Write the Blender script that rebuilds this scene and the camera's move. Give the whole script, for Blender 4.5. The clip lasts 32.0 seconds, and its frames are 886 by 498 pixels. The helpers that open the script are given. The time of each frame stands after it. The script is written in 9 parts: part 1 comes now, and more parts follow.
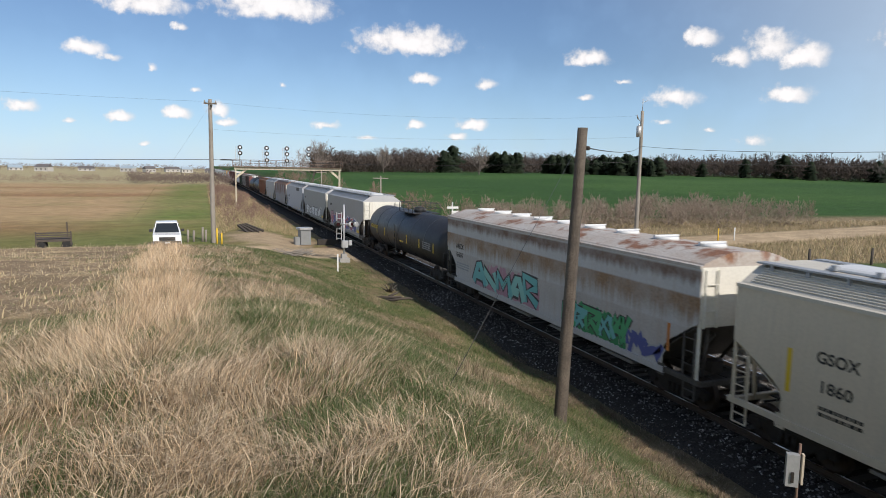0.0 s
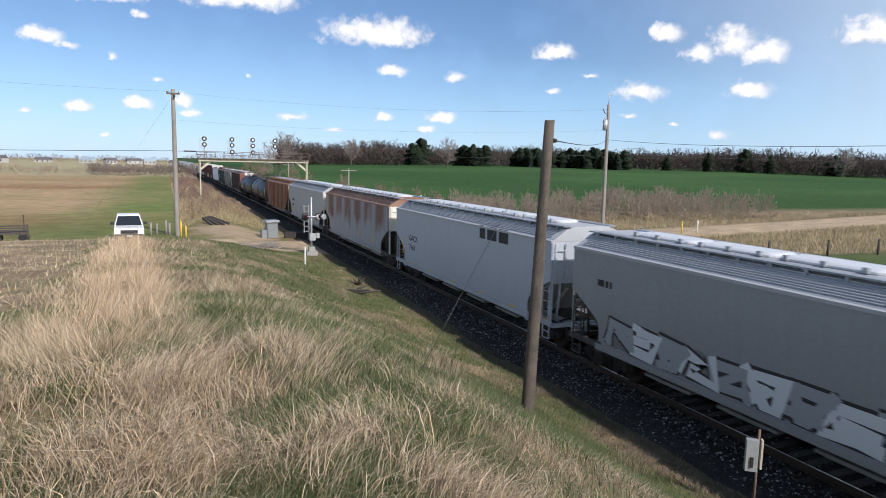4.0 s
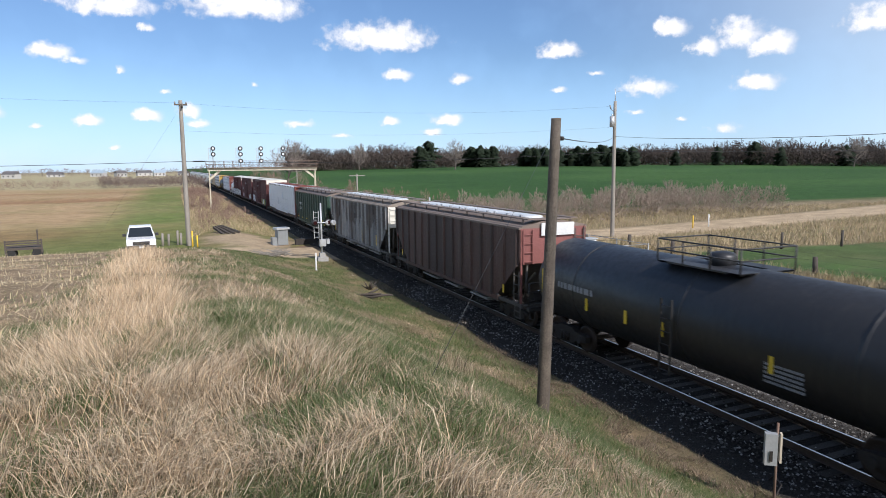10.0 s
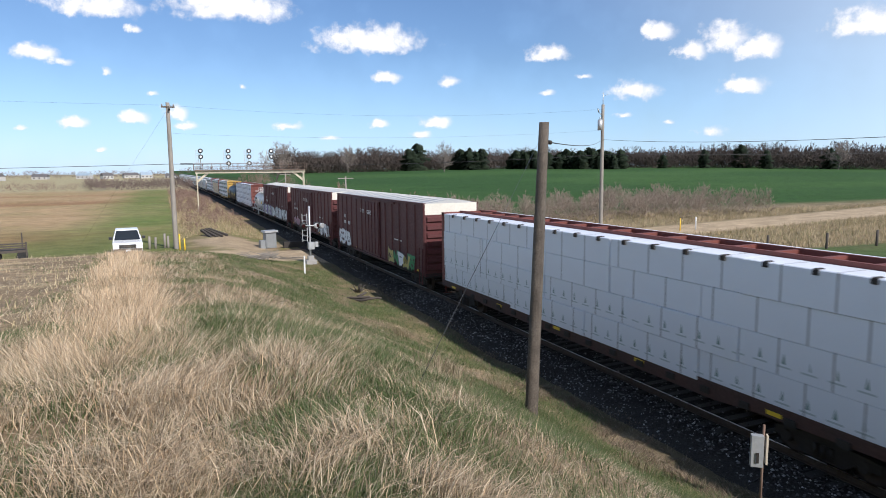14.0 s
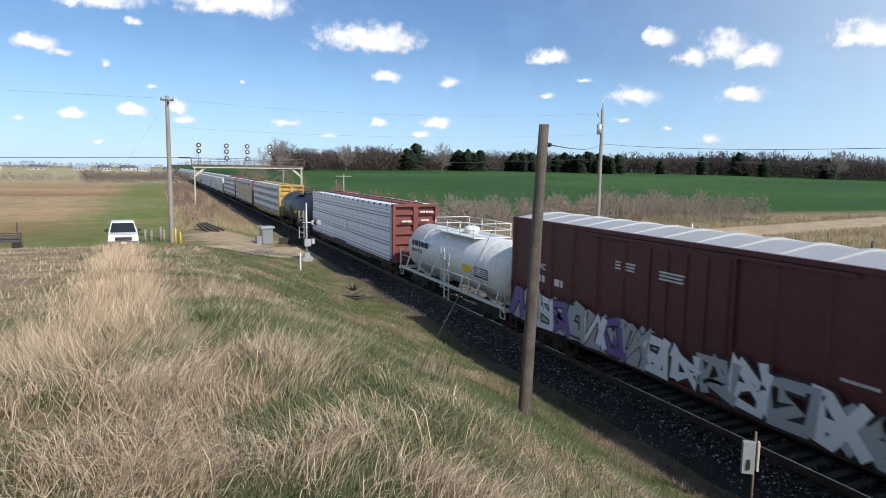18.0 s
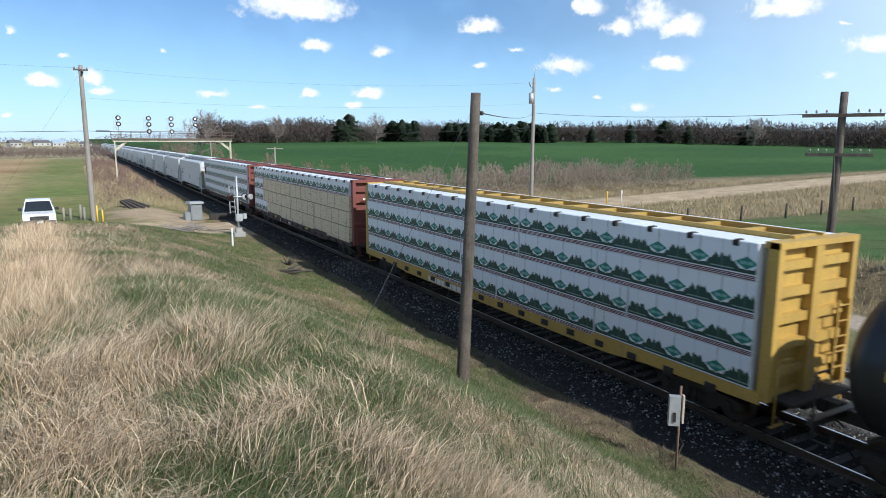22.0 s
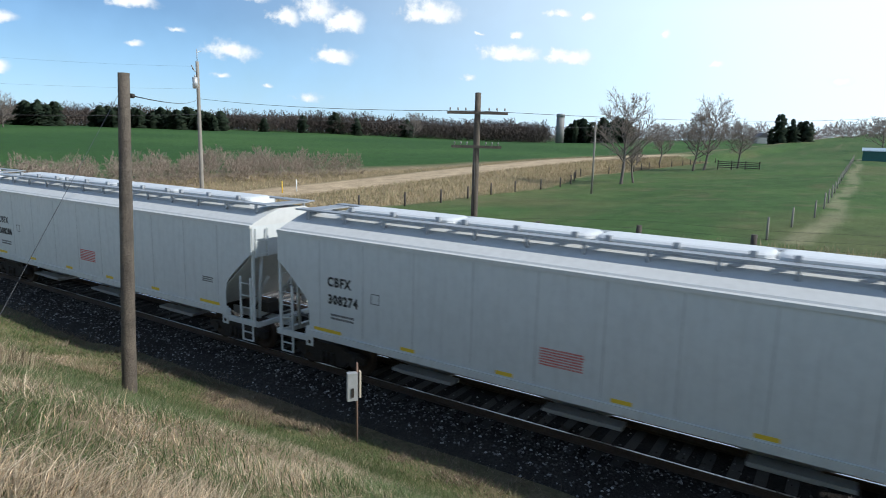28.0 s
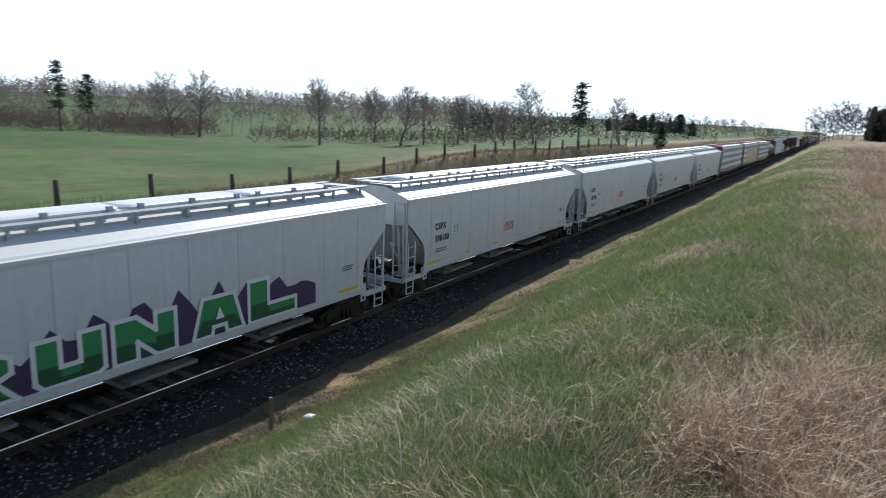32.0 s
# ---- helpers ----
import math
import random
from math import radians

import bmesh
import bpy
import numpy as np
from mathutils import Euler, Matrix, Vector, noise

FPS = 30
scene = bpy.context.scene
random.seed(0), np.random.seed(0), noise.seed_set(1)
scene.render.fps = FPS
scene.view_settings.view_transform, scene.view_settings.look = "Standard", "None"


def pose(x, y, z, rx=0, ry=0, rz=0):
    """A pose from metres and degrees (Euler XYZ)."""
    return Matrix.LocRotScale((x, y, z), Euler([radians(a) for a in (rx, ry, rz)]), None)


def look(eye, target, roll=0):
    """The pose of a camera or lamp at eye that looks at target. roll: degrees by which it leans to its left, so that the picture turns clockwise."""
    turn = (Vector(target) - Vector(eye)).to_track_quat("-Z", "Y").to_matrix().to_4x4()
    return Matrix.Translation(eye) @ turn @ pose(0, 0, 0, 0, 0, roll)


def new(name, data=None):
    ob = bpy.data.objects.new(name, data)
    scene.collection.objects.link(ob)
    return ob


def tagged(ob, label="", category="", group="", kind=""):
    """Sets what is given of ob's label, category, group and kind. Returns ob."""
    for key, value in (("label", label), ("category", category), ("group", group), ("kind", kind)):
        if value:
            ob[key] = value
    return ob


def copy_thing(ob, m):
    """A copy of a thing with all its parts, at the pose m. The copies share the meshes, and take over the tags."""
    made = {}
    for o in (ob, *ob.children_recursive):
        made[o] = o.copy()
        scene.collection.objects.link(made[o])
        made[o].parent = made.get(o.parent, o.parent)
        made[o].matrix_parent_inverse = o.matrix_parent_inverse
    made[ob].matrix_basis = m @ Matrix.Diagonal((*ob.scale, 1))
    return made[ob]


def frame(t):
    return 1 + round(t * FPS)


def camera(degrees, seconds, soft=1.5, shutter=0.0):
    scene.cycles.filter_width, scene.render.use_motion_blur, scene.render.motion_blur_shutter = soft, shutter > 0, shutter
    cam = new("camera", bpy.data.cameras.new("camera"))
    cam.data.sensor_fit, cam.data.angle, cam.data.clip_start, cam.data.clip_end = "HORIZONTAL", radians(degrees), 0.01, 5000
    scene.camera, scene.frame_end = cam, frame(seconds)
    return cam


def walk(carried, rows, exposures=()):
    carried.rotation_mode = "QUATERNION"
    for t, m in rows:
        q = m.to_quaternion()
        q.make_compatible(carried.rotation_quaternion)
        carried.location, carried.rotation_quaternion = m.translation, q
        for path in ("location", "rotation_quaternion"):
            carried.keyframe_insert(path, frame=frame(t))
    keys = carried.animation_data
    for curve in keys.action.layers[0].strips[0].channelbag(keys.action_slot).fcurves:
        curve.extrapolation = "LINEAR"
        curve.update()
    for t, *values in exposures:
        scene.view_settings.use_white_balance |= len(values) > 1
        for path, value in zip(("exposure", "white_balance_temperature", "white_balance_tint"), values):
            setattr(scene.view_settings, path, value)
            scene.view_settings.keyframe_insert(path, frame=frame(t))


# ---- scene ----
cam = camera(68.74, 32.0, soft=0.9, shutter=0.16)
PATH = [
    (0, pose(-0.033, 0.046, 6.536, 83.12, -0.98, -20.25)),
    (0.5, pose(-0.041, 0.045, 6.515, 83.01, -0.81, -20.53)),
    (1, pose(-0.030, 0.041, 6.517, 82.85, -0.93, -20.72)),
    (1.5, pose(-0.035, 0.044, 6.523, 82.72, -1.34, -21.06)),
    (2, pose(-0.032, 0.052, 6.516, 82.69, -1.46, -21.77)),
    (2.5, pose(-0.041, 0.038, 6.513, 82.64, -1.35, -22.36)),
    (3, pose(-0.029, 0.051, 6.516, 82.57, -1.31, -22.78)),
    (3.5, pose(-0.016, 0.046, 6.518, 82.52, -1.20, -23.01)),
    (5.5, pose(-0.019, 0.048, 6.516, 82.57, -0.93, -22.81)),
    (6, pose(-0.031, 0.051, 6.528, 82.51, -0.81, -22.74)),
    (6.5, pose(-0.027, 0.051, 6.516, 82.57, -1.25, -22.43)),
    (7, pose(-0.033, 0.063, 6.505, 82.54, -1.27, -22.27)),
    (7.5, pose(-0.028, 0.049, 6.505, 82.48, -1.14, -22.19)),
    (8, pose(-0.036, 0.041, 6.515, 82.38, -0.56, -22.27)),
    (8.5, pose(-0.019, 0.042, 6.515, 82.36, -0.13, -22.28)),
    (9, pose(-0.013, 0.039, 6.519, 82.49, -0.01, -22.27)),
    (9.5, pose(0.003, 0.050, 6.510, 82.64, 0.56, -22.29)),
    (10, pose(-0.011, 0.049, 6.501, 82.74, 0.64, -22.33)),
    (10.5, pose(-0.013, 0.041, 6.503, 82.78, 0.46, -22.35)),
    (11, pose(-0.013, 0.043, 6.505, 82.79, 0.24, -22.42)),
    (11.5, pose(-0.017, 0.039, 6.508, 82.85, 0.06, -22.53)),
    (12, pose(-0.018, 0.038, 6.513, 82.89, -0.20, -22.64)),
    (12.5, pose(-0.016, 0.041, 6.501, 82.98, 0.01, -22.81)),
    (13, pose(-0.013, 0.038, 6.519, 82.96, 0.36, -22.99)),
    (13.5, pose(-0.013, 0.035, 6.516, 82.95, 0.60, -23.18)),
    (14, pose(-0.005, 0.038, 6.526, 82.95, 0.59, -23.30)),
    (14.5, pose(-0.017, 0.038, 6.509, 83.04, 0.01, -23.31)),
    (16.5, pose(-0.036, 0.029, 6.506, 82.96, -0.37, -23.45)),
    (17, pose(-0.030, 0.032, 6.523, 82.93, -0.71, -23.44)),
    (17.5, pose(-0.021, 0.036, 6.515, 82.97, -0.57, -23.49)),
    (18, pose(-0.017, 0.048, 6.508, 82.99, -0.84, -23.46)),
    (18.5, pose(-0.009, 0.049, 6.500, 82.98, -0.60, -23.50)),
    (19, pose(-0.016, 0.032, 6.512, 82.94, -0.39, -23.75)),
    (19.5, pose(-0.011, 0.030, 6.513, 82.86, -0.39, -24.48)),
    (20, pose(-0.014, 0.027, 6.507, 82.52, -0.39, -25.47)),
    (20.5, pose(-0.014, 0.039, 6.502, 81.99, -0.12, -26.31)),
    (21, pose(-0.011, 0.039, 6.504, 81.56, 0.03, -27.46)),
    (21.5, pose(-0.001, 0.041, 6.484, 81.16, -0.38, -28.08)),
    (22, pose(0.009, 0.026, 6.481, 80.51, -0.16, -29.18)),
    (22.5, pose(0.040, -0.008, 6.488, 79.59, -0.26, -34.10)),
    (23, pose(0.036, -0.053, 6.498, 78.85, -0.29, -39.68)),
    (23.5, pose(0.032, -0.061, 6.489, 78.38, -0.43, -41.93)),
    (24, pose(0.034, -0.073, 6.491, 78.17, -0.65, -43.16)),
    (24.5, pose(0.035, -0.067, 6.493, 78.19, -0.75, -44.11)),
    (26.5, pose(0.036, -0.001, 6.505, 80.00, -0.46, -42.51)),
    (27, pose(0.040, -0.001, 6.500, 80.56, -0.56, -47.83)),
    (27.5, pose(0.069, -0.065, 6.519, 80.80, -1.34, -52.79)),
    (28, pose(0.080, -0.119, 6.472, 80.01, -1.48, -57.09)),
    (28.5, pose(0.088, -0.160, 6.515, 79.47, -1.49, -61.68)),
    (29, pose(0.165, -0.144, 6.481, 78.48, -2.04, -71.82)),
    (29.5, pose(0.217, -0.090, 6.502, 77.94, -2.32, -86.48)),
    (30, pose(0.111, -0.057, 6.450, 77.50, -2.13, -98.02)),
    (30.5, pose(0.074, -0.116, 6.479, 76.99, -1.37, -110.05)),
    (31, pose(-0.014, -0.174, 6.489, 76.70, -1.71, -121.19)),
    (31.5, pose(-0.101, -0.218, 6.532, 76.80, -1.42, -135.06)),
    (32, pose(-0.089, -0.239, 6.563, 78.75, -1.89, -149.05)),
]
EXPOSURES = [(0.0, 0.0, 6750, 13), (2.0, 0.05, 6500, 14), (6.0, 0.2, 6300, 14), (10.0, 0.23, 6300, 14), (17.0, 0.2, 6250, 13), (19.0, 0.1, 6200, 12), (21.0, 0.16, 6100, 10),
             (22.0, 0.27, 6000, 8), (24.0, 0.42, 6250, 9), (27.0, 0.33, 6200, 7), (28.5, 0.15, 6100, 7), (30.0, 0.2, 6150, 9), (32.0, 0.3, 6250, 10)]
walk(cam, PATH, EXPOSURES)

# ---- sky, sun ----
SUN = Vector((0.42, -1.2, 1.0)).normalized()
sun_data = bpy.data.lights.new("sun", "SUN")
sun_data.energy, sun_data.angle, sun_data.color = 4.35, radians(0.55), (1.0, 0.955, 0.89)
sun = new("sun", sun_data)
sun.matrix_world = look((0, 0, 60), Vector((0, 0, 60)) - SUN)

# bearing, height, half width, half height in degrees, thickness
CLOUDS = ("-4.1,12.3,3.4,0.89,1;5.7,13.2,5,1.53,1;-8.1,8.7,1.8,0.65,0.7;-6.4,8.2,1.2,0.37,0.4;17.2,10.8,4.7,1.27,1;32.3,9.5,2,0.68,0.95;41.2,10.7,1.6,0.85,0.85;43.8,9.1,1.2,0.85,0.95;46.3,9.9,2.3,1.32,0.8;"
           "48.7,9,1.6,0.98,1;47.7,6.2,1.8,0.72,1;18.5,7.8,1.6,0.65,0.65;23.8,7.4,1.7,0.52,0.5;39.3,6.2,2.5,0.99,0.65;32.3,6.3,1,0.32,0.4;38.7,4.4,1,0.27,0.4;42.2,3.6,0.6,0.27,0.5;45.4,2.8,2,0.62,0.3;"
           "22.7,4,1.4,0.53,1;17.8,3.9,1,0.48,0.75;21.4,3,1,0.34,0.8;10.2,3.7,1.4,0.38,0.65;13.6,2.7,1.5,0.29,0.35;-1.8,4.3,1.2,0.49,1;1.3,4.7,0.9,0.63,1;1.9,3.7,1.2,0.32,0.75;-6,3.8,1.1,0.43,1;"
           "-12.3,4.2,1.2,0.53,0.8;-9.4,3.3,0.7,0.21,0.4;-4.2,1.8,0.6,0.22,0.35;-3.5,7.6,0.6,0.39,0.3;-1.3,10.9,0.7,0.42,0.45;-0.4,6.1,0.9,0.27,0.25;6.5,6.8,0.5,0.23,0.3;35.4,7.6,1.1,0.27,0.25;55.9,10,2.5,1.05,1;"
           "62.7,6.9,2.6,0.77,0.95;63.1,8.4,0.6,0.4,0.8;67.5,6.6,2.2,0.68,0.95;66.6,10.1,1.2,0.35,0.75;68.9,9.8,0.7,0.35,0.85;75.1,8.4,0.5,0.34,0.75;79.2,6.1,0.7,0.39,0.6;87.9,4.6,1.1,0.48,0.4;60,8.5,0.6,0.18,0.35;"
           "59.2,4.9,0.9,0.37,0.35;-20,10,4,1.2,.9;-30,7,3,.9,.8;-45,12,5,1.6,1;-70,9,4,1.2,.9;-110,14,6,1.8,1;30,24,4,1.4,.9")


def build_sky():
    world = bpy.data.worlds.new("sky")
    scene.world = world
    world.use_nodes = True
    nt = world.node_tree
    nt.nodes.clear()
    N, L = nt.nodes.new, nt.links.new

    def op(kind, a, b=None, c=None):
        n = N("ShaderNodeMath")
        n.operation = kind
        for i, v in enumerate((a, b, c)):
            if v is None:
                continue
            if isinstance(v, (int, float)):
                n.inputs[i].default_value = v
            else:
                L(v, n.inputs[i])
        return n.outputs[0]

    sky = N("ShaderNodeTexSky")
    sky.sky_type, sky.sun_disc = "NISHITA", False
    sky.sun_elevation = math.asin(SUN.z)
    sky.sun_rotation = math.atan2(SUN.x, SUN.y)
    sky.altitude, sky.air_density, sky.dust_density, sky.ozone_density = 200, 1.0, 0.2, 6.0
    co = N("ShaderNodeTexCoord").outputs["Generated"]
    sep = N("ShaderNodeSeparateXYZ")
    L(co, sep.inputs[0])
    az = op("MULTIPLY", op("ARCTAN2", sep.outputs[0], sep.outputs[1]), 57.29578)
    el = op("MULTIPLY", op("ARCSINE", sep.outputs[2]), 57.29578)
    pt = N("ShaderNodeCombineXYZ")
    L(az, pt.inputs[0]), L(el, pt.inputs[1])
    # ragged outlines: two scales of noise push the point about
    n1 = N("ShaderNodeTexNoise")
    n1.inputs["Scale"].default_value, n1.inputs["Detail"].default_value, n1.inputs["Roughness"].default_value = 0.75, 7, 0.58
    L(pt.outputs[0], n1.inputs["Vector"])
    n2 = N("ShaderNodeTexNoise")
    n2.inputs["Scale"].default_value, n2.inputs["Detail"].default_value = 0.28, 3
    L(pt.outputs[0], n2.inputs["Vector"])
    # the point, pushed about by noise, so that outlines billow
    shove = N("ShaderNodeVectorMath")
    shove.operation = "MULTIPLY_ADD"
    L(n1.outputs["Color"], shove.inputs[0])
    shove.inputs[1].default_value, shove.inputs[2].default_value = (1.5, 0.8, 0), (-0.75, -0.4, 0)
    moved = N("ShaderNodeVectorMath")
    L(pt.outputs[0], moved.inputs[0]), L(shove.outputs[0], moved.inputs[1])
    best = None
    for c in CLOUDS.split(";"):
        a, e, w, h, thick = (float(v) for v in c.split(","))
        ma = N("ShaderNodeVectorMath")
        ma.operation = "MULTIPLY_ADD"
        L(moved.outputs[0], ma.inputs[0])
        w, h = w * 1.12 + 0.12, h * 1.15 + 0.1
        ma.inputs[1].default_value = (1 / w, 1 / h, 0)
        ma.inputs[2].default_value = (-a / w, -e / h, 0)
        ln = N("ShaderNodeVectorMath")
        ln.operation = "LENGTH"
        L(ma.outputs[0], ln.inputs[0])
        sv = N("ShaderNodeSeparateXYZ")
        L(ma.outputs[0], sv.inputs[0])
        # flat underside
        body = op("MINIMUM", op("SUBTRACT", 1.0, ln.outputs["Value"]), op("MULTIPLY_ADD", sv.outputs[1], 1.6, 1.15))
        body = op("SUBTRACT", body, 0.55 * (1 - thick))
        best = body if best is None else op("MAXIMUM", best, body)
    dens = op("ADD", best, op("MULTIPLY", op("SUBTRACT", n1.outputs[0], 0.5), 1.5))
    mr = N("ShaderNodeMapRange")
    mr.interpolation_type = "SMOOTHSTEP"
    L(dens, mr.inputs[0])
    mr.inputs[1].default_value, mr.inputs[2].default_value = -0.03, 0.62
    # thin veil of broken cloud low down, and white haze at the horizon
    veil = op("MULTIPLY", op("SUBTRACT", n2.outputs[0], 0.5), 0.9)
    low = N("ShaderNodeMapRange")
    L(el, low.inputs[0])
    low.inputs[1].default_value, low.inputs[2].default_value, low.inputs[3].default_value, low.inputs[4].default_value = -1.0, 10.0, 0.55, 0.0
    haze = op("MAXIMUM", op("ADD", low.outputs[0], op("MULTIPLY", veil, 0.35)), 0.0)
    shade = N("ShaderNodeMapRange")
    L(op("ADD", dens, op("MULTIPLY", n1.outputs[0], 0.6)), shade.inputs[0])
    shade.inputs[1].default_value, shade.inputs[2].default_value, shade.inputs[3].default_value, shade.inputs[4].default_value = 0.2, 1.1, 7.2, 10.5
    # whitish glare of the bright hazy sky on the sun's side
    toward = N("ShaderNodeVectorMath")
    toward.operation = "DOT_PRODUCT"
    L(co, toward.inputs[0])
    toward.inputs[1].default_value = SUN
    glare = N("ShaderNodeMapRange")
    glare.interpolation_type = "SMOOTHSTEP"
    L(toward.outputs["Value"], glare.inputs[0])
    glare.inputs[1].default_value, glare.inputs[2].default_value, glare.inputs[4].default_value = -0.42, 0.45, 0.92
    lowsun = N("ShaderNodeMapRange")
    L(el, lowsun.inputs[0])
    lowsun.inputs[1].default_value, lowsun.inputs[2].default_value, lowsun.inputs[3].default_value, lowsun.inputs[4].default_value = 10.0, 32.0, 1.0, 0.12
    white = op("MULTIPLY", glare.outputs[0], lowsun.outputs[0])
    hz = N("ShaderNodeMixRGB")
    L(haze, hz.inputs[0]), L(sky.outputs[0], hz.inputs[1])
    hz.inputs[2].default_value = (4.3, 7.4, 11.4, 1)
    gl = N("ShaderNodeMixRGB")
    L(white, gl.inputs[0]), L(hz.outputs[0], gl.inputs[1])
    gl.inputs[2].default_value = (10.0, 11.4, 12.2, 1)
    mix = N("ShaderNodeMixRGB")
    L(op("MULTIPLY", mr.outputs[0], 0.95), mix.inputs[0]), L(gl.outputs[0], mix.inputs[1])
    cl = N("ShaderNodeCombineColor")
    L(op("MULTIPLY", shade.outputs[0], 0.98), cl.inputs[0]), L(op("MULTIPLY", shade.outputs[0], 0.985), cl.inputs[1]), L(shade.outputs[0], cl.inputs[2])
    L(cl.outputs[0], mix.inputs[2])
    bg = N("ShaderNodeBackground")
    bg.inputs[1].default_value = 0.1
    L(mix.outputs[0], bg.inputs[0])
    out = N("ShaderNodeOutputWorld")
    L(bg.outputs[0], out.inputs[0])


build_sky()

# ---- materials ----
def surf(name, base, alt=None, rough=0.6, metal=0.0, big=1.2, fine=14.0, bump=0.1, amount=0.5, streak=None, patch=None, speck=0.0, coord="Object", spec=0.5, bands=(), bay=0.0):
    """A worn surface: base and alt colours mixed by two scales of noise; streak = (colour, strength) runs down; patch = (colour, threshold, scale, z_low, z_high)."""
    m = bpy.data.materials.new(name)
    m.use_nodes = True
    nt = m.node_tree
    bs = nt.nodes["Principled BSDF"]
    N, L = nt.nodes.new, nt.links.new
    alt = alt or tuple(c * 0.72 for c in base)
    tc = N("ShaderNodeTexCoord")
    info = N("ShaderNodeObjectInfo")
    off = N("ShaderNodeVectorMath")
    off.operation = "MULTIPLY_ADD"
    L(info.outputs["Random"], off.inputs[0])
    off.inputs[1].default_value = (17.0, 31.0, 5.0)
    L(tc.outputs[coord], off.inputs[2])
    co = off.outputs[0]

    def noise_at(scale, vec=None, detail=4.0, rgh=0.6):
        n = N("ShaderNodeTexNoise")
        n.inputs["Scale"].default_value, n.inputs["Detail"].default_value, n.inputs["Roughness"].default_value = scale, detail, rgh
        L(vec or co, n.inputs["Vector"])
        return n.outputs[0]

    def ramp(value, lo, hi, a=0.0, b=1.0):
        r = N("ShaderNodeMapRange")
        L(value, r.inputs[0])
        for i, v in enumerate((lo, hi, a, b)):
            r.inputs[i + 1].default_value = v
        return r.outputs[0]

    def mixed(fac, a, b):
        x = N("ShaderNodeMixRGB")
        L(fac, x.inputs[0])
        for i, v in ((1, a), (2, b)):
            if isinstance(v, tuple):
                x.inputs[i].default_value = (*v, 1)
            else:
                L(v, x.inputs[i])
        return x.outputs[0]

    n_big, n_fine = noise_at(big, detail=5), noise_at(fine, detail=3)
    col = mixed(ramp(n_big, 0.35, 0.7, 0, amount), base, alt)
    col = mixed(ramp(n_fine, 0.4, 0.75, 0, amount * 0.55), col, tuple(c * 0.6 for c in alt))
    if speck:
        col = mixed(ramp(noise_at(fine * 5, detail=1), 0.62, 0.75, 0, speck), col, tuple(min(1, c * 1.8 + 0.03) for c in base))
    if streak:
        mp = N("ShaderNodeMapping")
        mp.inputs["Scale"].default_value = (4.0, 4.0, 0.35)
        L(co, mp.inputs[0])
        s = noise_at(1.6, mp.outputs[0], 5, 0.65)
        col = mixed(ramp(s, 0.5, 0.75, 0, streak[1]), col, streak[0])
    for bc, z0, z1, amt in bands:
        # stains that start at one height and run down unevenly
        sp = N("ShaderNodeSeparateXYZ")
        L(tc.outputs["Object"], sp.inputs[0])
        mp = N("ShaderNodeMapping")
        mp.inputs["Scale"].default_value = (1.0, 3.2, 0.12)
        L(co, mp.inputs[0])
        run = noise_at(1.5, mp.outputs[0], 5, 0.7)
        lo_ = N("ShaderNodeMath")
        lo_.operation = "MULTIPLY_ADD"
        L(run, lo_.inputs[0])
        lo_.inputs[1].default_value = (z1 - z0) * 1.6
        L(sp.outputs[2], lo_.inputs[2])
        under = ramp(lo_.outputs[0], z0 + (z1 - z0) * 0.75, z0 + (z1 - z0) * 1.35)
        over = ramp(sp.outputs[2], z1, z1 + 0.06, 1, 0)
        blot = ramp(noise_at(0.9, co, 5, 0.65), 0.36, 0.62)
        k1, k2 = N("ShaderNodeMath"), N("ShaderNodeMath")
        k1.operation = k2.operation = "MULTIPLY"
        L(under, k1.inputs[0]), L(over, k1.inputs[1]), L(k1.outputs[0], k2.inputs[0]), L(ramp(blot, 0, 1, 0.6 * amt, amt), k2.inputs[1])
        col = mixed(k2.outputs[0], col, mixed(ramp(n_fine, 0.3, 0.7), bc, tuple(c * 0.6 for c in bc)))
    if patch:
        pc, th, ps, zl, zh = patch
        sp = N("ShaderNodeSeparateXYZ")
        L(tc.outputs["Object"], sp.inputs[0])
        g = ramp(sp.outputs[2], zl, zh, -0.3, 0.12)
        mp2 = N("ShaderNodeMapping")
        mp2.inputs["Scale"].default_value = (1.0, 1.0, 0.55)
        L(co, mp2.inputs[0])
        ad = N("ShaderNodeMath")
        L(noise_at(ps, mp2.outputs[0], 6, 0.62), ad.inputs[0]), L(g, ad.inputs[1])
        f = ramp(ad.outputs[0], th, th + (0.24 if bay else 0.1), 0, 0.92)
        if bay:
            # rust keeps to the middle of each bay between the inner posts
            w1 = N("ShaderNodeMath")
            w1.operation = "PINGPONG"
            L(sp.outputs[1], w1.inputs[0])
            w1.inputs[1].default_value = bay / 2
            w2 = N("ShaderNodeMath")
            w2.operation = "MULTIPLY"
            L(ramp(w1.outputs[0], bay * 0.02, bay * 0.3), w2.inputs[0]), L(f, w2.inputs[1])
            f = w2.outputs[0]
        col2 = mixed(ramp(n_fine, 0.3, 0.7), pc, tuple(c * 0.55 for c in pc))
        col = mixed(f, col, col2)
    L(col, bs.inputs["Base Color"])
    L(ramp(n_fine, 0.2, 0.8, max(0.03, rough - 0.12), min(1, rough + 0.12)), bs.inputs["Roughness"])
    bs.inputs["Metallic"].default_value = metal
    bs.inputs["Specular IOR Level"].default_value = spec
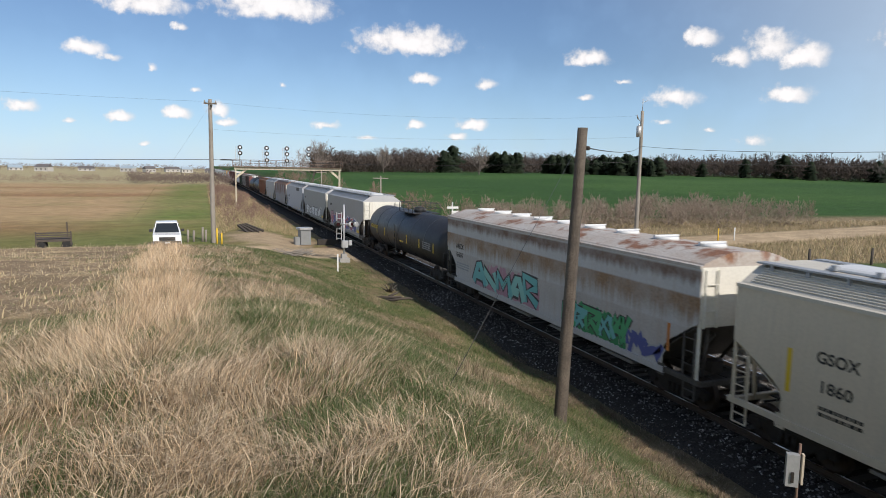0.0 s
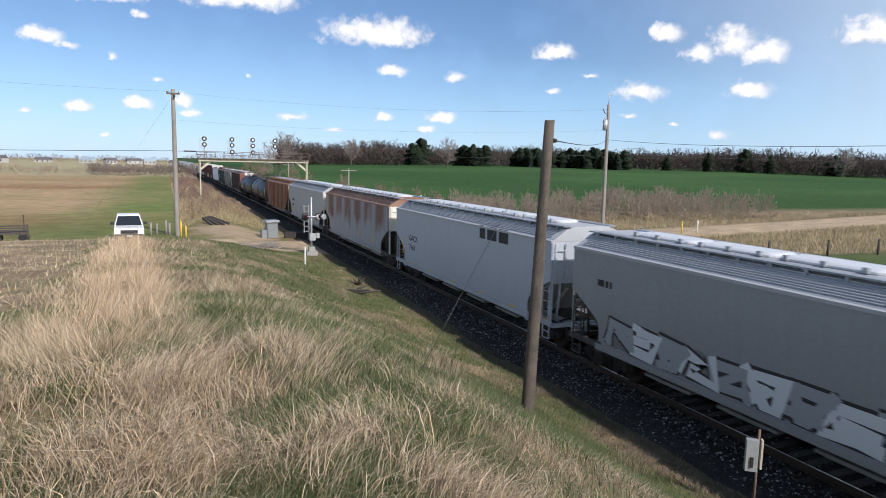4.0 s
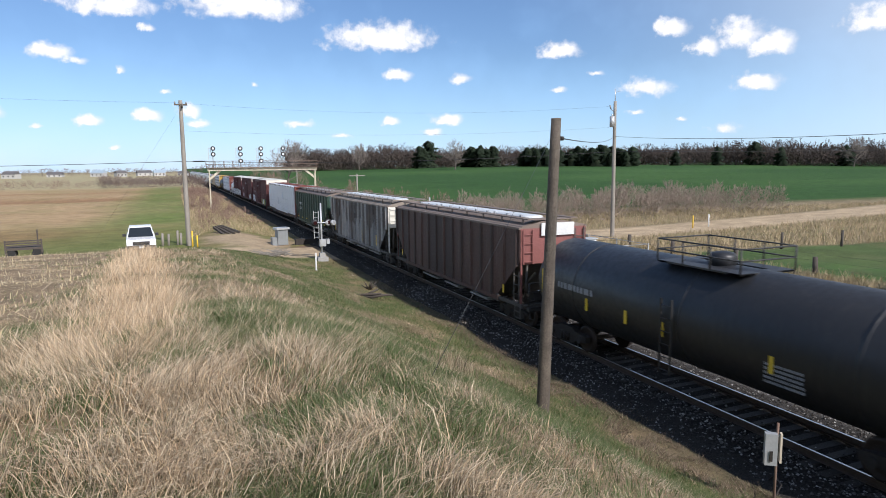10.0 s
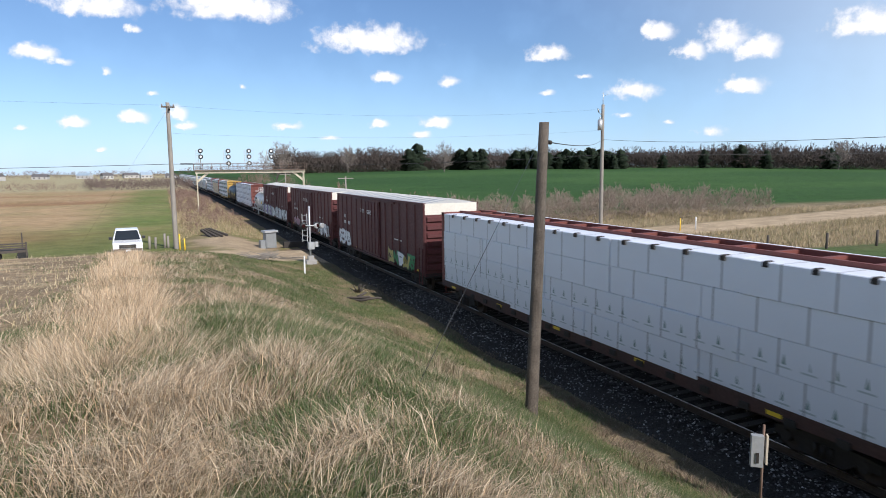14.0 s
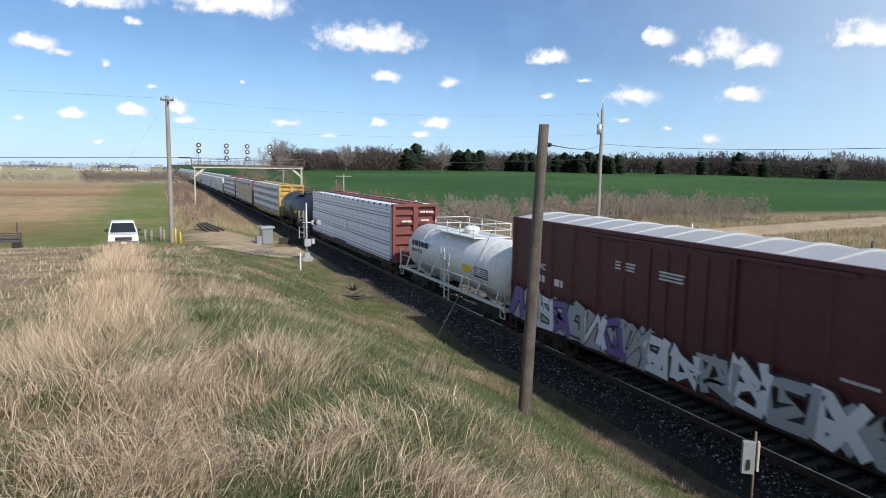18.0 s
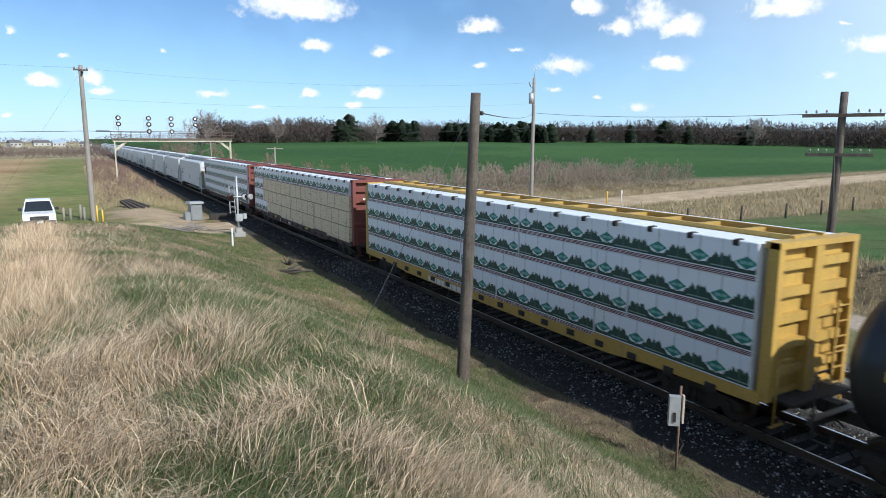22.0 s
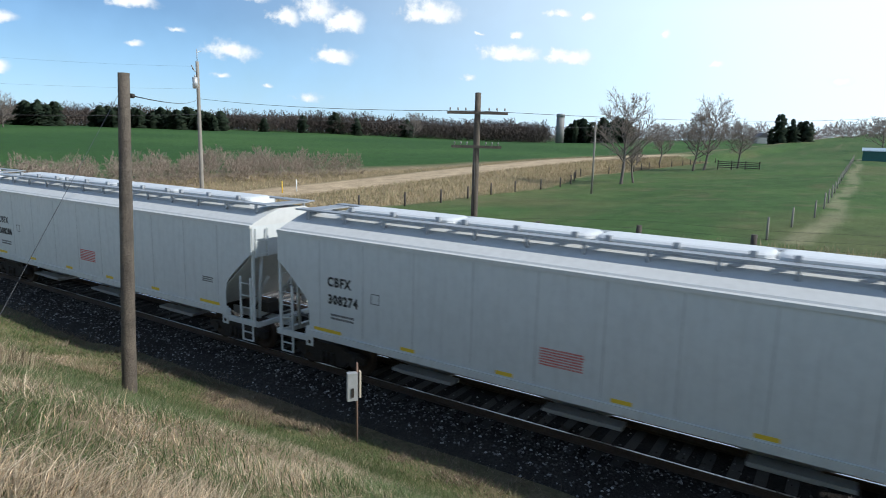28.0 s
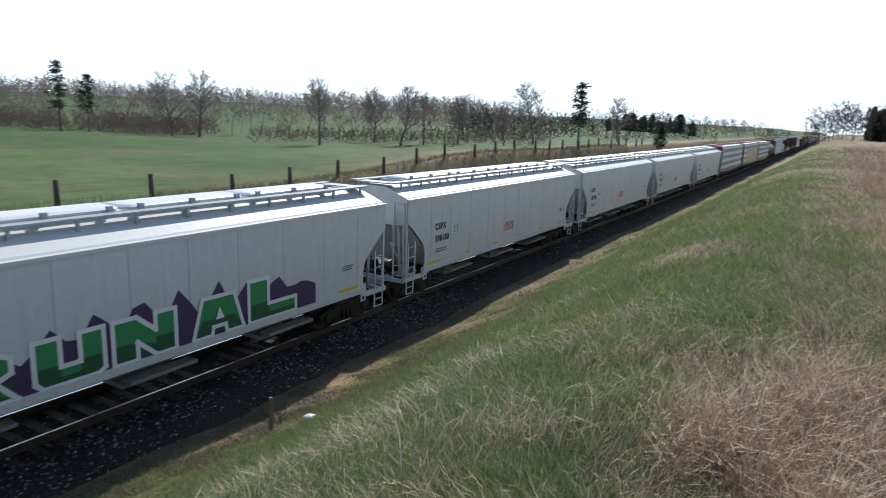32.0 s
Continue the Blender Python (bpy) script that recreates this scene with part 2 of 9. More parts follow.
    if bump:
        b = N("ShaderNodeBump")
        b.inputs["Strength"].default_value, b.inputs["Distance"].default_value = bump, 0.03
        L(n_fine, b.inputs["Height"])
        L(b.outputs[0], bs.inputs["Normal"])
    return m


def attr_surf(name, attr, rough=0.9, fine=9.0, amount=0.5, bump=0.5, dist=0.08, big=0.6):
    """A surface whose cover colour lies in a colour attribute, broken up by noise."""
    m = bpy.data.materials.new(name)
    m.use_nodes = True
    nt = m.node_tree
    bs = nt.nodes["Principled BSDF"]
    N, L = nt.nodes.new, nt.links.new
    a = N("ShaderNodeAttribute")
    a.attribute_name = attr
    tc = N("ShaderNodeTexCoord")
    n = N("ShaderNodeTexNoise")
    n.inputs["Scale"].default_value, n.inputs["Detail"].default_value, n.inputs["Roughness"].default_value = fine, 6, 0.7
    L(tc.outputs["Object"], n.inputs["Vector"])
    n2 = N("ShaderNodeTexNoise")
    n2.inputs["Scale"].default_value, n2.inputs["Detail"].default_value = big, 4
    L(tc.outputs["Object"], n2.inputs["Vector"])
    r = N("ShaderNodeMapRange")
    L(n.outputs[0], r.inputs[0])
    for i, v in enumerate((0.25, 0.75, 1 - amount, 1 + amount)):
        r.inputs[i + 1].default_value = v
    r2 = N("ShaderNodeMapRange")
    L(n2.outputs[0], r2.inputs[0])
    for i, v in enumerate((0.3, 0.7, 0.82, 1.18)):
        r2.inputs[i + 1].default_value = v
    mu = N("ShaderNodeMath")
    mu.operation = "MULTIPLY"
    L(r.outputs[0], mu.inputs[0]), L(r2.outputs[0], mu.inputs[1])
    sc = N("ShaderNodeVectorMath")
    sc.operation = "SCALE"
    L(a.outputs["Color"], sc.inputs[0]), L(mu.outputs[0], sc.inputs["Scale"])
    L(sc.outputs[0], bs.inputs["Base Color"])
    bs.inputs["Roughness"].default_value = rough
    bs.inputs["Specular IOR Level"].default_value = 0.15
    b = N("ShaderNodeBump")
    b.inputs["Strength"].default_value, b.inputs["Distance"].default_value = bump, dist
    L(n.outputs[0], b.inputs["Height"]), L(b.outputs[0], bs.inputs["Normal"])
    return m


def island_surf(name, cols, rough=0.85, spec=0.2, trans=0.0):
    """Colours picked piece by piece, for joined blades, stones and twigs."""
    m = bpy.data.materials.new(name)
    m.use_nodes = True
    nt = m.node_tree
    bs = nt.nodes["Principled BSDF"]
    N, L = nt.nodes.new, nt.links.new
    g = N("ShaderNodeNewGeometry")
    r = N("ShaderNodeValToRGB")
    while len(r.color_ramp.elements) < len(cols):
        r.color_ramp.elements.new(0.5)
    for i, c in enumerate(cols):
        e = r.color_ramp.elements[i]
        e.position, e.color = i / max(1, len(cols) - 1), (*c, 1)
    L(g.outputs["Random Per Island"], r.inputs[0])
    L(r.outputs[0], bs.inputs["Base Color"])
    bs.inputs["Roughness"].default_value = rough
    bs.inputs["Specular IOR Level"].default_value = spec
    if trans:
        tr = N("ShaderNodeBsdfTranslucent")
        L(r.outputs[0], tr.inputs[0])
        mx = N("ShaderNodeMixShader")
        mx.inputs[0].default_value = trans
        L(bs.outputs[0], mx.inputs[1]), L(tr.outputs[0], mx.inputs[2])
        L(mx.outputs[0], nt.nodes["Material Output"].inputs[0])
    return m


def plain(name, col, rough=0.5, metal=0.0, emit=0.0):
    m = bpy.data.materials.new(name)
    m.use_nodes = True
    bs = m.node_tree.nodes["Principled BSDF"]
    bs.inputs["Base Color"].default_value = (*col, 1)
    bs.inputs["Roughness"].default_value, bs.inputs["Metallic"].default_value = rough, metal
    if emit:
        bs.inputs["Emission Color"].default_value = (*col, 1)
        bs.inputs["Emission Strength"].default_value = emit
    return m


# ---- mesh tools ----
class Shape:
    """Collects faces; each method adds one solid."""

    def __init__(self):
        self.v, self.f, self.s = [], [], []

    def add(self, verts, faces, smooth=False):
        k = len(self.v)
        self.v += [tuple(p) for p in verts]
        self.f += [tuple(i + k for i in q) for q in faces]
        self.s += [smooth] * len(faces)
        return self

    def box(self, c, size, rz=0.0, rx=0.0):
        hx, hy, hz = (s / 2 for s in size)
        pts = [Vector((x, y, z)) for x in (-hx, hx) for y in (-hy, hy) for z in (-hz, hz)]
        if rz or rx:
            m = Euler((radians(rx), 0, radians(rz))).to_matrix()
            pts = [m @ p for p in pts]
        pts = [p + Vector(c) for p in pts]
        return self.add(pts, [(0, 1, 3, 2), (4, 6, 7, 5), (0, 4, 5, 1), (2, 3, 7, 6), (0, 2, 6, 4), (1, 5, 7, 3)])

    def span(self, lo, hi):
        return self.box([(a + b) / 2 for a, b in zip(lo, hi)], [abs(b - a) for a, b in zip(lo, hi)])

    def prism(self, outline, axis, lo, hi):
        """An outline of (a, b) pairs, pushed along an axis: x takes (y, z), y takes (x, z), z takes (x, y)."""
        n = len(outline)
        put = {"x": lambda a, b, t: (t, a, b), "y": lambda a, b, t: (a, t, b), "z": lambda a, b, t: (a, b, t)}[axis]
        pts = [put(a, b, t) for t in (lo, hi) for a, b in outline]
        faces = [(i, (i + 1) % n, (i + 1) % n + n, i + n) for i in range(n)]
        return self.add(pts, faces + [tuple(range(n - 1, -1, -1)), tuple(range(n, 2 * n))])

    def cyl(self, p, q, r, r2=None, n=8, smooth=True):
        p, q, r2 = Vector(p), Vector(q), r if r2 is None else r2
        d = q - p
        m = d.to_track_quat("Z", "Y").to_matrix()
        ring = [(math.cos(2 * math.pi * i / n), math.sin(2 * math.pi * i / n)) for i in range(n)]
        pts = [p + m @ Vector((a * r, b * r, 0)) for a, b in ring] + [q + m @ Vector((a * r2, b * r2, 0)) for a, b in ring]
        k = len(self.v)
        self.add(pts, [(i, (i + 1) % n, (i + 1) % n + n, i + n) for i in range(n)], smooth)
        self.f += [tuple(k + i for i in range(n - 1, -1, -1)), tuple(k + n + i for i in range(n))]
        self.s += [False, False]
        return self

    def tube(self, pts, r, n=6):
        """One unbroken round tube along a line of points."""
        pts = [Vector(p) for p in pts]
        rings = []
        for i, p in enumerate(pts):
            d = pts[min(i + 1, len(pts) - 1)] - pts[max(i - 1, 0)]
            m = d.to_track_quat("Z", "Y").to_matrix()
            rings += [p + m @ Vector((r * math.cos(6.28319 * k / n), r * math.sin(6.28319 * k / n), 0)) for k in range(n)]
        faces = [(j * n + k, j * n + (k + 1) % n, (j + 1) * n + (k + 1) % n, (j + 1) * n + k) for j in range(len(pts) - 1) for k in range(n)]
        last = (len(pts) - 1) * n
        return self.add(rings, faces + [tuple(range(n - 1, -1, -1)), tuple(range(last, last + n))], True)

    def lathe(self, prof, axis_pts, n=24):
        """prof: (distance along, radius) pairs; axis_pts: origin and direction."""
        o, d = Vector(axis_pts[0]), Vector(axis_pts[1]).normalized()
        m = d.to_track_quat("Z", "Y").to_matrix()
        pts = []
        for t, r in prof:
            for i in range(n):
                a = 2 * math.pi * i / n
                pts.append(o + d * t + m @ Vector((math.cos(a) * r, math.sin(a) * r, 0)))
        faces = []
        for j in range(len(prof) - 1):
            for i in range(n):
                faces.append((j * n + i, j * n + (i + 1) % n, (j + 1) * n + (i + 1) % n, (j + 1) * n + i))
        k = len(self.v)
        self.add(pts, faces, True)
        self.f += [tuple(k + i for i in range(n - 1, -1, -1)), tuple(k + (len(prof) - 1) * n + i for i in range(n))]
        self.s += [False, False]
        return self

    def mesh(self, name, material):
        me = bpy.data.meshes.new(name)
        me.from_pydata(self.v, [], self.f)
        me.polygons.foreach_set("use_smooth", self.s)
        if material:
            me.materials.append(material)
        me.update()
        return me


def part(name, sh, material, parent, label=""):
    """One mesh object under a thing or a part; sh is a Shape or a ready mesh."""
    ob = new(name, sh.mesh(name, material) if isinstance(sh, Shape) else sh)
    ob.parent = parent
    if label:
        ob["label"] = label
    return ob


def thing(name, label, category, group="", kind="", at=None):
    ob = new(name)
    ob.empty_display_size = 0.2
    if at is not None:
        ob.matrix_basis = at
    return tagged(ob, label, category, group, kind)


def solid(name, sh, material, label, category, group="", kind="", at=None):
    ob = new(name, sh.mesh(name, material) if isinstance(sh, Shape) else sh)
    if at is not None:
        ob.matrix_basis = at
    return tagged(ob, label, category, group, kind)


def raw_mesh(name, verts, tris, material, cols=None, attr="cover", smooth=False):
    """A large triangle or quad mesh from arrays."""
    me = bpy.data.meshes.new(name)
    verts, tris = np.asarray(verts, np.float32), np.asarray(tris, np.int32)
    k = tris.shape[1]
    me.vertices.add(len(verts))
    me.vertices.foreach_set("co", verts.ravel())
    me.loops.add(tris.size)
    me.loops.foreach_set("vertex_index", tris.ravel())
    me.polygons.add(len(tris))
    me.polygons.foreach_set("loop_start", np.arange(0, tris.size, k, dtype=np.int32))
    me.polygons.foreach_set("use_smooth", np.full(len(tris), smooth))
    if cols is not None:
        a = me.color_attributes.new(attr, "FLOAT_COLOR", "POINT")
        a.data.foreach_set("color", np.c_[cols, np.ones(len(cols))].astype(np.float32).ravel())
    me.materials.append(material)
    me.update(calc_edges=True)
    return me


def lettering(name, text, size, material, parent, at, extrude=0.002, align="LEFT", offset=0.0, label="", widen=1.0, space=1.0):
    cu = bpy.data.curves.new(name, "FONT")
    cu.body, cu.size, cu.extrude, cu.align_x, cu.offset = text, size, extrude, align, offset
    cu.resolution_u, cu.space_character = 3, space
    tmp = new(name + "_tmp", cu)
    dg = bpy.context.evaluated_depsgraph_get()
    me = bpy.data.meshes.new_from_object(tmp.evaluated_get(dg))
    bpy.data.objects.remove(tmp)
    me.materials.clear()
    me.materials.append(material)
    ob = part(name, me, material, parent, label)
    ob.matrix_basis = at @ Matrix.Diagonal((widen, 1, 1, 1))
    return ob


def near_side(y, z, x=-1.6):
    """The pose of writing on a car's near side: reads from +y to -y seen from -x."""
    return Matrix.Translation((x, y, z)) @ Matrix(((0, 0, -1, 0), (-1, 0, 0, 0), (0, 1, 0, 0), (0, 0, 0, 1)))


def vnoise(x, y, scale, seed=0):
    """Smooth value noise on arrays, about 0 to 1."""
    x, y = np.asarray(x) / scale + seed * 17.3, np.asarray(y) / scale - seed * 9.7
    xi, yi = np.floor(x), np.floor(y)
    u, w = x - xi, y - yi
    u, w = u * u * (3 - 2 * u), w * w * (3 - 2 * w)

    def h(a, b):
        q = np.sin(a * 127.1 + b * 311.7 + seed * 74.7) * 43758.5453
        return q - np.floor(q)

    return (h(xi, yi) * (1 - u) + h(xi + 1, yi) * u) * (1 - w) + (h(xi, yi + 1) * (1 - u) + h(xi + 1, yi + 1) * u) * w


def fnoise(x, y, scale, seed=0, octaves=4):
    return sum(vnoise(x, y, scale / 2 ** k, seed + k) * 0.5 ** k for k in range(octaves)) / sum(0.5 ** k for k in range(octaves))


def step(v, lo, hi):
    t = np.clip((np.asarray(v, float) - lo) / (hi - lo), 0, 1)
    return t * t * (3 - 2 * t)

# ---- plan ----
TRACK_X, FAR_TRACK_X = 13.78, 18.0
ROAD_HALF = 2.9


def road_y(x):
    return 51.0 - 0.10 * np.clip(np.asarray(x, float) - 22, 0, 400)


def road_z(x):
    x = np.asarray(x, float)
    return np.where(x < 24, 0.0 + 0.35 * step(-x, -9, 2), 0.0 + 2.6 * step(x, 24, 110) + 0.010 * np.clip(x - 90, 0, 300))


def bank_w(x):
    """How far the dirt road's bank reaches to its fence."""
    return 17.5 - 7.0 * step(x, 64, 95)


def crest(y):
    y = np.asarray(y, float)
    return 4.85 - 0.5 * step(y, 1, 14) - 3.2 * np.clip((y - 8) / 40, 0, 1) ** 1.05 - 0.5 * step(-y, 20, 140)


def ground_z(x, y):
    x, y = np.asarray(x, float), np.asarray(y, float)
    flat = 0.35 + 0 * x
    hill = np.where(y < 49, crest(y), 0.5)
    hill = hill * step(-y, -51, -46) + flat * (1 - step(-y, -51, -46))
    # west side of the line: hill, slope, ditch
    t = np.clip((x - 0.8) / (10.6 - 0.8), 0, 1)
    s = 0.35 * t + 0.65 * t * t * (3 - 2 * t)
    toe = -0.36
    west = hill * (1 - s) + toe * s
    far_w = 0.35 + 0.4 * step(y, 200, 600)
    t2 = step(y, 49, 58)
    west = west * (1 - t2) + t2 * (far_w * (1 - step(x, 4, 9.4)) + toe * step(x, 4, 9.4))
    # east side: ditch, dirt path, bank, pasture; road bank; wheat field
    past = 2.05 - 1.35 * step(y, -2, 28) + 1.1 * step(x, 40, 150) + 0.55 * step(-y, 25, 60) * (1 - step(x, 60, 140)) + 0.8 * step(-y, 30, 60) * (1 - step(x, 36, 52)) \
        - 1.3 * step(-y, 30, 110) * step(x, 45, 110) + 0.012 * np.clip(x - 150, 0, 500)
    east = -0.6 + 0.2 * step(x, 22, 24)
    b = step(x, 27.2, 30.2)
    east = east * (1 - b) + past * b
    ry, rz = road_y(x), road_z(x)
    dy = np.abs(y - ry)
    k = 1 - step(dy, ROAD_HALF, np.where(y < ry, bank_w(x) - 2.5, ROAD_HALF + 8))
    east = east * (1 - k) + rz * k
    wheat = 0.5 + 0.9 * step(x, 20, 60) + 0.0165 * np.clip(y - 58, 0, 230) + 0.9 * step(x, 60, 160)
    w = step(y - ry, 4, 12)
    wheat = -0.55 * (1 - step(x, 21, 30)) + wheat * step(x, 21, 30)
    east = east * (1 - w) + wheat * w
    z = np.where(x < 16, west, east)
    # the bed under both tracks
    bed = step(x, 11.2, 11.7) * (1 - step(x, 21.2, 22.2))
    z = z * (1 - bed) - 0.75 * bed
    # level crossing
    c = (1 - step(np.abs(y - 51), 2.6, 5.5)) * (1 - step(np.abs(x - 16), 7, 12))
    z = np.where((x > 10.4) & (x < 22.2), z, z * (1 - c) + (-0.05) * c)
    rough = (fnoise(x, y, 3.0, 5, 3) - 0.5) * 0.22 + (fnoise(x, y, 14.0, 9, 2) - 0.5) * 0.35
    soft = 1 - 0.85 * np.maximum(bed, k * (x > 20))
    z = z + rough * soft * (1 - 0.8 * c)
    far = np.maximum(np.hypot(x, y) - 300, 0)
    hilly = np.clip(np.hypot(x, y) - 185, 0, 330) * 0.021 * step(x, 90, 200) * (1 - step(y, 60, 160)) + np.clip(np.hypot(x, y) - 140, 0, 250) * 0.012 * step(x, 35, 80) * step(-y, 60, 120)
    return z + hilly + 0.0018 * far * step(far, 0, 500) * (x > 40) - 0.0006 * far * (x <= 40)


def gz(x, y):
    return float(ground_z(np.array([float(x)]), np.array([float(y)]))[0])


STRAW, STRAW2 = np.array((0.42, 0.30, 0.175)), np.array((0.27, 0.20, 0.12))


def cover(x, y, z):
    """Colour of what covers the ground: grass, stubble, soil, gravel, crop."""
    n1, n2, n3 = fnoise(x, y, 2.2, 21), fnoise(x, y, 9.0, 31), fnoise(x, y, 0.6, 41, 3)

    def mx(a, b, t):
        t = np.clip(t, 0, 1)[:, None]
        return a * (1 - t) + b * t

    def c3(c):
        return np.ones((len(x), 1)) * np.array(c)

    slope = mx(mx(c3(STRAW2 * 0.7), c3((0.12, 0.135, 0.045)), (n1 - 0.36) * 2.2 + step(x, 2, 8) * 0.35 * step(y, -4, 0) + step(-y, 0, 5) * 0.5 * (1 - step(x, 5.5, 8))), c3(STRAW * 0.7), (n3 - 0.5) * 2.5)
    slope = mx(slope, c3((0.085, 0.073, 0.045)), step(x + (n1 - 0.5) * 1.5, 9.9, 11.0) * 0.8)
    strip = mx(c3(STRAW * 0.55), c3(STRAW2 * 0.6), (n3 - 0.4) * 2)
    stub = mx(mx(c3((0.22, 0.16, 0.10)), c3((0.16, 0.15, 0.06)), (n2 - 0.58) * 3.0), c3(STRAW), (n3 - 0.5) * 3)
    edge = np.where(y > 0, -1.7 - 0.05 * np.clip(y - 8, 0, 40), -2.5)
    col = mx(stub, strip, step(x - edge, -0.3, 0.5))
    col = mx(col, slope, step(x, -0.4, 1.2))
    # flat field beyond the road, in broad bands of stubble and young grass
    yy = y + 0.12 * x
    bands = fnoise(yy * 1.0, x * 0.06, 22, 51, 3)
    fld = mx(c3((0.28, 0.165, 0.085)), c3((0.38, 0.265, 0.145)), (bands - 0.42) * 5)
    fld = mx(fld, c3((0.13, 0.17, 0.045)), (step(x, -14, -4) * 0.75 + (n2 - 0.45) * 0.9) * (1 - step(x, 0.5, 3)))
    fld = mx(fld, c3((0.12, 0.15, 0.045)), (1 - step(y, 58, 80)) * 0.7)
    fld = mx(fld, mx(c3((0.24, 0.155, 0.10)), c3((0.17, 0.15, 0.06)), (n1 - 0.45) * 4), step(x, 0.5, 3))
    fld = mx(fld, c3((0.36, 0.31, 0.18)), step(y, 236, 246))
    col = mx(col, fld, step(y, 53.5, 57))
    # east side
    past = mx(mx(c3((0.046, 0.092, 0.024)), c3((0.066, 0.118, 0.032)), (n2 - 0.4) * 2.5), c3((0.12, 0.115, 0.055)), (n1 - 0.6) * 3.0)
    bank = mx(c3((0.25, 0.19, 0.11)), c3((0.15, 0.135, 0.065)), (n1 - 0.4) * 2)
    past = mx(past, c3((0.135, 0.12, 0.055)), (fnoise(x, y * 1.6, 16.0, 37, 3) - 0.52) * 1.8)
    wheat = mx(c3((0.032, 0.078, 0.018)), c3((0.05, 0.105, 0.025)), (fnoise(x, y, 40, 61) - 0.4) * 3)
    e = mx(c3((0.15, 0.14, 0.07)), c3((0.36, 0.30, 0.23)), step(x, 24.2, 24.8) * (1 - step(x, 26.4, 27.0)))
    e = mx(e, bank, step(x, 27.0, 27.6))
    e = mx(e, past, step(x, 29.6, 31.0))
    e = mx(e, bank, step(-y, 34, 48) * (1 - step(x + 5 * n2, 33, 39)) * step(x, 28, 30))
    ry = road_y(x)
    side = y - ry
    onbank = (side < 0) & (side > -21)
    e = mx(e, bank, np.where(onbank, step(side, -bank_w(x) - 2 + 3 * n2, -bank_w(x) + 3 * n2), 0) * step(x, 24, 30) * (1 - step(x, 120, 165)))
    e = mx(e, mx(bank, c3((0.2, 0.16, 0.1)), n1), step(side, 2, 4) * 1.0)
    e = mx(e, wheat, step(side, 12, 16 + 6 * n2) * step(x, 21, 27 + 4 * n1) )
    col = np.where((x > 16)[:, None], e, col)
    # the road
    on = 1 - step(np.abs(y - ry), ROAD_HALF - 0.7 + 0.9 * n3, ROAD_HALF + 0.7 + 0.9 * n3)
    gravel = mx(c3((0.45, 0.345, 0.225)), c3((0.34, 0.26, 0.165)), (n3 - 0.35) * 2)
    col = mx(col, gravel, on * ((x < 12) | (x > 20)) * (1 - step(x, 150, 172)))
    # worn turning place beside the cabinet
    spot = (1 - step(np.hypot((x - 5.6) / 4.2, (y - 60) / 9.0) + (n1 - 0.5) * 0.9, 0.6, 1.1)) * (x < 10)
    col = mx(col, c3((0.38, 0.29, 0.185)), spot * 0.9)
    g2 = (1 - step(np.hypot((x - 6.0) / 5.5, (y - 72) / 20.0) + (n1 - 0.5) * 0.8, 0.5, 1.1)) * (1 - spot) * (1 - on) * (x < 12)
    col = mx(col, c3((0.16, 0.17, 0.06)), g2 * 0.7)
    # worn strip along the line of the old pasture fence
    fx = np.abs(y - (1.0 + 1.5 * (1 - step(x, 33, 50)) + 0.35 * np.sin(x * 0.13)))
    col = mx(col, c3((0.34, 0.30, 0.19)), (1 - step(fx, 0.25, 0.95)) * (x > 33) * (x < 175) * 0.4 * (n1 > 0.36))
    return col


def build_ground():
    xs = np.concatenate([-np.geomspace(60, 2600, 26)[::-1], np.arange(-58, -6, 1.3), np.arange(-6, 32, 0.3), np.arange(32, 110, 1.4), np.geomspace(111, 2600, 44)])
    ys = np.concatenate([-np.geomspace(90, 2600, 34)[::-1], np.arange(-88, -30, 1.2), np.arange(-30, 70, 0.4), np.arange(70, 150, 1.5), np.geomspace(151, 2600, 44)])
    gx, gy = np.meshgrid(xs, ys)
    x, y = gx.ravel(), gy.ravel()
    z = ground_z(x, y)
    nx, ny = len(xs), len(ys)
    i = (np.arange(ny - 1)[:, None] * nx + np.arange(nx - 1)).ravel()
    quads = np.c_[i, i + 1, i + nx + 1, i + nx]
    me = raw_mesh("ground", np.c_[x, y, z], quads, attr_surf("ground_cover", "cover"), cover(x, y, z), smooth=True)
    solid("ground", me, None, "rough grass slopes, stubble, pasture and crop fields around the railway", "ground", kind="structure")


build_ground()


# ---- tracks ----
m_rail = surf("rail_steel", (0.16, 0.12, 0.095), (0.10, 0.07, 0.05), 0.55, 0.7, bump=0.05)
m_rail_top = surf("rail_head", (0.80, 0.80, 0.80), (0.65, 0.65, 0.65), 0.3, 1.0, bump=0.0, amount=0.3)
m_tie = surf("tie_wood", (0.032, 0.027, 0.023), (0.055, 0.045, 0.037), 0.85, big=3, fine=30, bump=0.4)
m_ballast_bed = attr_surf("ballast_bed", "cover", 0.95, 24.0, 0.75, 1.0, 0.06, 2.0)
m_stone = island_surf("ballast_stone", [(0.03, 0.026, 0.023), (0.055, 0.048, 0.043), (0.035, 0.03, 0.027), (0.08, 0.073, 0.066), (0.04, 0.036, 0.032), (0.22, 0.21, 0.20), (0.05, 0.045, 0.04), (0.42, 0.41, 0.39)], 0.9)


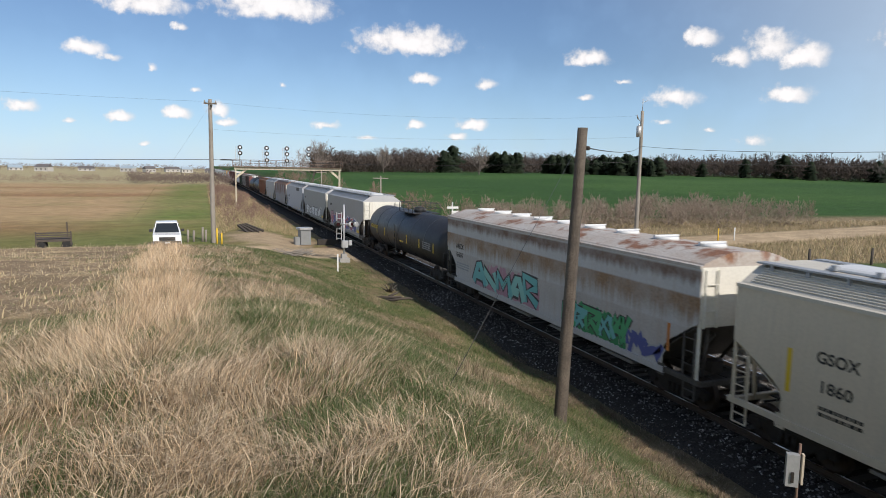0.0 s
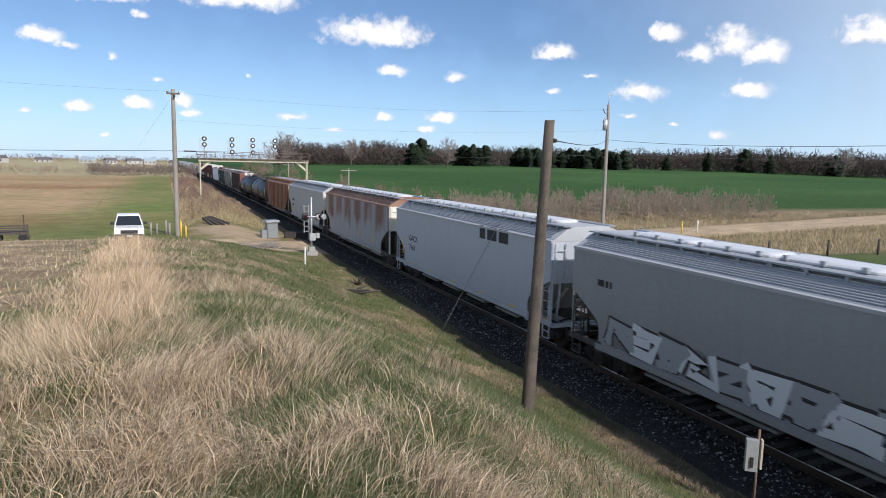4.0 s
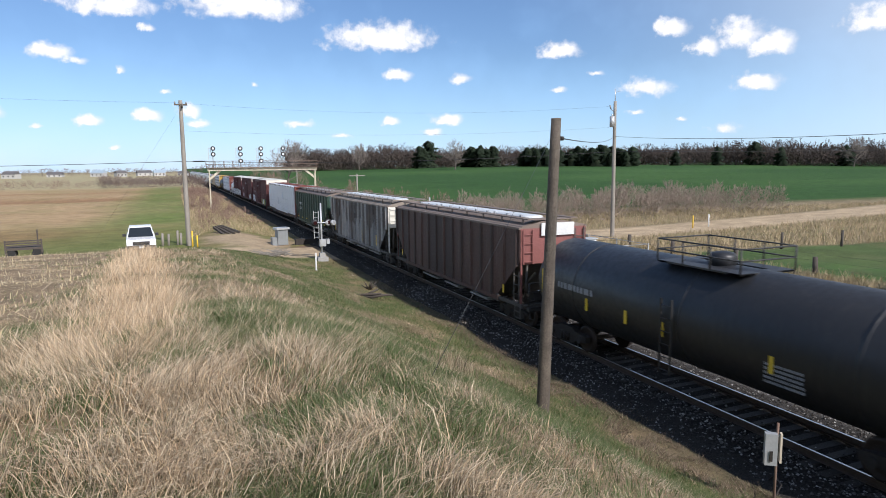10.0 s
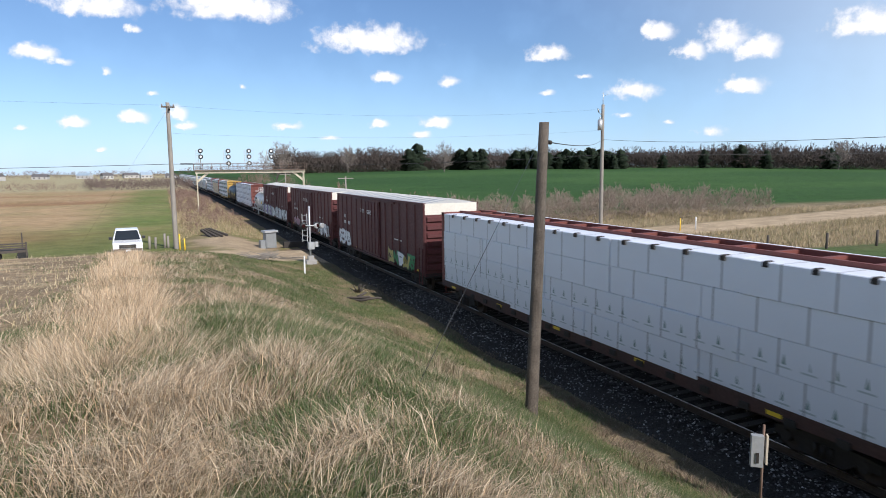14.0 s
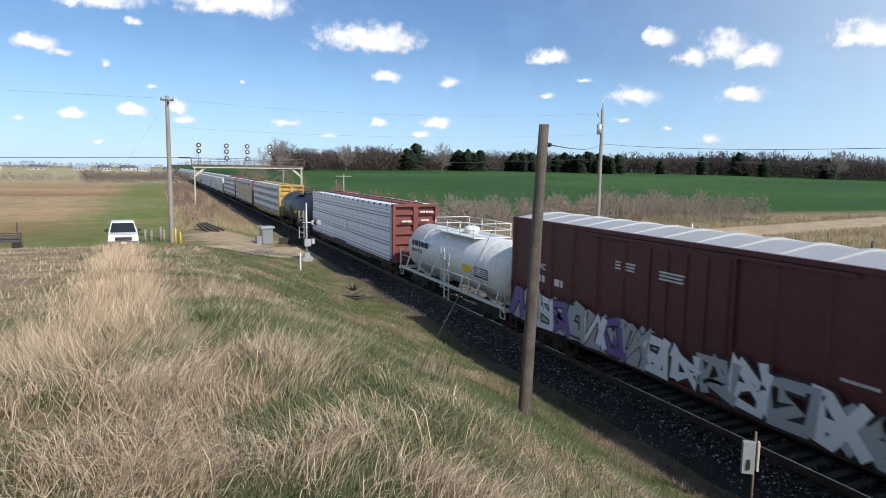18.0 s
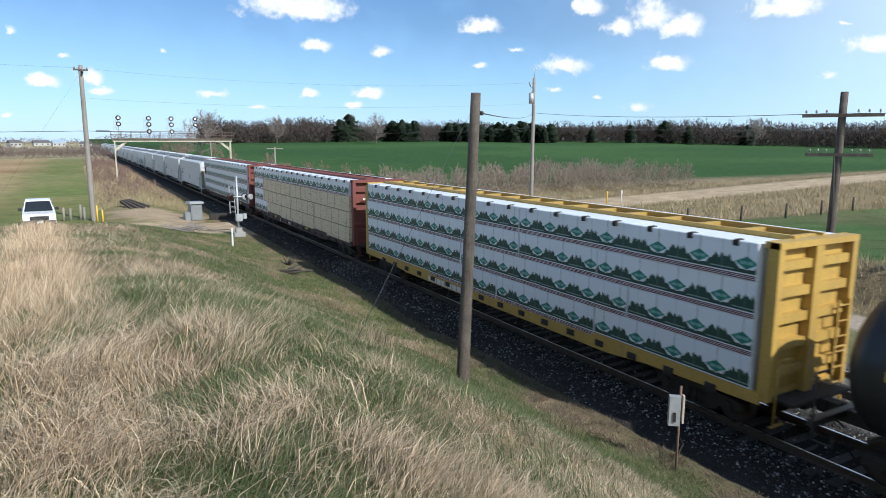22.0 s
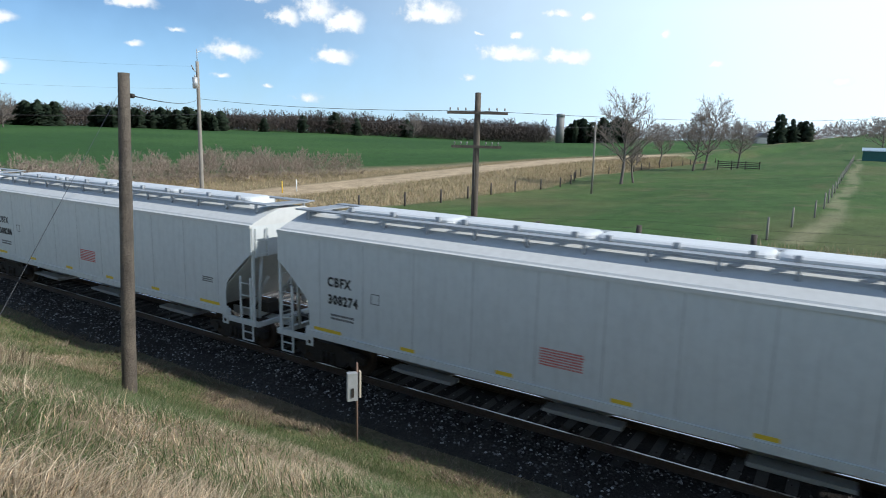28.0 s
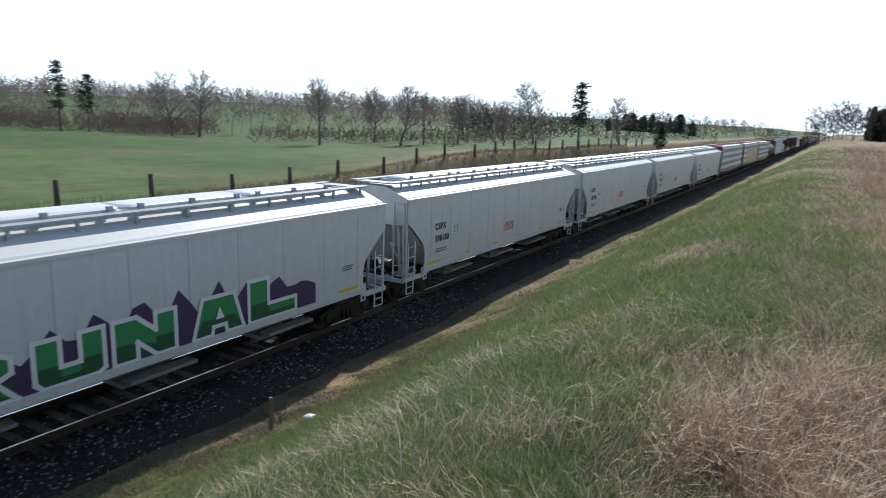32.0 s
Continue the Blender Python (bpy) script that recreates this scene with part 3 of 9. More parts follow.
def build_track_bed():
    prof = [(10.85, -0.75), (11.05, -0.42), (11.75, -0.27), (12.2, -0.185), (15.4, -0.185), (15.9, -0.26), (16.3, -0.185), (19.7, -0.185), (20.3, -0.3), (21.4, -0.65), (21.7, -0.95)]
    ys = np.concatenate([-np.geomspace(60, 2000, 24)[::-1], np.arange(-58, 130, 0.8), np.geomspace(130, 2000, 24)])
    px = np.concatenate([np.linspace(a[0], b[0], 5)[:-1] for a, b in zip(prof, prof[1:])] + [[prof[-1][0]]])
    pz = np.interp(px, [p[0] for p in prof], [p[1] for p in prof])
    gx, gy = np.meshgrid(px, ys)
    wob = (fnoise(gx.ravel(), gy.ravel(), 0.7, 71, 2) - 0.5) * 0.08
    v = np.c_[gx.ravel() + (fnoise(gx.ravel(), gy.ravel(), 1.7, 72, 2) - 0.5) * 0.5 * (gx.ravel() < 11.3) - 0.55 * np.exp(-((gy.ravel() - 8.4) / 3.0) ** 2) * step(-gx.ravel(), -11.7, -11.2), gy.ravel(), np.tile(pz, len(ys)) + wob]
    nx = len(px)
    i = (np.arange(len(ys) - 1)[:, None] * nx + np.arange(nx - 1)).ravel()
    # painted in: oil and train shade on the near bed, sunlit paleness beyond
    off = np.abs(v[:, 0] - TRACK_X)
    oily_shade = (1 - step(off, 1.0, 2.6))[:, None]
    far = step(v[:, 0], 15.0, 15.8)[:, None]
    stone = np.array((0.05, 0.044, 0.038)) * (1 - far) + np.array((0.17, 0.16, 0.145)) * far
    me = raw_mesh("track_bed", v, np.c_[i, i + 1, i + nx + 1, i + nx], m_ballast_bed, stone * (1 - oily_shade) + np.array((0.02, 0.017, 0.015)) * oily_shade, smooth=True)
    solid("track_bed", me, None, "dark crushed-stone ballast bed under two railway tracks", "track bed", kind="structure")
    # loose stones
    rng = np.random.default_rng(4)
    n = 44000
    pick = rng.random(n)
    sx = np.where(pick < 0.5, 10.75 + 2.2 * rng.random(n) ** 0.8, np.where(pick < 0.72, rng.uniform(14.8, 17.2, n), rng.uniform(13.0, 21.2, n)))
    sy = np.where(rng.random(n) < 0.7, rng.uniform(-22, 34, n), rng.uniform(-60, 75, n))
    sz = np.interp(sx, [p[0] for p in prof], [p[1] for p in prof]) + 0.012
    r = rng.uniform(0.018, 0.045, n) * (1 + 0.25 * (np.abs(sy) > 30))
    base = np.array([(1, 0, 0), (-1, 0, 0), (0, 1, 0), (0, -1, 0), (0, 0, 0.8), (0, 0, -0.8)], float)
    tri = np.array([(0, 2, 4), (2, 1, 4), (1, 3, 4), (3, 0, 4), (2, 0, 5), (1, 2, 5), (3, 1, 5), (0, 3, 5)])
    vv = base[None] * r[:, None, None] * rng.uniform(0.6, 1.35, (n, 6, 1))
    a = rng.uniform(0, 6.28, n)
    ca, sa = np.cos(a)[:, None], np.sin(a)[:, None]
    vv = np.stack([vv[..., 0] * ca - vv[..., 1] * sa, vv[..., 0] * sa + vv[..., 1] * ca, vv[..., 2]], -1) + np.stack([sx, sy, sz], -1)[:, None]
    me = raw_mesh("ballast_stones", vv.reshape(-1, 3), (tri[None] + 6 * np.arange(n)[:, None, None]).reshape(-1, 3), m_stone)
    solid("ballast_stones", me, None, "loose grey and black crushed ballast stones", "ballast", kind="stuff")


build_track_bed()


def build_track(cx, name, label):
    tr = thing(name, label, "railway track", kind="structure")
    for s in (-1, 1):
        x = cx + s * 0.7535
        sh = Shape()
        foot = [(-0.07, -0.17), (0.07, -0.17), (0.07, -0.155), (0.012, -0.135), (0.012, -0.045), (0.034, -0.03), (0.034, -0.008), (0.026, -0.002), (-0.026, -0.002), (-0.034, -0.008), (-0.034, -0.03), (-0.012, -0.045), (-0.012, -0.135), (-0.07, -0.155)]
        sh.prism([(x + a, b) for a, b in foot], "y", -900, 1500)
        rl = part("rail", sh, m_rail, tr)
        part("running_surface", Shape().span((x - 0.026, -900, -0.002), (x + 0.026, 1500, 0.003)), m_rail_top, rl, "polished bright steel rail head")
    return tr


near_track = build_track(TRACK_X, "railway_track", "brown steel rails on dark wooden ties in ballast")
far_track = build_track(FAR_TRACK_X, "railway_track", "second empty track with rusty rails on wooden ties")

# ---- freight cars ----
SPEED = 16.835
m_steel_dark = surf("dark_underframe_steel", (0.03, 0.027, 0.025), (0.055, 0.042, 0.032), 0.75, 0.2, bump=0.15)
m_wheel = surf("wheel_steel", (0.045, 0.035, 0.03), (0.09, 0.06, 0.045), 0.6, 0.5, bump=0.05)
m_tread = surf("wheel_rim_steel", (0.42, 0.41, 0.40), (0.3, 0.29, 0.28), 0.3, 1.0, bump=0.0)
m_yellow = surf("yellow_reflector", (0.72, 0.50, 0.03), (0.6, 0.4, 0.05), 0.5, amount=0.3, bump=0)
m_black_ink = plain("black_stencil", (0.015, 0.015, 0.017), 0.6)
m_grey_small = plain("worn_black_stencil", (0.10, 0.10, 0.105), 0.6)
m_white_ink = surf("white_stencil", (0.72, 0.72, 0.70), (0.5, 0.5, 0.48), 0.6, bump=0)
m_red_ink = surf("red_stencil", (0.55, 0.10, 0.09), (0.45, 0.12, 0.1), 0.6, bump=0)
m_galv = surf("galvanised_walkway", (0.36, 0.38, 0.40), (0.26, 0.27, 0.29), 0.5, 0.3, bump=0.05)


def wheelset_mesh():
    sh = Shape()
    sh.cyl((-0.75, 0, 0), (0.75, 0, 0), 0.085, n=10)
    for s in (-1, 1):
        sh.lathe([(0.0, 0.1), (0.0, 0.30), (0.02, 0.40), (0.02, 0.485), (0.035, 0.485), (0.05, 0.458), (0.14, 0.452), (0.14, 0.39), (0.10, 0.33), (0.10, 0.12), (0.16, 0.1)], ((s * 0.685, 0, 0), (s, 0, 0)), 20)
    # plate holes make the turning visible
    for s in (-1, 1):
        for k in range(4):
            a = k * math.pi / 2
            sh.box((s * 0.80, 0.24 * math.cos(a), 0.24 * math.sin(a)), (0.02, 0.09, 0.09))
    return sh.mesh("wheelset", m_wheel)


def side_frame_mesh():
    sh = Shape()
    out = [(-1.22, 0.40), (-1.22, 0.60), (-1.0, 0.64), (-0.62, 0.66), (-0.40, 0.78), (0.40, 0.78), (0.62, 0.66), (1.0, 0.64), (1.22, 0.60), (1.22, 0.40), (0.72, 0.42), (0.45, 0.20), (-0.45, 0.20), (-0.72, 0.42)]
    sh.prism(out, "x", -0.09, 0.09)
    for y in (-0.9, 0.9):
        sh.cyl((-0.16, y, 0.457), (0.16, y, 0.457), 0.13, n=10)
    for y in (-0.18, 0.0, 0.18):
        sh.cyl((-0.12, y, 0.27), (-0.12, y, 0.56), 0.06, n=8)
    return sh.mesh("side_frame", m_steel_dark)


WHEELSET, SIDE_FRAME = wheelset_mesh(), side_frame_mesh()
WHEELS = []


def add_bogie(car, y):
    sh = Shape().box((0, 0, 0.55), (1.9, 0.42, 0.26)).cyl((0, 0, 0.6), (0, 0, 0.95), 0.2, n=10)
    bg = part("bogie", sh, m_steel_dark, car, "grey-black cast steel truck")
    bg.matrix_basis = pose(0, y, 0)
    for s in (-1, 1):
        part("side_frame", SIDE_FRAME, None, bg).matrix_basis = pose(s * 0.99, 0, 0)
    for s in (-1, 1):
        w = part("wheelset", WHEELSET, None, bg)
        w.matrix_basis = pose(0, s * 0.9, 0.457)
    return bg


def add_coupler(car, y, d):
    sh = Shape().box((0, y + d * 0.2, 0.86), (0.16, 0.55, 0.16)).box((0, y + d * 0.52, 0.86), (0.26, 0.22, 0.28))
    sh.box((0.1, y + d * 0.66, 0.86), (0.09, 0.2, 0.26))
    part("coupler", sh, m_steel_dark, car)
    hose = Shape()
    hose.tube([(0.28, y + d * 0.1, 0.8), (0.3, y + d * 0.35, 0.5), (0.27, y + d * 0.6, 0.38)], 0.025)
    part("air_hose", hose, m_steel_dark, car)


def ladder(x, y, z0, z1, along="y", w=0.42, r=0.016, step_=0.36):
    """Ladder rails and rungs; along is the way the rungs run."""
    sh = Shape()
    a = Vector((0, w / 2, 0)) if along == "y" else Vector((w / 2, 0, 0))
    for s in (-1, 1):
        p = Vector((x, y, 0)) + a * s
        sh.box((p.x, p.y, (z0 + z1) / 2), (0.045, 0.045, z1 - z0))
    z = z0 + 0.1
    while z < z1 - 0.03:
        sh.cyl((x - a.x, y - a.y, z), (x + a.x, y + a.y, z), r, n=6)
        z += step_
    return sh


def text_rows(car, y, z, w, rows, h, mat, x=-1.606, name="stencil", seed=0):
    """Small unreadable writing: rows of bars, each a little uneven."""
    rng = random.Random(seed)
    sh = Shape()
    for i in range(rows):
        yy = y
        zz = z - i * h * 1.7
        while yy > y - w:
            k = rng.uniform(0.5, 1.6) * h
            sh.span((x - 0.002, yy - k, zz), (x + 0.002, yy, zz + h))
            yy -= k + h * 0.35
    return part(name, sh, mat, car)


# strokes of blocky sprayed shapes, across and up
GLYPHS = [[[(-1, -1), (-0.15, 1), (0.15, 1), (1, -1)], [(-0.6, -0.25), (0.6, -0.25)]], [[(-1, -1), (-0.9, 1), (0.7, -0.9), (0.9, 1)]], [[(-0.9, -1), (-0.9, 1), (0.8, 0.8), (0.6, 0.1), (-0.5, 0), (0.9, -1)]],
          [[(-1, -1), (-0.7, 1), (0, -0.1), (0.7, 1), (1, -1)]], [[(0.9, 0.9), (-0.8, 0.8), (-0.9, -0.8), (0.9, -0.9)], [(-0.7, 0), (0.6, 0)]], [[(-0.8, 1), (-0.8, -1)], [(0.9, 0.9), (-0.5, 0), (0.9, -1)]]]


def graffiti(car, y0, y1, z0, z1, cols, seed, x=-1.606, back=None, n=7, order=None):
    """Spray paint: a ragged ground of colour, and rows of fat bent strokes with outlines in front of it."""
    rng = random.Random(seed)
    if back:
        sh = Shape()
        m = 40
        top = [(y0 + (y1 - y0) * i / m, z1 - abs(rng.gauss(0, 0.16)) * (z1 - z0) - (0.25 * (z1 - z0) if i in (0, 1, m - 1, m) else 0)) for i in range(m + 1)]
        bot = [(y0 + (y1 - y0) * i / m, z0 + rng.random() * 0.08) for i in range(m + 1)]
        for i in range(m):
            sh.add([(x, bot[i][0], bot[i][1]), (x, bot[i + 1][0], bot[i + 1][1]), (x, top[i + 1][0], top[i + 1][1]), (x, top[i][0], top[i][1])], [(0, 1, 2, 3)])
        part("graffiti_ground", sh, back, car)

    laid = [0]

    def stroke(sh, pts, w, dx):
        rows = []
        laid[0] += 1
        dx += 0.0001 * laid[0]
        for i, p in enumerate(pts):
            a, b = pts[max(0, i - 1)], pts[min(len(pts) - 1, i + 1)]
            t = Vector((b[0] - a[0], b[1] - a[1])).normalized()
            q = Vector((-t.y, t.x)) * w
            rows.append(((p[0] + q.x, p[1] + q.y), (p[0] - q.x, p[1] - q.y)))
        v = [(x - dx, a[0], min(max(a[1], z0), z1 + 0.1)) for r in rows for a in r]
        sh.add(v, [(2 * i, 2 * i + 1, 2 * i + 3, 2 * i + 2) for i in range(len(rows) - 1)])

    cell = (y1 - y0) / n
    for k in range(n):
        ya = y0 + cell * (k + 0.5)
        hgt = (z1 - z0) * rng.uniform(0.72, 0.95)
        glyph = GLYPHS[order[n - 1 - k]] if order else rng.choice(GLYPHS) + rng.choice(GLYPHS)[:1]
        fu, fv = (1, 1) if order else (rng.choice((-1, 1)), rng.choice((-1, 1)))
        c, r = cell * 0.52, hgt * 0.42
        zc = z0 + 0.07 + hgt / 2
        lean = rng.uniform(-0.35, 0.35)
        w = cell * rng.uniform(0.125, 0.155)
        for line in glyph:
            pts = [(ya - c * (fu * u + lean * v) + rng.gauss(0, 0.07), zc + r * fv * v + rng.gauss(0, 0.06)) for u, v in line]
            if not order:
                fu, fv = -fu, rng.choice((-1, 1))
            for paint, wide, dx in ((cols[0], w * 1.6, 0.004), (cols[1 + k % (len(cols) - 1)], w, 0.008)):
                sh = Shape()
                stroke(sh, pts, wide, dx)
                part("graffiti_stroke", sh, paint, car)


def add_hopper_body(car, L, eave, crest_z, m_body, m_roof, m_end=None, ribs=0, zcut=2.7, cut=1.15, sill=1.08, hw=1.58, shelf=0.86, m_rib=None, panels=None, corrugated=False, m_low=None, curve=True, chutes=3, bays_mat=None, m_seam=None):
    h = L / 2
    c = cut
    if curve:
        d_ = zcut - sill
        low = [(0, zcut), (0.2 * c, zcut - 0.09 * d_), (0.62 * c, zcut - 0.33 * d_), (0.84 * c, zcut - 0.46 * d_), (0.95 * c, zcut - 0.56 * d_), (c, zcut - 0.7 * d_), (c, sill)]
    else:
        low = [(0, zcut), (c * 0.98, sill + 0.12), (c, sill)]
    left = [(-h + a, b) for a, b in low]
    outline = [(-h, eave)] + left + [(h - a, b) for a, b in reversed(low)] + [(h, eave)]
    for s in (-1, 1):
        sh = Shape().prism(outline, "x", s * hw - 0.012 - (0.012 if s < 0 else -0.012), s * hw + (0.0 if s < 0 else 0.024))
        side = part("side_sheet", sh, m_body, car)
        if ribs:
            rb = m_rib or m_body
            for k in range(ribs):
                y = -h + c * 0.12 + (L - 0.24 * c) * k / (ribs - 1)
                e = h - abs(y)
                zb = sill if e > c else np.interp(e, [a for a, b in low[:-1]], [b for a, b in low[:-1]])
                sr = Shape().prism([(y - 0.09, 0), (y - 0.05, 1), (y + 0.05, 1), (y + 0.09, 0)], "z", zb, eave - 0.02)
                sr.v = [(s * (hw + 0.012 + (0.10 if b else 0.0)), a, z) for a, b, z in sr.v]
                part("rib", sr, rb[k * 7 % len(rb)] if isinstance(rb, list) else rb, side)
                # the plate between two ribs, each with its own dirt
                if panels and k < ribs - 1:
                    y2 = -h + c * 0.12 + (L - 0.24 * c) * (k + 1) / (ribs - 1)
                    zb2 = sill if h - abs(y2) > c else float(np.interp(h - abs(y2), [a for a, b in low[:-1]], [b for a, b in low[:-1]]))
                    pl = Shape().prism([(y + 0.09, zb + 0.02), (y2 - 0.09, zb2 + 0.02), (y2 - 0.09, eave - 0.05), (y + 0.09, eave - 0.05)], "x", s * (hw + 0.02), s * (hw + 0.032))
                    part("side_plate", pl, panels[(k * 5 + k // 3 + (s > 0)) % len(panels)], side)
        else:
            # welded seams between the sheets
            for k in range(1, 11):
                y = -h + L * k / 11 + 0.07 * math.sin(k * 5.0)
                if abs(y) < h - c:
                    part("seam", Shape().span((s * (hw + 0.022), y - 0.011, sill + 0.1), (s * (hw + 0.027), y + 0.011, eave - 0.06)), m_seam or m_body, side)
        part("side_sill", Shape().span((s * hw - 0.07, -h + c - 0.1, sill - 0.16), (s * hw + 0.07, h - c + 0.1, sill + 0.02)), m_body, car)
        part("eave_rail", Shape().prism([(s * (hw - 0.02), eave - 0.04), (s * (hw + 0.06), eave - 0.03), (s * (hw + 0.06), eave + 0.05), (s * (hw - 0.02), eave + 0.07)], "y", -h, h), m_roof, car)
    # roof
    prof = [(-hw, eave), (-hw + 0.1, eave + 0.1), (-shelf, crest_z - 0.1), (-shelf * 0.6, crest_z), (shelf * 0.6, crest_z), (shelf, crest_z - 0.1), (hw - 0.1, eave + 0.1), (hw, eave)]
    part("roof", Shape().prism(prof, "y", -h + 0.02, h - 0.02), m_roof, car)
    # ends: head wall above, slope sheet below
    me_ = m_end or m_body
    low_ = m_low or me_
    for d in (-1, 1):
        part("end_wall", Shape().span((-hw + 0.02, d * (h - 0.05), zcut - 0.1), (hw - 0.02, d * (h - 0.02), eave + 0.02)), me_, car)
        y0, y1 = d * (h - 0.06), d * (h - c - 0.95)
        part("slope_sheet", Shape().add([(-hw + 0.03, y0, zcut - 0.05), (hw - 0.03, y0, zcut - 0.05), (hw - 0.03, y1, sill - 0.1), (-hw + 0.03, y1, sill - 0.1),
                                         (-hw + 0.03, y0 - d * 0.03, zcut - 0.1), (hw - 0.03, y0 - d * 0.03, zcut - 0.1), (hw - 0.03, y1 - d * 0.03, sill - 0.15), (-hw + 0.03, y1 - d * 0.03, sill - 0.15)],
                                        [(0, 1, 2, 3), (7, 6, 5, 4), (0, 4, 5, 1), (1, 5, 6, 2), (2, 6, 7, 3), (3, 7, 4, 0)]), low_, car)
        plat = Shape().span((-0.35, d * (h - c - 1.2), 0.7), (0.35, d * (h + 0.2), 0.95)).span((-1.5, d * (h - 0.02), 0.9), (1.5, d * (h + 0.1), 1.03))
        part("end_platform", plat, low_, car)
        for s in (-1, 1):
            part("corner_sill", Shape().span((s * (hw - 0.1), d * (h - c - 0.02), 0.94), (s * (hw + 0.01), d * (h + 0.1), 1.08)), low_, car)
            pad = Shape().prism([(d * (h - c - 0.14), 0.84), (d * (h - c + 0.1), 0.84), (d * (h - c + 0.12), 1.12), (d * (h - c + 0.1), sill + 0.1), (d * (h - c - 0.14), sill + 0.1)], "x", s * (hw + 0.012), s * (hw + 0.04))
            pad = part("jacking_pad", pad, low_, car)
            part("pad_hole", Shape().lathe([(0, 0.055), (0.004, 0.055)], ((s * (hw + 0.04), d * (h - c - 0.02), 0.95), (s, 0, 0)), 12), m_steel_dark, pad)
        for s in (-1, 1):
            part("end_brace", Shape().cyl((s * 0.55, d * (h - c - 0.1), 1.04), (s * 0.55, d * (h - 0.5), 2.15), 0.05, n=6), low_, car)
            part("end_post", Shape().cyl((s * 1.1, d * (h - 0.3), 1.04), (s * 1.1, d * (h - 0.15), zcut), 0.05, n=6), low_, car)
        gear = Shape().box((0.45 * d, d * (h - 0.62), 1.22), (0.4, 0.4, 0.3)).cyl((-0.5, d * (h - 0.85), 1.2), (0.05, d * (h - 0.85), 1.2), 0.15, n=10).cyl((-0.9, d * (h - 0.4), 1.0), (0.9, d * (h - 0.7), 1.1), 0.03, n=6)
        part("brake_gear", gear, m_steel_dark, car)
        for s in (-1, 1):
            part("corner_post", Shape().box((s * (hw - 0.05), d * (h - 0.02), (0.95 + eave) / 2), (0.07, 0.07, eave - 0.95)), me_, car)
            part("side_ladder", ladder(s * (hw + 0.0), d * (h - 0.30), 0.98, 2.35), low_, car)
            stp = Shape()
            for yy in (h - 0.06, h - 0.48):
                stp.box((s * (hw - 0.03), d * yy, 0.72), (0.03, 0.05, 0.5))
            for zz in (0.48, 0.72):
                stp.box((s * (hw - 0.03), d * (h - 0.27), zz), (0.05, 0.42, 0.025))
            part("sill_step", stp, low_, car)
        part("end_ladder", ladder(-d * (hw - 0.32), d * (h + 0.06), 1.05, eave - 0.05, "x"), low_, car)
        part("end_ladder", ladder(d * (hw - 0.32), d * (h + 0.06), zcut - 0.1, eave - 0.05, "x"), me_, car)
        add_bogie(car, d * (h - 1.35))
        add_coupler(car, d * (h + 0.15), d)
    # hopper bays under the floor
    mb = bays_mat or m_body
    span_ = (L - 2 * c - 2.2) / chutes
    for k in range(chutes):
        y = (k - (chutes - 1) / 2) * span_
        a = span_ / 2 - 0.05
        sh = Shape()
        t, b = sill - 0.1, 0.58
        sh.add([(-1.5, y - a, t), (1.5, y - a, t), (1.5, y + a, t), (-1.5, y + a, t), (-0.62, y - 0.55, b), (0.62, y - 0.55, b), (0.62, y + 0.55, b), (-0.62, y + 0.55, b)],
               [(3, 2, 1, 0), (4, 5, 6, 7), (0, 1, 5, 4), (1, 2, 6, 5), (2, 3, 7, 6), (3, 0, 4, 7)])
        ch = part("hopper_bay", sh, mb, car)
        part("outlet_gate", Shape().span((-0.95, y - 0.6, 0.44), (0.95, y + 0.6, 0.56)).span((-1.3, y - 1.15, 0.62), (-0.95, y + 0.6, 0.70)), m_galv, ch, "grey steel sliding outlet gate")
    if corrugated:
        for s in (-1, 1):
            lines = Shape()
            for k in range(7):
                u = (k + 0.5) / 7
                xx, zz = s * (hw - 0.1 + (shelf - hw + 0.1) * u), eave + 0.1 + (crest_z - 0.2 - eave) * u
                lines.span((xx - 0.02, -h + 0.3, zz), (xx + 0.02, h - 0.3, zz + 0.022))
            part("roof_grating", lines, m_roof, car)
    part("centre_sill", Shape().span((-0.3, -h - 0.1, 0.72), (0.3, h + 0.1, 0.98)), m_steel_dark, car)


def add_roof_walk(car, L, z, x=0.86, posts=13, m=None, grating=True):
    h = L / 2
    for s in (-1, 1):
        rb = part("running_board", Shape().span((s * x - 0.16, -h - 0.05, z), (s * x + 0.16, h + 0.05, z + 0.04)), m or m_galv, car, "grey steel roof walkway")
        for k in range(posts):
            y = -h + 0.4 + (L - 0.8) * k / (posts - 1)
            part("bracket", Shape().box((s * (x + 0.13), y, z - 0.12), (0.05, 0.07, 0.24)), m or m_galv, rb)
    for d in (-1, 1):
        part("end_walkway", Shape().span((-x + 0.1, d * (h - 0.5), z - 0.02), (x - 0.1, d * (h + 0.06), z + 0.015)), m or m_galv, car)


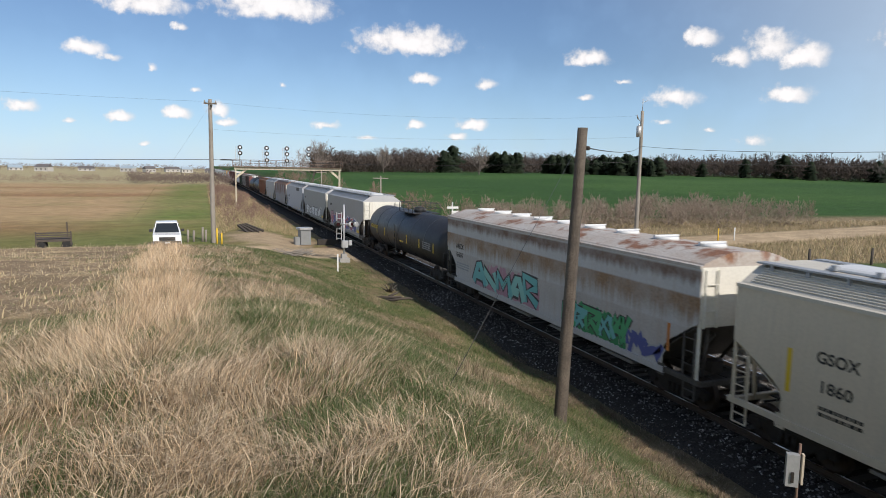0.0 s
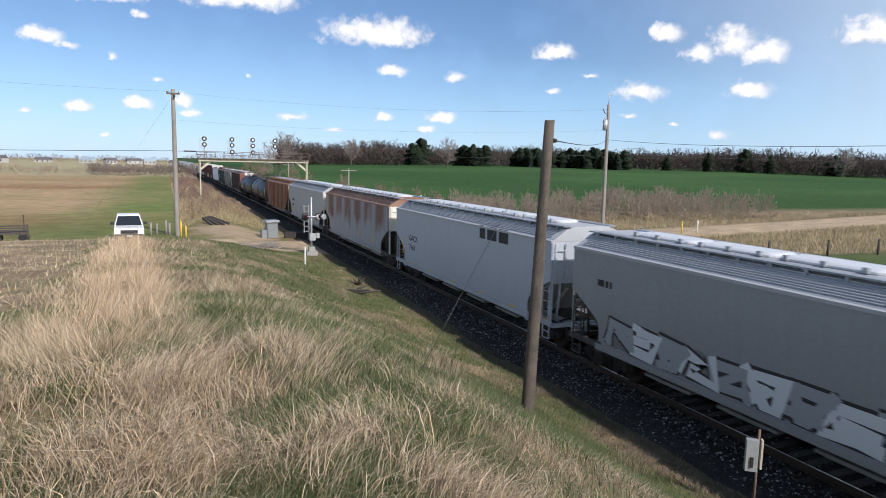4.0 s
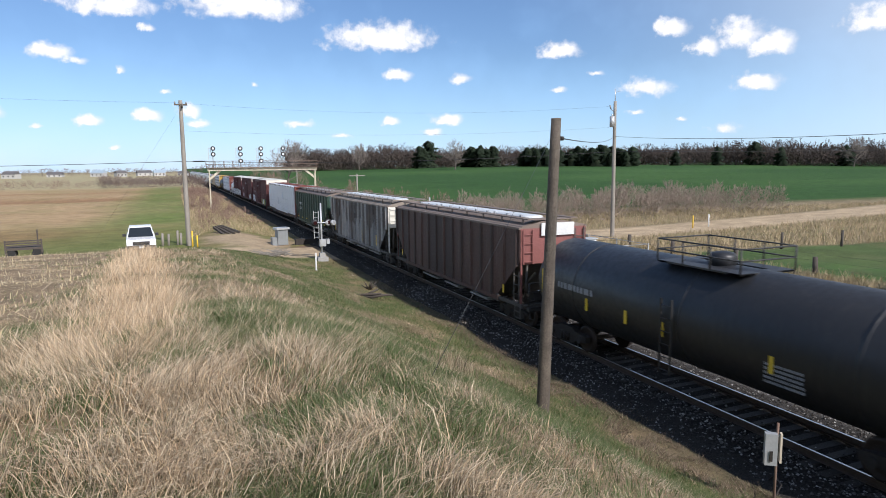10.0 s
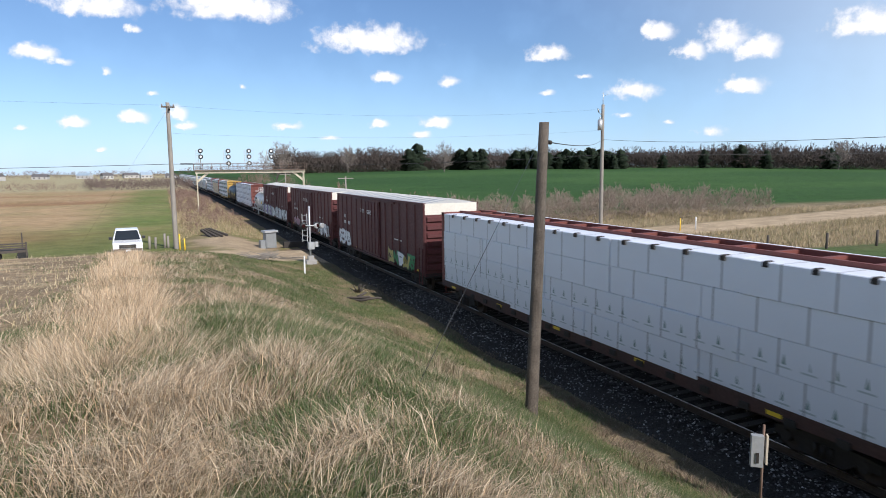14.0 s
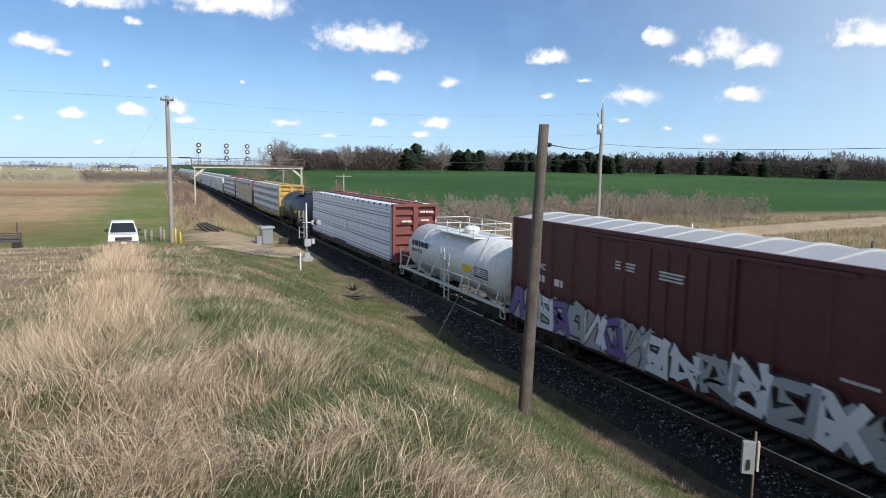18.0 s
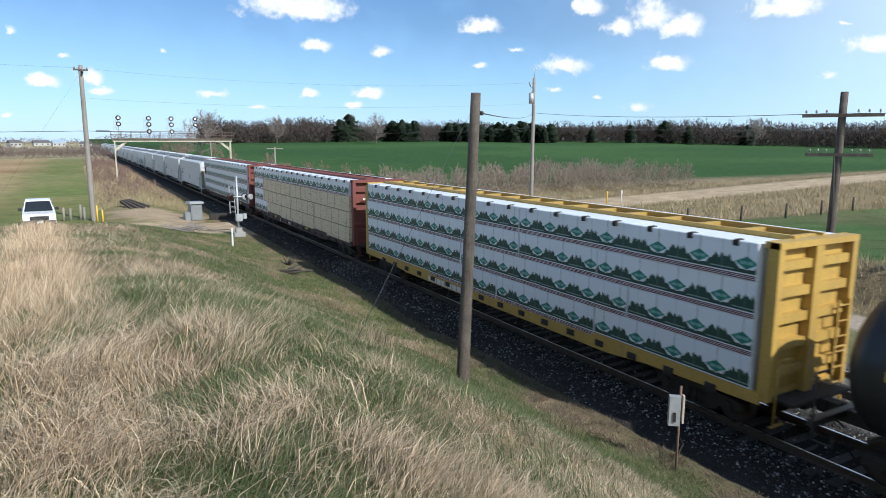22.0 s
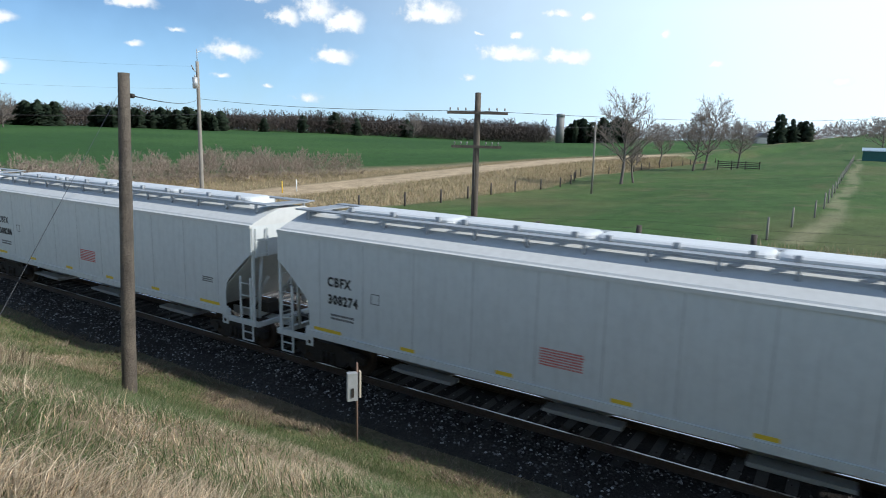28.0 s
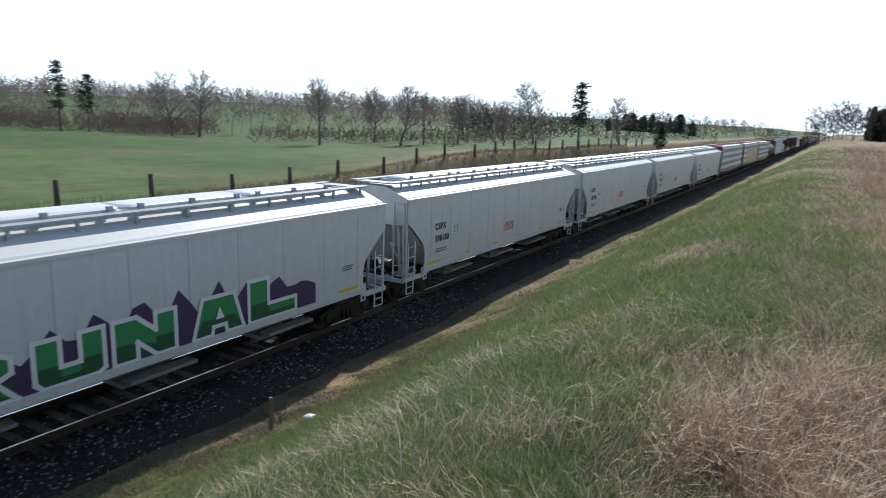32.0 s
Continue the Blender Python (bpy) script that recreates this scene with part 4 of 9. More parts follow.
def add_trough_hatches(car, L, z, m, count=4, w=0.52):
    h = L / 2 - 1.35
    step_ = 2 * h / count
    for k in range(count):
        y0 = -h + k * step_ + 0.02
        y1 = y0 + step_ - 0.04
        r = 0.3
        sh = Shape()
        rings = []
        for zz, inset in ((0.0, 0.0), (0.05, 0.0), (0.09, 0.08), (0.105, 0.2)):
            pts = []
            for cx_, cy_, a0 in ((w - r, y1 - r, 0), (-w + r, y1 - r, 90), (-w + r, y0 + r, 180), (w - r, y0 + r, 270)):
                for a in (0, 30, 60, 90):
                    an = radians(a0 + a)
                    q = max(0.02, r - inset)
                    pts.append((cx_ + q * math.cos(an), cy_ + q * math.sin(an), z + zz))
            rings.append(pts)
        v = [p for r_ in rings for p in r_]
        nn = len(rings[0])
        sh.add(v, [(j * nn + i, j * nn + (i + 1) % nn, (j + 1) * nn + (i + 1) % nn, (j + 1) * nn + i) for j in range(3) for i in range(nn)] + [tuple(3 * nn + i for i in range(nn))], False)
        ht = part("hatch_cover", sh, m, car, "long white fibreglass trough hatch cover")
        for yy in (y0 + 0.35, (y0 + y1) / 2, y1 - 0.35):
            part("hatch_latch", Shape().box((-w - 0.04, yy, z + 0.07), (0.1, 0.12, 0.12)), m_galv, ht)


def add_round_hatches(car, L, z, m, n=8):
    for k in range(n):
        y = -L / 2 + 1.4 + (L - 2.8) * k / (n - 1)
        sh = Shape().cyl((0, y, z - 0.02), (0, y, z + 0.10), 0.40, 0.38, n=16).box((0, y, z + 0.12), (0.95, 0.08, 0.05))
        part("hatch_cover", sh, m, car, "round roof hatch lid")


def yellow_marks(car, ys, z=1.12, x=-1.606, w=0.42, h=0.085, mat=None):
    for y in ys:
        part("reflector", Shape().span((x - 0.003, y - w / 2, z - h / 2), (x + 0.003, y + w / 2, z + h / 2)), mat or m_yellow, car, "yellow reflective strip")


CARS = []


def put_car(car, s_mid):
    car.matrix_basis = pose(TRACK_X, s_mid, 0)
    CARS.append((car, s_mid))
    return car


# white-grey covered hoppers
m_seam = surf("dirty_seam", (0.50, 0.515, 0.515), (0.38, 0.39, 0.39), big=0.8, amount=0.9, bump=0)
m_cbody = surf("hopper_grey_paint", (0.60, 0.62, 0.615), (0.53, 0.555, 0.555), 0.42, big=0.35, fine=5, bump=0.02, amount=0.3, streak=((0.40, 0.41, 0.41), 0.35))
m_croof = surf("hopper_roof_paint", (0.60, 0.60, 0.58), (0.52, 0.52, 0.50), 0.5, big=0.6, fine=6, bump=0.02, amount=0.35)
m_chatch = surf("hatch_fibreglass", (0.62, 0.63, 0.63), (0.54, 0.55, 0.56), 0.4, bump=0.02, amount=0.3)


def grey_hopper(label, L=16.75):
    car = thing("covered_hopper", label, "railway car", "grey covered hoppers")
    add_hopper_body(car, L, 3.80, 4.24, m_cbody, m_croof, sill=1.27, m_seam=m_seam, zcut=3.02)
    add_roof_walk(car, L - 0.2, 4.34, x=0.82)
    part("hatch_coaming", Shape().span((-0.5, -L / 2 + 1.3, 4.2), (0.5, L / 2 - 1.3, 4.37)), m_croof, car)
    add_trough_hatches(car, L, 4.37, m_chatch)
    yellow_marks(car, [6.6, 4.0, 1.4, -1.2, -3.8, -6.5], z=1.37)
    part("reflector", Shape().span((-1.609, 6.1, 1.325), (-1.603, 7.05, 1.41)), m_yellow, car)
    part("reflector", Shape().span((-1.609, -6.95, 1.33), (-1.603, -6.05, 1.415)), m_yellow, car)
    text_rows(car, 0.58, 2.12, 0.95, 7, 0.034, m_red_ink, seed=3, name="red_notice")
    text_rows(car, -6.2, 2.1, 0.45, 3, 0.035, m_grey_small, seed=5)
    text_rows(car, 6.45, 1.80, 0.75, 2, 0.055, m_grey_small, seed=6)
    fr = Shape()
    y, z, q = 5.0, 2.45, 0.13
    for a, b in (((y - q, z - q), (y + q, z - q + 0.015)), ((y - q, z + q - 0.015), (y + q, z + q)), ((y - q, z - q), (y - q + 0.015, z + q)), ((y + q - 0.015, z - q), (y + q, z + q))):
        fr.span((-1.609, a[0], a[1]), (-1.604, b[0], b[1]))
    part("plate_mark", fr, m_black_ink, car)
    return car


def number_hopper(car, mark, number):
    lettering("reporting_mark", mark, 0.33, m_black_ink, car, near_side(6.56, 2.58, -1.609), offset=0.014, widen=0.84, space=1.22)
    lettering("car_number", number, 0.33, m_black_ink, car, near_side(6.54, 2.12, -1.609), offset=0.014, widen=0.88, space=1.16)
    return car


def tank_car(label, L, r, zc, m_tank, m_fit, platform=3.0, frame_sill=False, bands=()):
    """A tank on two bogies with a domed manway, a railed platform and side ladders."""
    car = thing("tank_car", label, "railway car", "tank cars")
    h = L / 2
    prof = [(-h, 0.05), (-h + 0.03, r * 0.45), (-h + 0.14, r * 0.72), (-h + 0.32, r * 0.9), (-h + 0.6, r), (h - 0.6, r), (h - 0.32, r * 0.9), (h - 0.14, r * 0.72), (h - 0.03, r * 0.45), (h, 0.05)]
    body = part("tank", Shape().lathe(prof, ((0, 0, zc), (0, 1, 0)), 40), m_tank, car)
    for y in bands:
        part("weld_band", Shape().lathe([(-0.05, r + 0.002), (-0.04, r + 0.012), (0.04, r + 0.012), (0.05, r + 0.002)], ((0, y, zc), (0, 1, 0)), 40), m_tank, body)
    part("manway", Shape().lathe([(0, 0.36), (0.28, 0.36), (0.36, 0.30), (0.40, 0.12), (0.41, 0.02)], ((0, 0, zc + r - 0.06), (0, 0, 1)), 18).cyl((0.5, 0.3, zc + r - 0.1), (0.5, 0.3, zc + r + 0.22), 0.1, n=8), m_tank if not frame_sill else m_fit, car)
    pl = Shape()
    a, b, z = platform / 2, 0.95, zc + r - 0.02
    for s in (-1, 1):
        pl.span((s * 0.45, -a, z - 0.05), (s * b, a, z))
    for d in (-1, 1):
        pl.span((-b, d * a, z - 0.05), (b, d * (a - 0.4), z))
    part("platform", pl, m_fit, car)
    if frame_sill:
        part("deck_plate", Shape().span((-0.42, -a + 0.42, z - 0.03), (0.42, a - 0.42, z - 0.012)), m_galv, car, "dark grey deck plate")
    ra = Shape()
    for s in (-1, 1):
        for k in range(4):
            y = -a + 2 * a * k / 3
            ra.cyl((s * b, y, z), (s * b, y, z + 0.62), 0.025, n=6)
        for zz in (0.32, 0.62):
            ra.cyl((s * b, -a, z + zz), (s * b, a, z + zz), 0.022, n=6)
    for d in (-1, 1):
        for zz in (0.32, 0.62):
            ra.cyl((-b, d * a, z + zz), (b, d * a, z + zz), 0.022, n=6)
    part("railing", ra, m_fit, car)
    part("side_ladder", ladder(-r - 0.08, 0.35, 0.75, zc + 0.6), m_fit, car)
    part("side_ladder", ladder(r + 0.08, -0.35, 0.75, zc + 0.6), m_fit, car)
    for d in (-1, 1):
        y = d * (h - 2.3)
        part("saddle", Shape().prism([(-1.25, zc - r * 0.55), (-0.5, 0.85), (0.5, 0.85), (1.25, zc - r * 0.55), (0.7, zc - r * 0.9), (-0.7, zc - r * 0.9)], "y", y - 0.35, y + 0.35), m_fit, car)
        sill = Shape().span((-0.3, d * (h - 3.6), 0.74), (0.3, d * (h + 0.35), 1.02)).span((-1.5, d * (h + 0.18), 0.9), (1.5, d * (h + 0.34), 1.05))
        part("stub_sill", sill, m_fit, car)
        rail = Shape()
        for s in (-1, 1):
            rail.cyl((s * 1.45, d * (h + 0.25), 1.0), (s * 1.45, d * (h + 0.25), 2.0), 0.025, n=6)
            rail.cyl((s * 1.45, d * (h + 0.25), 2.0), (s * 1.0, d * (h + 0.25), 2.0), 0.025, n=6)
            rail.box((s * 1.42, d * (h + 0.05), 0.62), (0.04, 0.4, 0.03)).box((s * 1.42, d * (h + 0.24), 0.78), (0.03, 0.04, 0.35)).box((s * 1.42, d * (h - 0.14), 0.78), (0.03, 0.04, 0.35))
        part("end_handrail", rail, m_fit, car)
        add_bogie(car, d * (h - 1.75))
        add_coupler(car, d * (h + 0.32), d)
    if frame_sill:
        for s in (-1, 1):
            sl = Shape().span((s * 1.42 - 0.05, -h - 0.2, 0.98), (s * 1.42 + 0.05, h + 0.2, 1.10))
            for k in range(7):
                y = -h + 0.6 + (L - 1.2) * k / 6
                sl.cyl((s * 1.42, y, 1.05), (s * (r * 0.93), y, zc - r * 0.35), 0.045, n=6)
            part("side_sill", sl, m_fit, car, "white side sill with struts")
            hr = Shape()
            hr.cyl((s * 1.5, -h, 1.75), (s * 1.5, h, 1.75), 0.02, n=6)
            for k in range(5):
                y = -h + L * k / 4
                hr.cyl((s * 1.5, y, 1.1), (s * 1.5, y, 1.75), 0.02, n=6)
            part("safety_rail", hr, m_fit, car)
        part("side_ladder", ladder(-1.46, -0.4, 0.35, 2.6, w=0.5), m_fit, car)
    return car


m_tank = surf("black_tank_paint", (0.018, 0.019, 0.022), (0.03, 0.03, 0.032), 0.46, big=0.5, fine=6, bump=0.02, amount=0.6, streak=((0.055, 0.05, 0.045), 0.35))
m_tank_fit = surf("black_fittings", (0.025, 0.025, 0.027), (0.05, 0.045, 0.04), 0.5, bump=0.02)
m_wtank = surf("white_tank_paint", (0.74, 0.74, 0.72), (0.60, 0.585, 0.55), 0.4, big=0.7, fine=6, bump=0.02, amount=0.55, streak=((0.38, 0.31, 0.24), 0.65))
m_wfit = surf("white_fittings", (0.70, 0.70, 0.67), (0.5, 0.48, 0.44), 0.5, bump=0.02)


def tank_marks(car, r, zc, ys, z=2.35, w=0.13, hgt=0.55):
    for y in ys:
        x = -math.sqrt(max(0.01, (r + 0.006) ** 2 - (z - zc) ** 2))
        part("reflector", Shape().box((x, y, z), (0.012, w, hgt)), m_yellow, car, "yellow reflective strip")


def centerbeam(label, L, m_frame, rows, wrap, wrap_of=None, tiers=4, cols=4, fill=None):
    """Bulkhead flat car with a truss down the middle, and strapped bundles of lumber on both sides."""
    car = thing("centerbeam_car", label, "railway car", "lumber cars")
    h, top = L / 2, 4.42
    hw = 1.42
    part("deck", Shape().span((-hw, -h, 0.98), (hw, h, 1.14)).span((-0.35, -h, 0.7), (0.35, h, 0.98)), m_frame, car)
    for s in (-1, 1):
        part("side_sill", Shape().prism([(-h, 1.18), (-h, 0.92), (-h + 3.2, 0.86), (-h + 4.6, 0.74), (h - 4.6, 0.74), (h - 3.2, 0.86), (h, 0.92), (h, 1.18)], "x", s * hw, s * (hw + 0.06)), m_redsill if m_frame == m_redframe else m_frame, car)
        bx = Shape().box((s * (hw + 0.05), 0, 0.93), (0.12, 0.28, 0.16)).mesh("winch", m_steel_dark)
        y = -h + 1.2
        while y < h - 1.0:
            part("winch", bx, None, car).matrix_basis = pose(0, y, 0)
            y += 1.22
    for d in (-1, 1):
        bh = Shape().span((-hw + 0.02, d * (h - 0.12), 1.14), (hw - 0.02, d * (h - 0.06), top - 0.06))
        bulk = part("bulkhead", bh, m_frame, car)
        fr = Shape()
        for x in (-hw + 0.09, -0.05, 0.05, hw - 0.09):
            fr.span((x - 0.09, d * (h - 0.07), 1.0), (x + 0.09, d * (h + 0.16), top))
        fr.span((-hw, d * (h - 0.18), top - 0.12), (hw, d * (h + 0.17), top + 0.02))
        part("bulkhead_frame", fr, m_frame, bulk)
        for k in range(5):
            z = 1.5 + k * 0.58
            for s in (-1, 1):
                part("bulkhead_rib", Shape().span((s * 0.14, d * (h - 0.06), z), (s * (hw - 0.2), d * (h + 0.09), z + 0.2)), m_frame, bulk)
        part("end_platform", Shape().span((-1.1, d * h, 0.95), (1.1, d * (h + 0.55), 1.02)).span((-0.35, d * h, 0.7), (0.35, d * (h + 0.35), 0.95)), m_steel_dark, car)
        part("end_ladder", ladder(-d * (hw - 0.4), d * (h + 0.2), 0.6, 3.0, "x"), m_frame, car)
        grab = Shape()
        for s in (-1, 1):
            grab.cyl((s * 1.2, d * (h + 0.2), 0.45), (s * 1.2, d * (h + 0.2), 1.9), 0.022, n=6).cyl((s * 0.75, d * (h + 0.2), 1.9), (s * 1.2, d * (h + 0.2), 1.9), 0.022, n=6)
            grab.box((s * 1.1, d * (h + 0.2), 0.45), (0.45, 0.06, 0.03))
        part("grab_iron", grab, m_frame, car)
        add_bogie(car, d * (h - 1.9))
        add_coupler(car, d * (h + 0.3), d)
    beam = Shape()
    for s in (-1, 1):
        beam.span((s * 0.46, -h + 0.1, top - 0.10), (s * 0.56, h - 0.1, top + 0.08))
    n = 18
    for k in range(n):
        y = -h + 0.3 + (L - 0.6) * k / (n - 1)
        beam.span((-0.46, y - 0.07, top - 0.08), (0.46, y + 0.07, top + 0.05))
    beam.span((-0.06, -h + 0.1, 1.1), (0.06, h - 0.1, top - 0.1))
    part("centre_beam", beam, m_frame, car, "open steel truss along the top")
    base_z = 1.08
    th = (top - 0.02 - base_z) / tiers
    usable = L - 0.5
    meshes = {}
    rng = random.Random(int(L * 100) + cols)
    for s in (-1, 1):
        for i in range(tiers):
            # bundles of uneven length end to end, some pushed further out than others
            y = -usable / 2
            while y < usable / 2 - 1.0:
                left = usable / 2 - y
                ln = rng.choice((4.88, 4.88, 3.66) if cols < 5 else (4.88, 2.44, 3.66))
                ln = left if left - ln < 1.3 else ln
                ln = min(ln, 5.4)
                m = wrap_of(i, y + ln / 2, s) if wrap_of else wrap
                hh = th - 0.012
                key = (m.name, round(ln, 2))
                if key not in meshes:
                    sh = Shape()
                    wx, b = 0.95, 0.02
                    sh.prism([(-wx / 2, 0), (wx / 2, 0), (wx / 2, hh - b), (wx / 2 - b, hh), (-wx / 2 + b, hh), (-wx / 2, hh - b)], "y", -ln / 2 + 0.02, ln / 2 - 0.02)
                    meshes[key] = sh.mesh("lumber_block", m)
                ob = part("lumber_block", meshes[key], None, car)
                out = 1.0 + rng.uniform(-0.02, 0.045)
                ob.matrix_basis = pose(s * out, y + ln / 2, base_z + i * th) @ (pose(0, 0, 0, 0, 0, 180) if s > 0 else Matrix())
                y += ln
    if wrap.name.startswith("forest") or wrap_of:
        cap = Shape().box((-1.515, 0, 4.33), (0.05, 0.14, 0.12)).box((-1.42, 0, 4.395), (0.2, 0.1, 0.03)).mesh("corner_protector", m_steel_dark)
        n = int(usable / 1.22)
        for k in range(n):
            part("corner_protector", cap, None, car).matrix_basis = pose(0, -usable / 2 + 1.22 * (k + 0.45), 0)
    return car


def wrap_mat(name, ground, kind):
    """Printed lumber wrap: white sheeting with rows of printed pictures, folds and straps."""
    m = bpy.data.materials.new(name)
    m.use_nodes = True
    nt = m.node_tree
    bs = nt.nodes["Principled BSDF"]
    N, L = nt.nodes.new, nt.links.new

    def op(kind_, a, b=None, c=None):
        n = N("ShaderNodeMath")
        n.operation = kind_
        for i, v in enumerate((a, b, c)):
            if v is None:
                continue
            if isinstance(v, (int, float)):
                n.inputs[i].default_value = v
            else:
                L(v, n.inputs[i])
        return n.outputs[0]

    def mixc(f, a, b):
        x = N("ShaderNodeMixRGB")
        L(f, x.inputs[0])
        for i, v in ((1, a), (2, b)):
            if isinstance(v, tuple):
                x.inputs[i].default_value = (*v, 1)
            else:
                L(v, x.inputs[i])
        return x.outputs[0]

    tc = N("ShaderNodeTexCoord")
    sp = N("ShaderNodeSeparateXYZ")
    L(tc.outputs["Object"], sp.inputs[0])
    y, z = sp.outputs[1], sp.outputs[2]
    info = N("ShaderNodeObjectInfo")
    big = N("ShaderNodeTexNoise")
    big.inputs["Scale"].default_value, big.inputs["Detail"].default_value = 1.4, 4
    L(tc.outputs["Object"], big.inputs["Vector"])
    shade = op("MULTIPLY_ADD", big.outputs[0], 0.25, 0.85)
    col = mixc(op("SUBTRACT", big.outputs[0], 0.2), ground, tuple(c * 0.8 for c in ground))
    sv = N("ShaderNodeCombineXYZ")
    L(op("MULTIPLY", y, 5.5), sv.inputs[0])
    L(op("MULTIPLY", info.outputs["Random"], 40), sv.inputs[1])
    nz = N("ShaderNodeTexNoise")
    nz.inputs["Scale"].default_value, nz.inputs["Detail"].default_value, nz.inputs["Roughness"].default_value = 1.3, 5, 0.75
    L(sv.outputs[0], nz.inputs["Vector"])
    if kind == "forest":
        fr = op("SUBTRACT", op("FRACT", op("DIVIDE", op("ADD", y, 40.0), 1.22)), 0.5)
        away = op("MINIMUM", op("MAXIMUM", op("MULTIPLY", op("SUBTRACT", op("ABSOLUTE", fr), 0.10), 4.0), 0.12), 1.0)
        saw = op("SUBTRACT", 1.0, op("MULTIPLY", op("ABSOLUTE", op("SUBTRACT", op("FRACT", op("MULTIPLY", op("ADD", y, 40.0), 9.1)), 0.5)), 2.0))
        saw2 = op("SUBTRACT", 1.0, op("MULTIPLY", op("ABSOLUTE", op("SUBTRACT", op("FRACT", op("MULTIPLY", op("ADD", y, 40.0), 5.7)), 0.5)), 2.0))
        tips = op("MAXIMUM", saw, op("MULTIPLY", saw2, 1.15))
        crown = op("ADD", op("MULTIPLY", nz.outputs[0], 0.22), op("MULTIPLY", tips, 0.13))
        hgt = op("ADD", 0.19, op("MULTIPLY", away, op("ADD", 0.06, crown)))
        f = op("MULTIPLY", op("LESS_THAN", z, hgt), op("GREATER_THAN", z, 0.135))
        col = mixc(f, col, (0.012, 0.055, 0.042))
        dia = op("ADD", op("MULTIPLY", op("ABSOLUTE", fr), 4.4), op("MULTIPLY", op("ABSOLUTE", op("SUBTRACT", z, 0.36)), 7.0))
        col = mixc(op("LESS_THAN", dia, 1.16), col, (0.66, 0.71, 0.72))
        col = mixc(op("LESS_THAN", dia, 1.0), col, (0.02, 0.20, 0.16))
        col = mixc(op("MULTIPLY", op("LESS_THAN", op("ABSOLUTE", op("SUBTRACT", z, 0.36)), 0.035), op("LESS_THAN", op("ABSOLUTE", fr), 0.13)), col, (0.18, 0.38, 0.35))
        bar = op("MULTIPLY", op("GREATER_THAN", op("ABSOLUTE", fr), 0.25), op("MULTIPLY", op("GREATER_THAN", z, 0.18), op("LESS_THAN", z, 0.21)))
        col = mixc(op("MULTIPLY", bar, 0.7), col, (0.30, 0.38, 0.37))
        st = op("MULTIPLY", op("LESS_THAN", z, 0.115), op("GREATER_THAN", op("FRACT", op("MULTIPLY", op("ADD", z, 0.005), 27.0)), 0.28))
        col = mixc(st, col, (0.11, 0.022, 0.035))
        strap = op("LESS_THAN", op("ABSOLUTE", op("ADD", fr, 0.012)), 0.008)
        col = mixc(op("MULTIPLY", strap, 0.75), col, (0.05, 0.06, 0.06))
        seam = op("LESS_THAN", op("ABSOLUTE", op("SUBTRACT", op("ABSOLUTE", fr), 0.497)), 0.006)
        col = mixc(op("MULTIPLY", seam, 0.35), col, (0.25, 0.28, 0.31))
    elif kind == "tree":
        fr = op("SUBTRACT", op("FRACT", op("DIVIDE", op("ADD", y, 40.0), 0.62)), 0.5)
        tri = op("LESS_THAN", op("ABSOLUTE", op("MULTIPLY", fr, 2.3)), op("MULTIPLY", op("SUBTRACT", 0.52, z), 0.75))
        f = op("MULTIPLY", tri, op("MULTIPLY", op("GREATER_THAN", z, 0.27), op("LESS_THAN", z, 0.5)))
        f = op("MULTIPLY", f, op("GREATER_THAN", nz.outputs[0], 0.42))
        col = mixc(op("MULTIPLY", f, 0.8), col, (0.06, 0.16, 0.13))
        bar = op("MULTIPLY", op("LESS_THAN", op("ABSOLUTE", fr), 0.3), op("MULTIPLY", op("GREATER_THAN", z, 0.18), op("LESS_THAN", z, 0.22)))
        col = mixc(op("MULTIPLY", bar, 0.6), col, (0.25, 0.33, 0.32))
    elif kind == "lines":
        w1 = op("MULTIPLY", op("GREATER_THAN", z, 0.22), op("LESS_THAN", z, op("MULTIPLY_ADD", nz.outputs[0], 0.16, 0.24)))
        col = mixc(op("MULTIPLY", w1, 0.75), col, (0.22, 0.25, 0.33))
        w2 = op("MULTIPLY", op("GREATER_THAN", z, 0.05), op("LESS_THAN", z, 0.12))
        col = mixc(op("MULTIPLY", w2, 0.9), col, (0.06, 0.08, 0.15))
        w3 = op("MULTIPLY", op("GREATER_THAN", z, 0.5), op("LESS_THAN", z, 0.53))
        col = mixc(op("MULTIPLY", w3, 0.8), col, (0.16, 0.18, 0.24))
    elif kind == "boards":
        lay = op("LESS_THAN", op("FRACT", op("MULTIPLY", z, 25.6)), 0.14)
        col = mixc(op("MULTIPLY", lay, 0.22), col, (0.30, 0.23, 0.14))
        gv = N("ShaderNodeCombineXYZ")
        L(op("MULTIPLY_ADD", info.outputs["Random"], 50.0, op("MULTIPLY", y, 0.8)), gv.inputs[0]), L(op("FLOOR", op("MULTIPLY", z, 25.6)), gv.inputs[1])
        gn = N("ShaderNodeTexNoise")
        gn.inputs["Scale"].default_value, gn.inputs["Detail"].default_value = 1.1, 2
        L(gv.outputs[0], gn.inputs["Vector"])
        col = mixc(op("MULTIPLY", op("GREATER_THAN", gn.outputs[0], 0.60), op("LESS_THAN", op("FRACT", op("MULTIPLY", z, 25.6)), 0.3)), col, (0.10, 0.075, 0.05))
        col = mixc(op("MULTIPLY", op("SUBTRACT", gn.outputs[0], 0.3), 0.5), col, (0.62, 0.50, 0.33))
        rim = op("LESS_THAN", z, 0.03)
        col = mixc(op("MULTIPLY", rim, 0.85), col, (0.06, 0.045, 0.03))
    nrm = N("ShaderNodeSeparateXYZ")
    L(tc.outputs["Normal"], nrm.inputs[0])
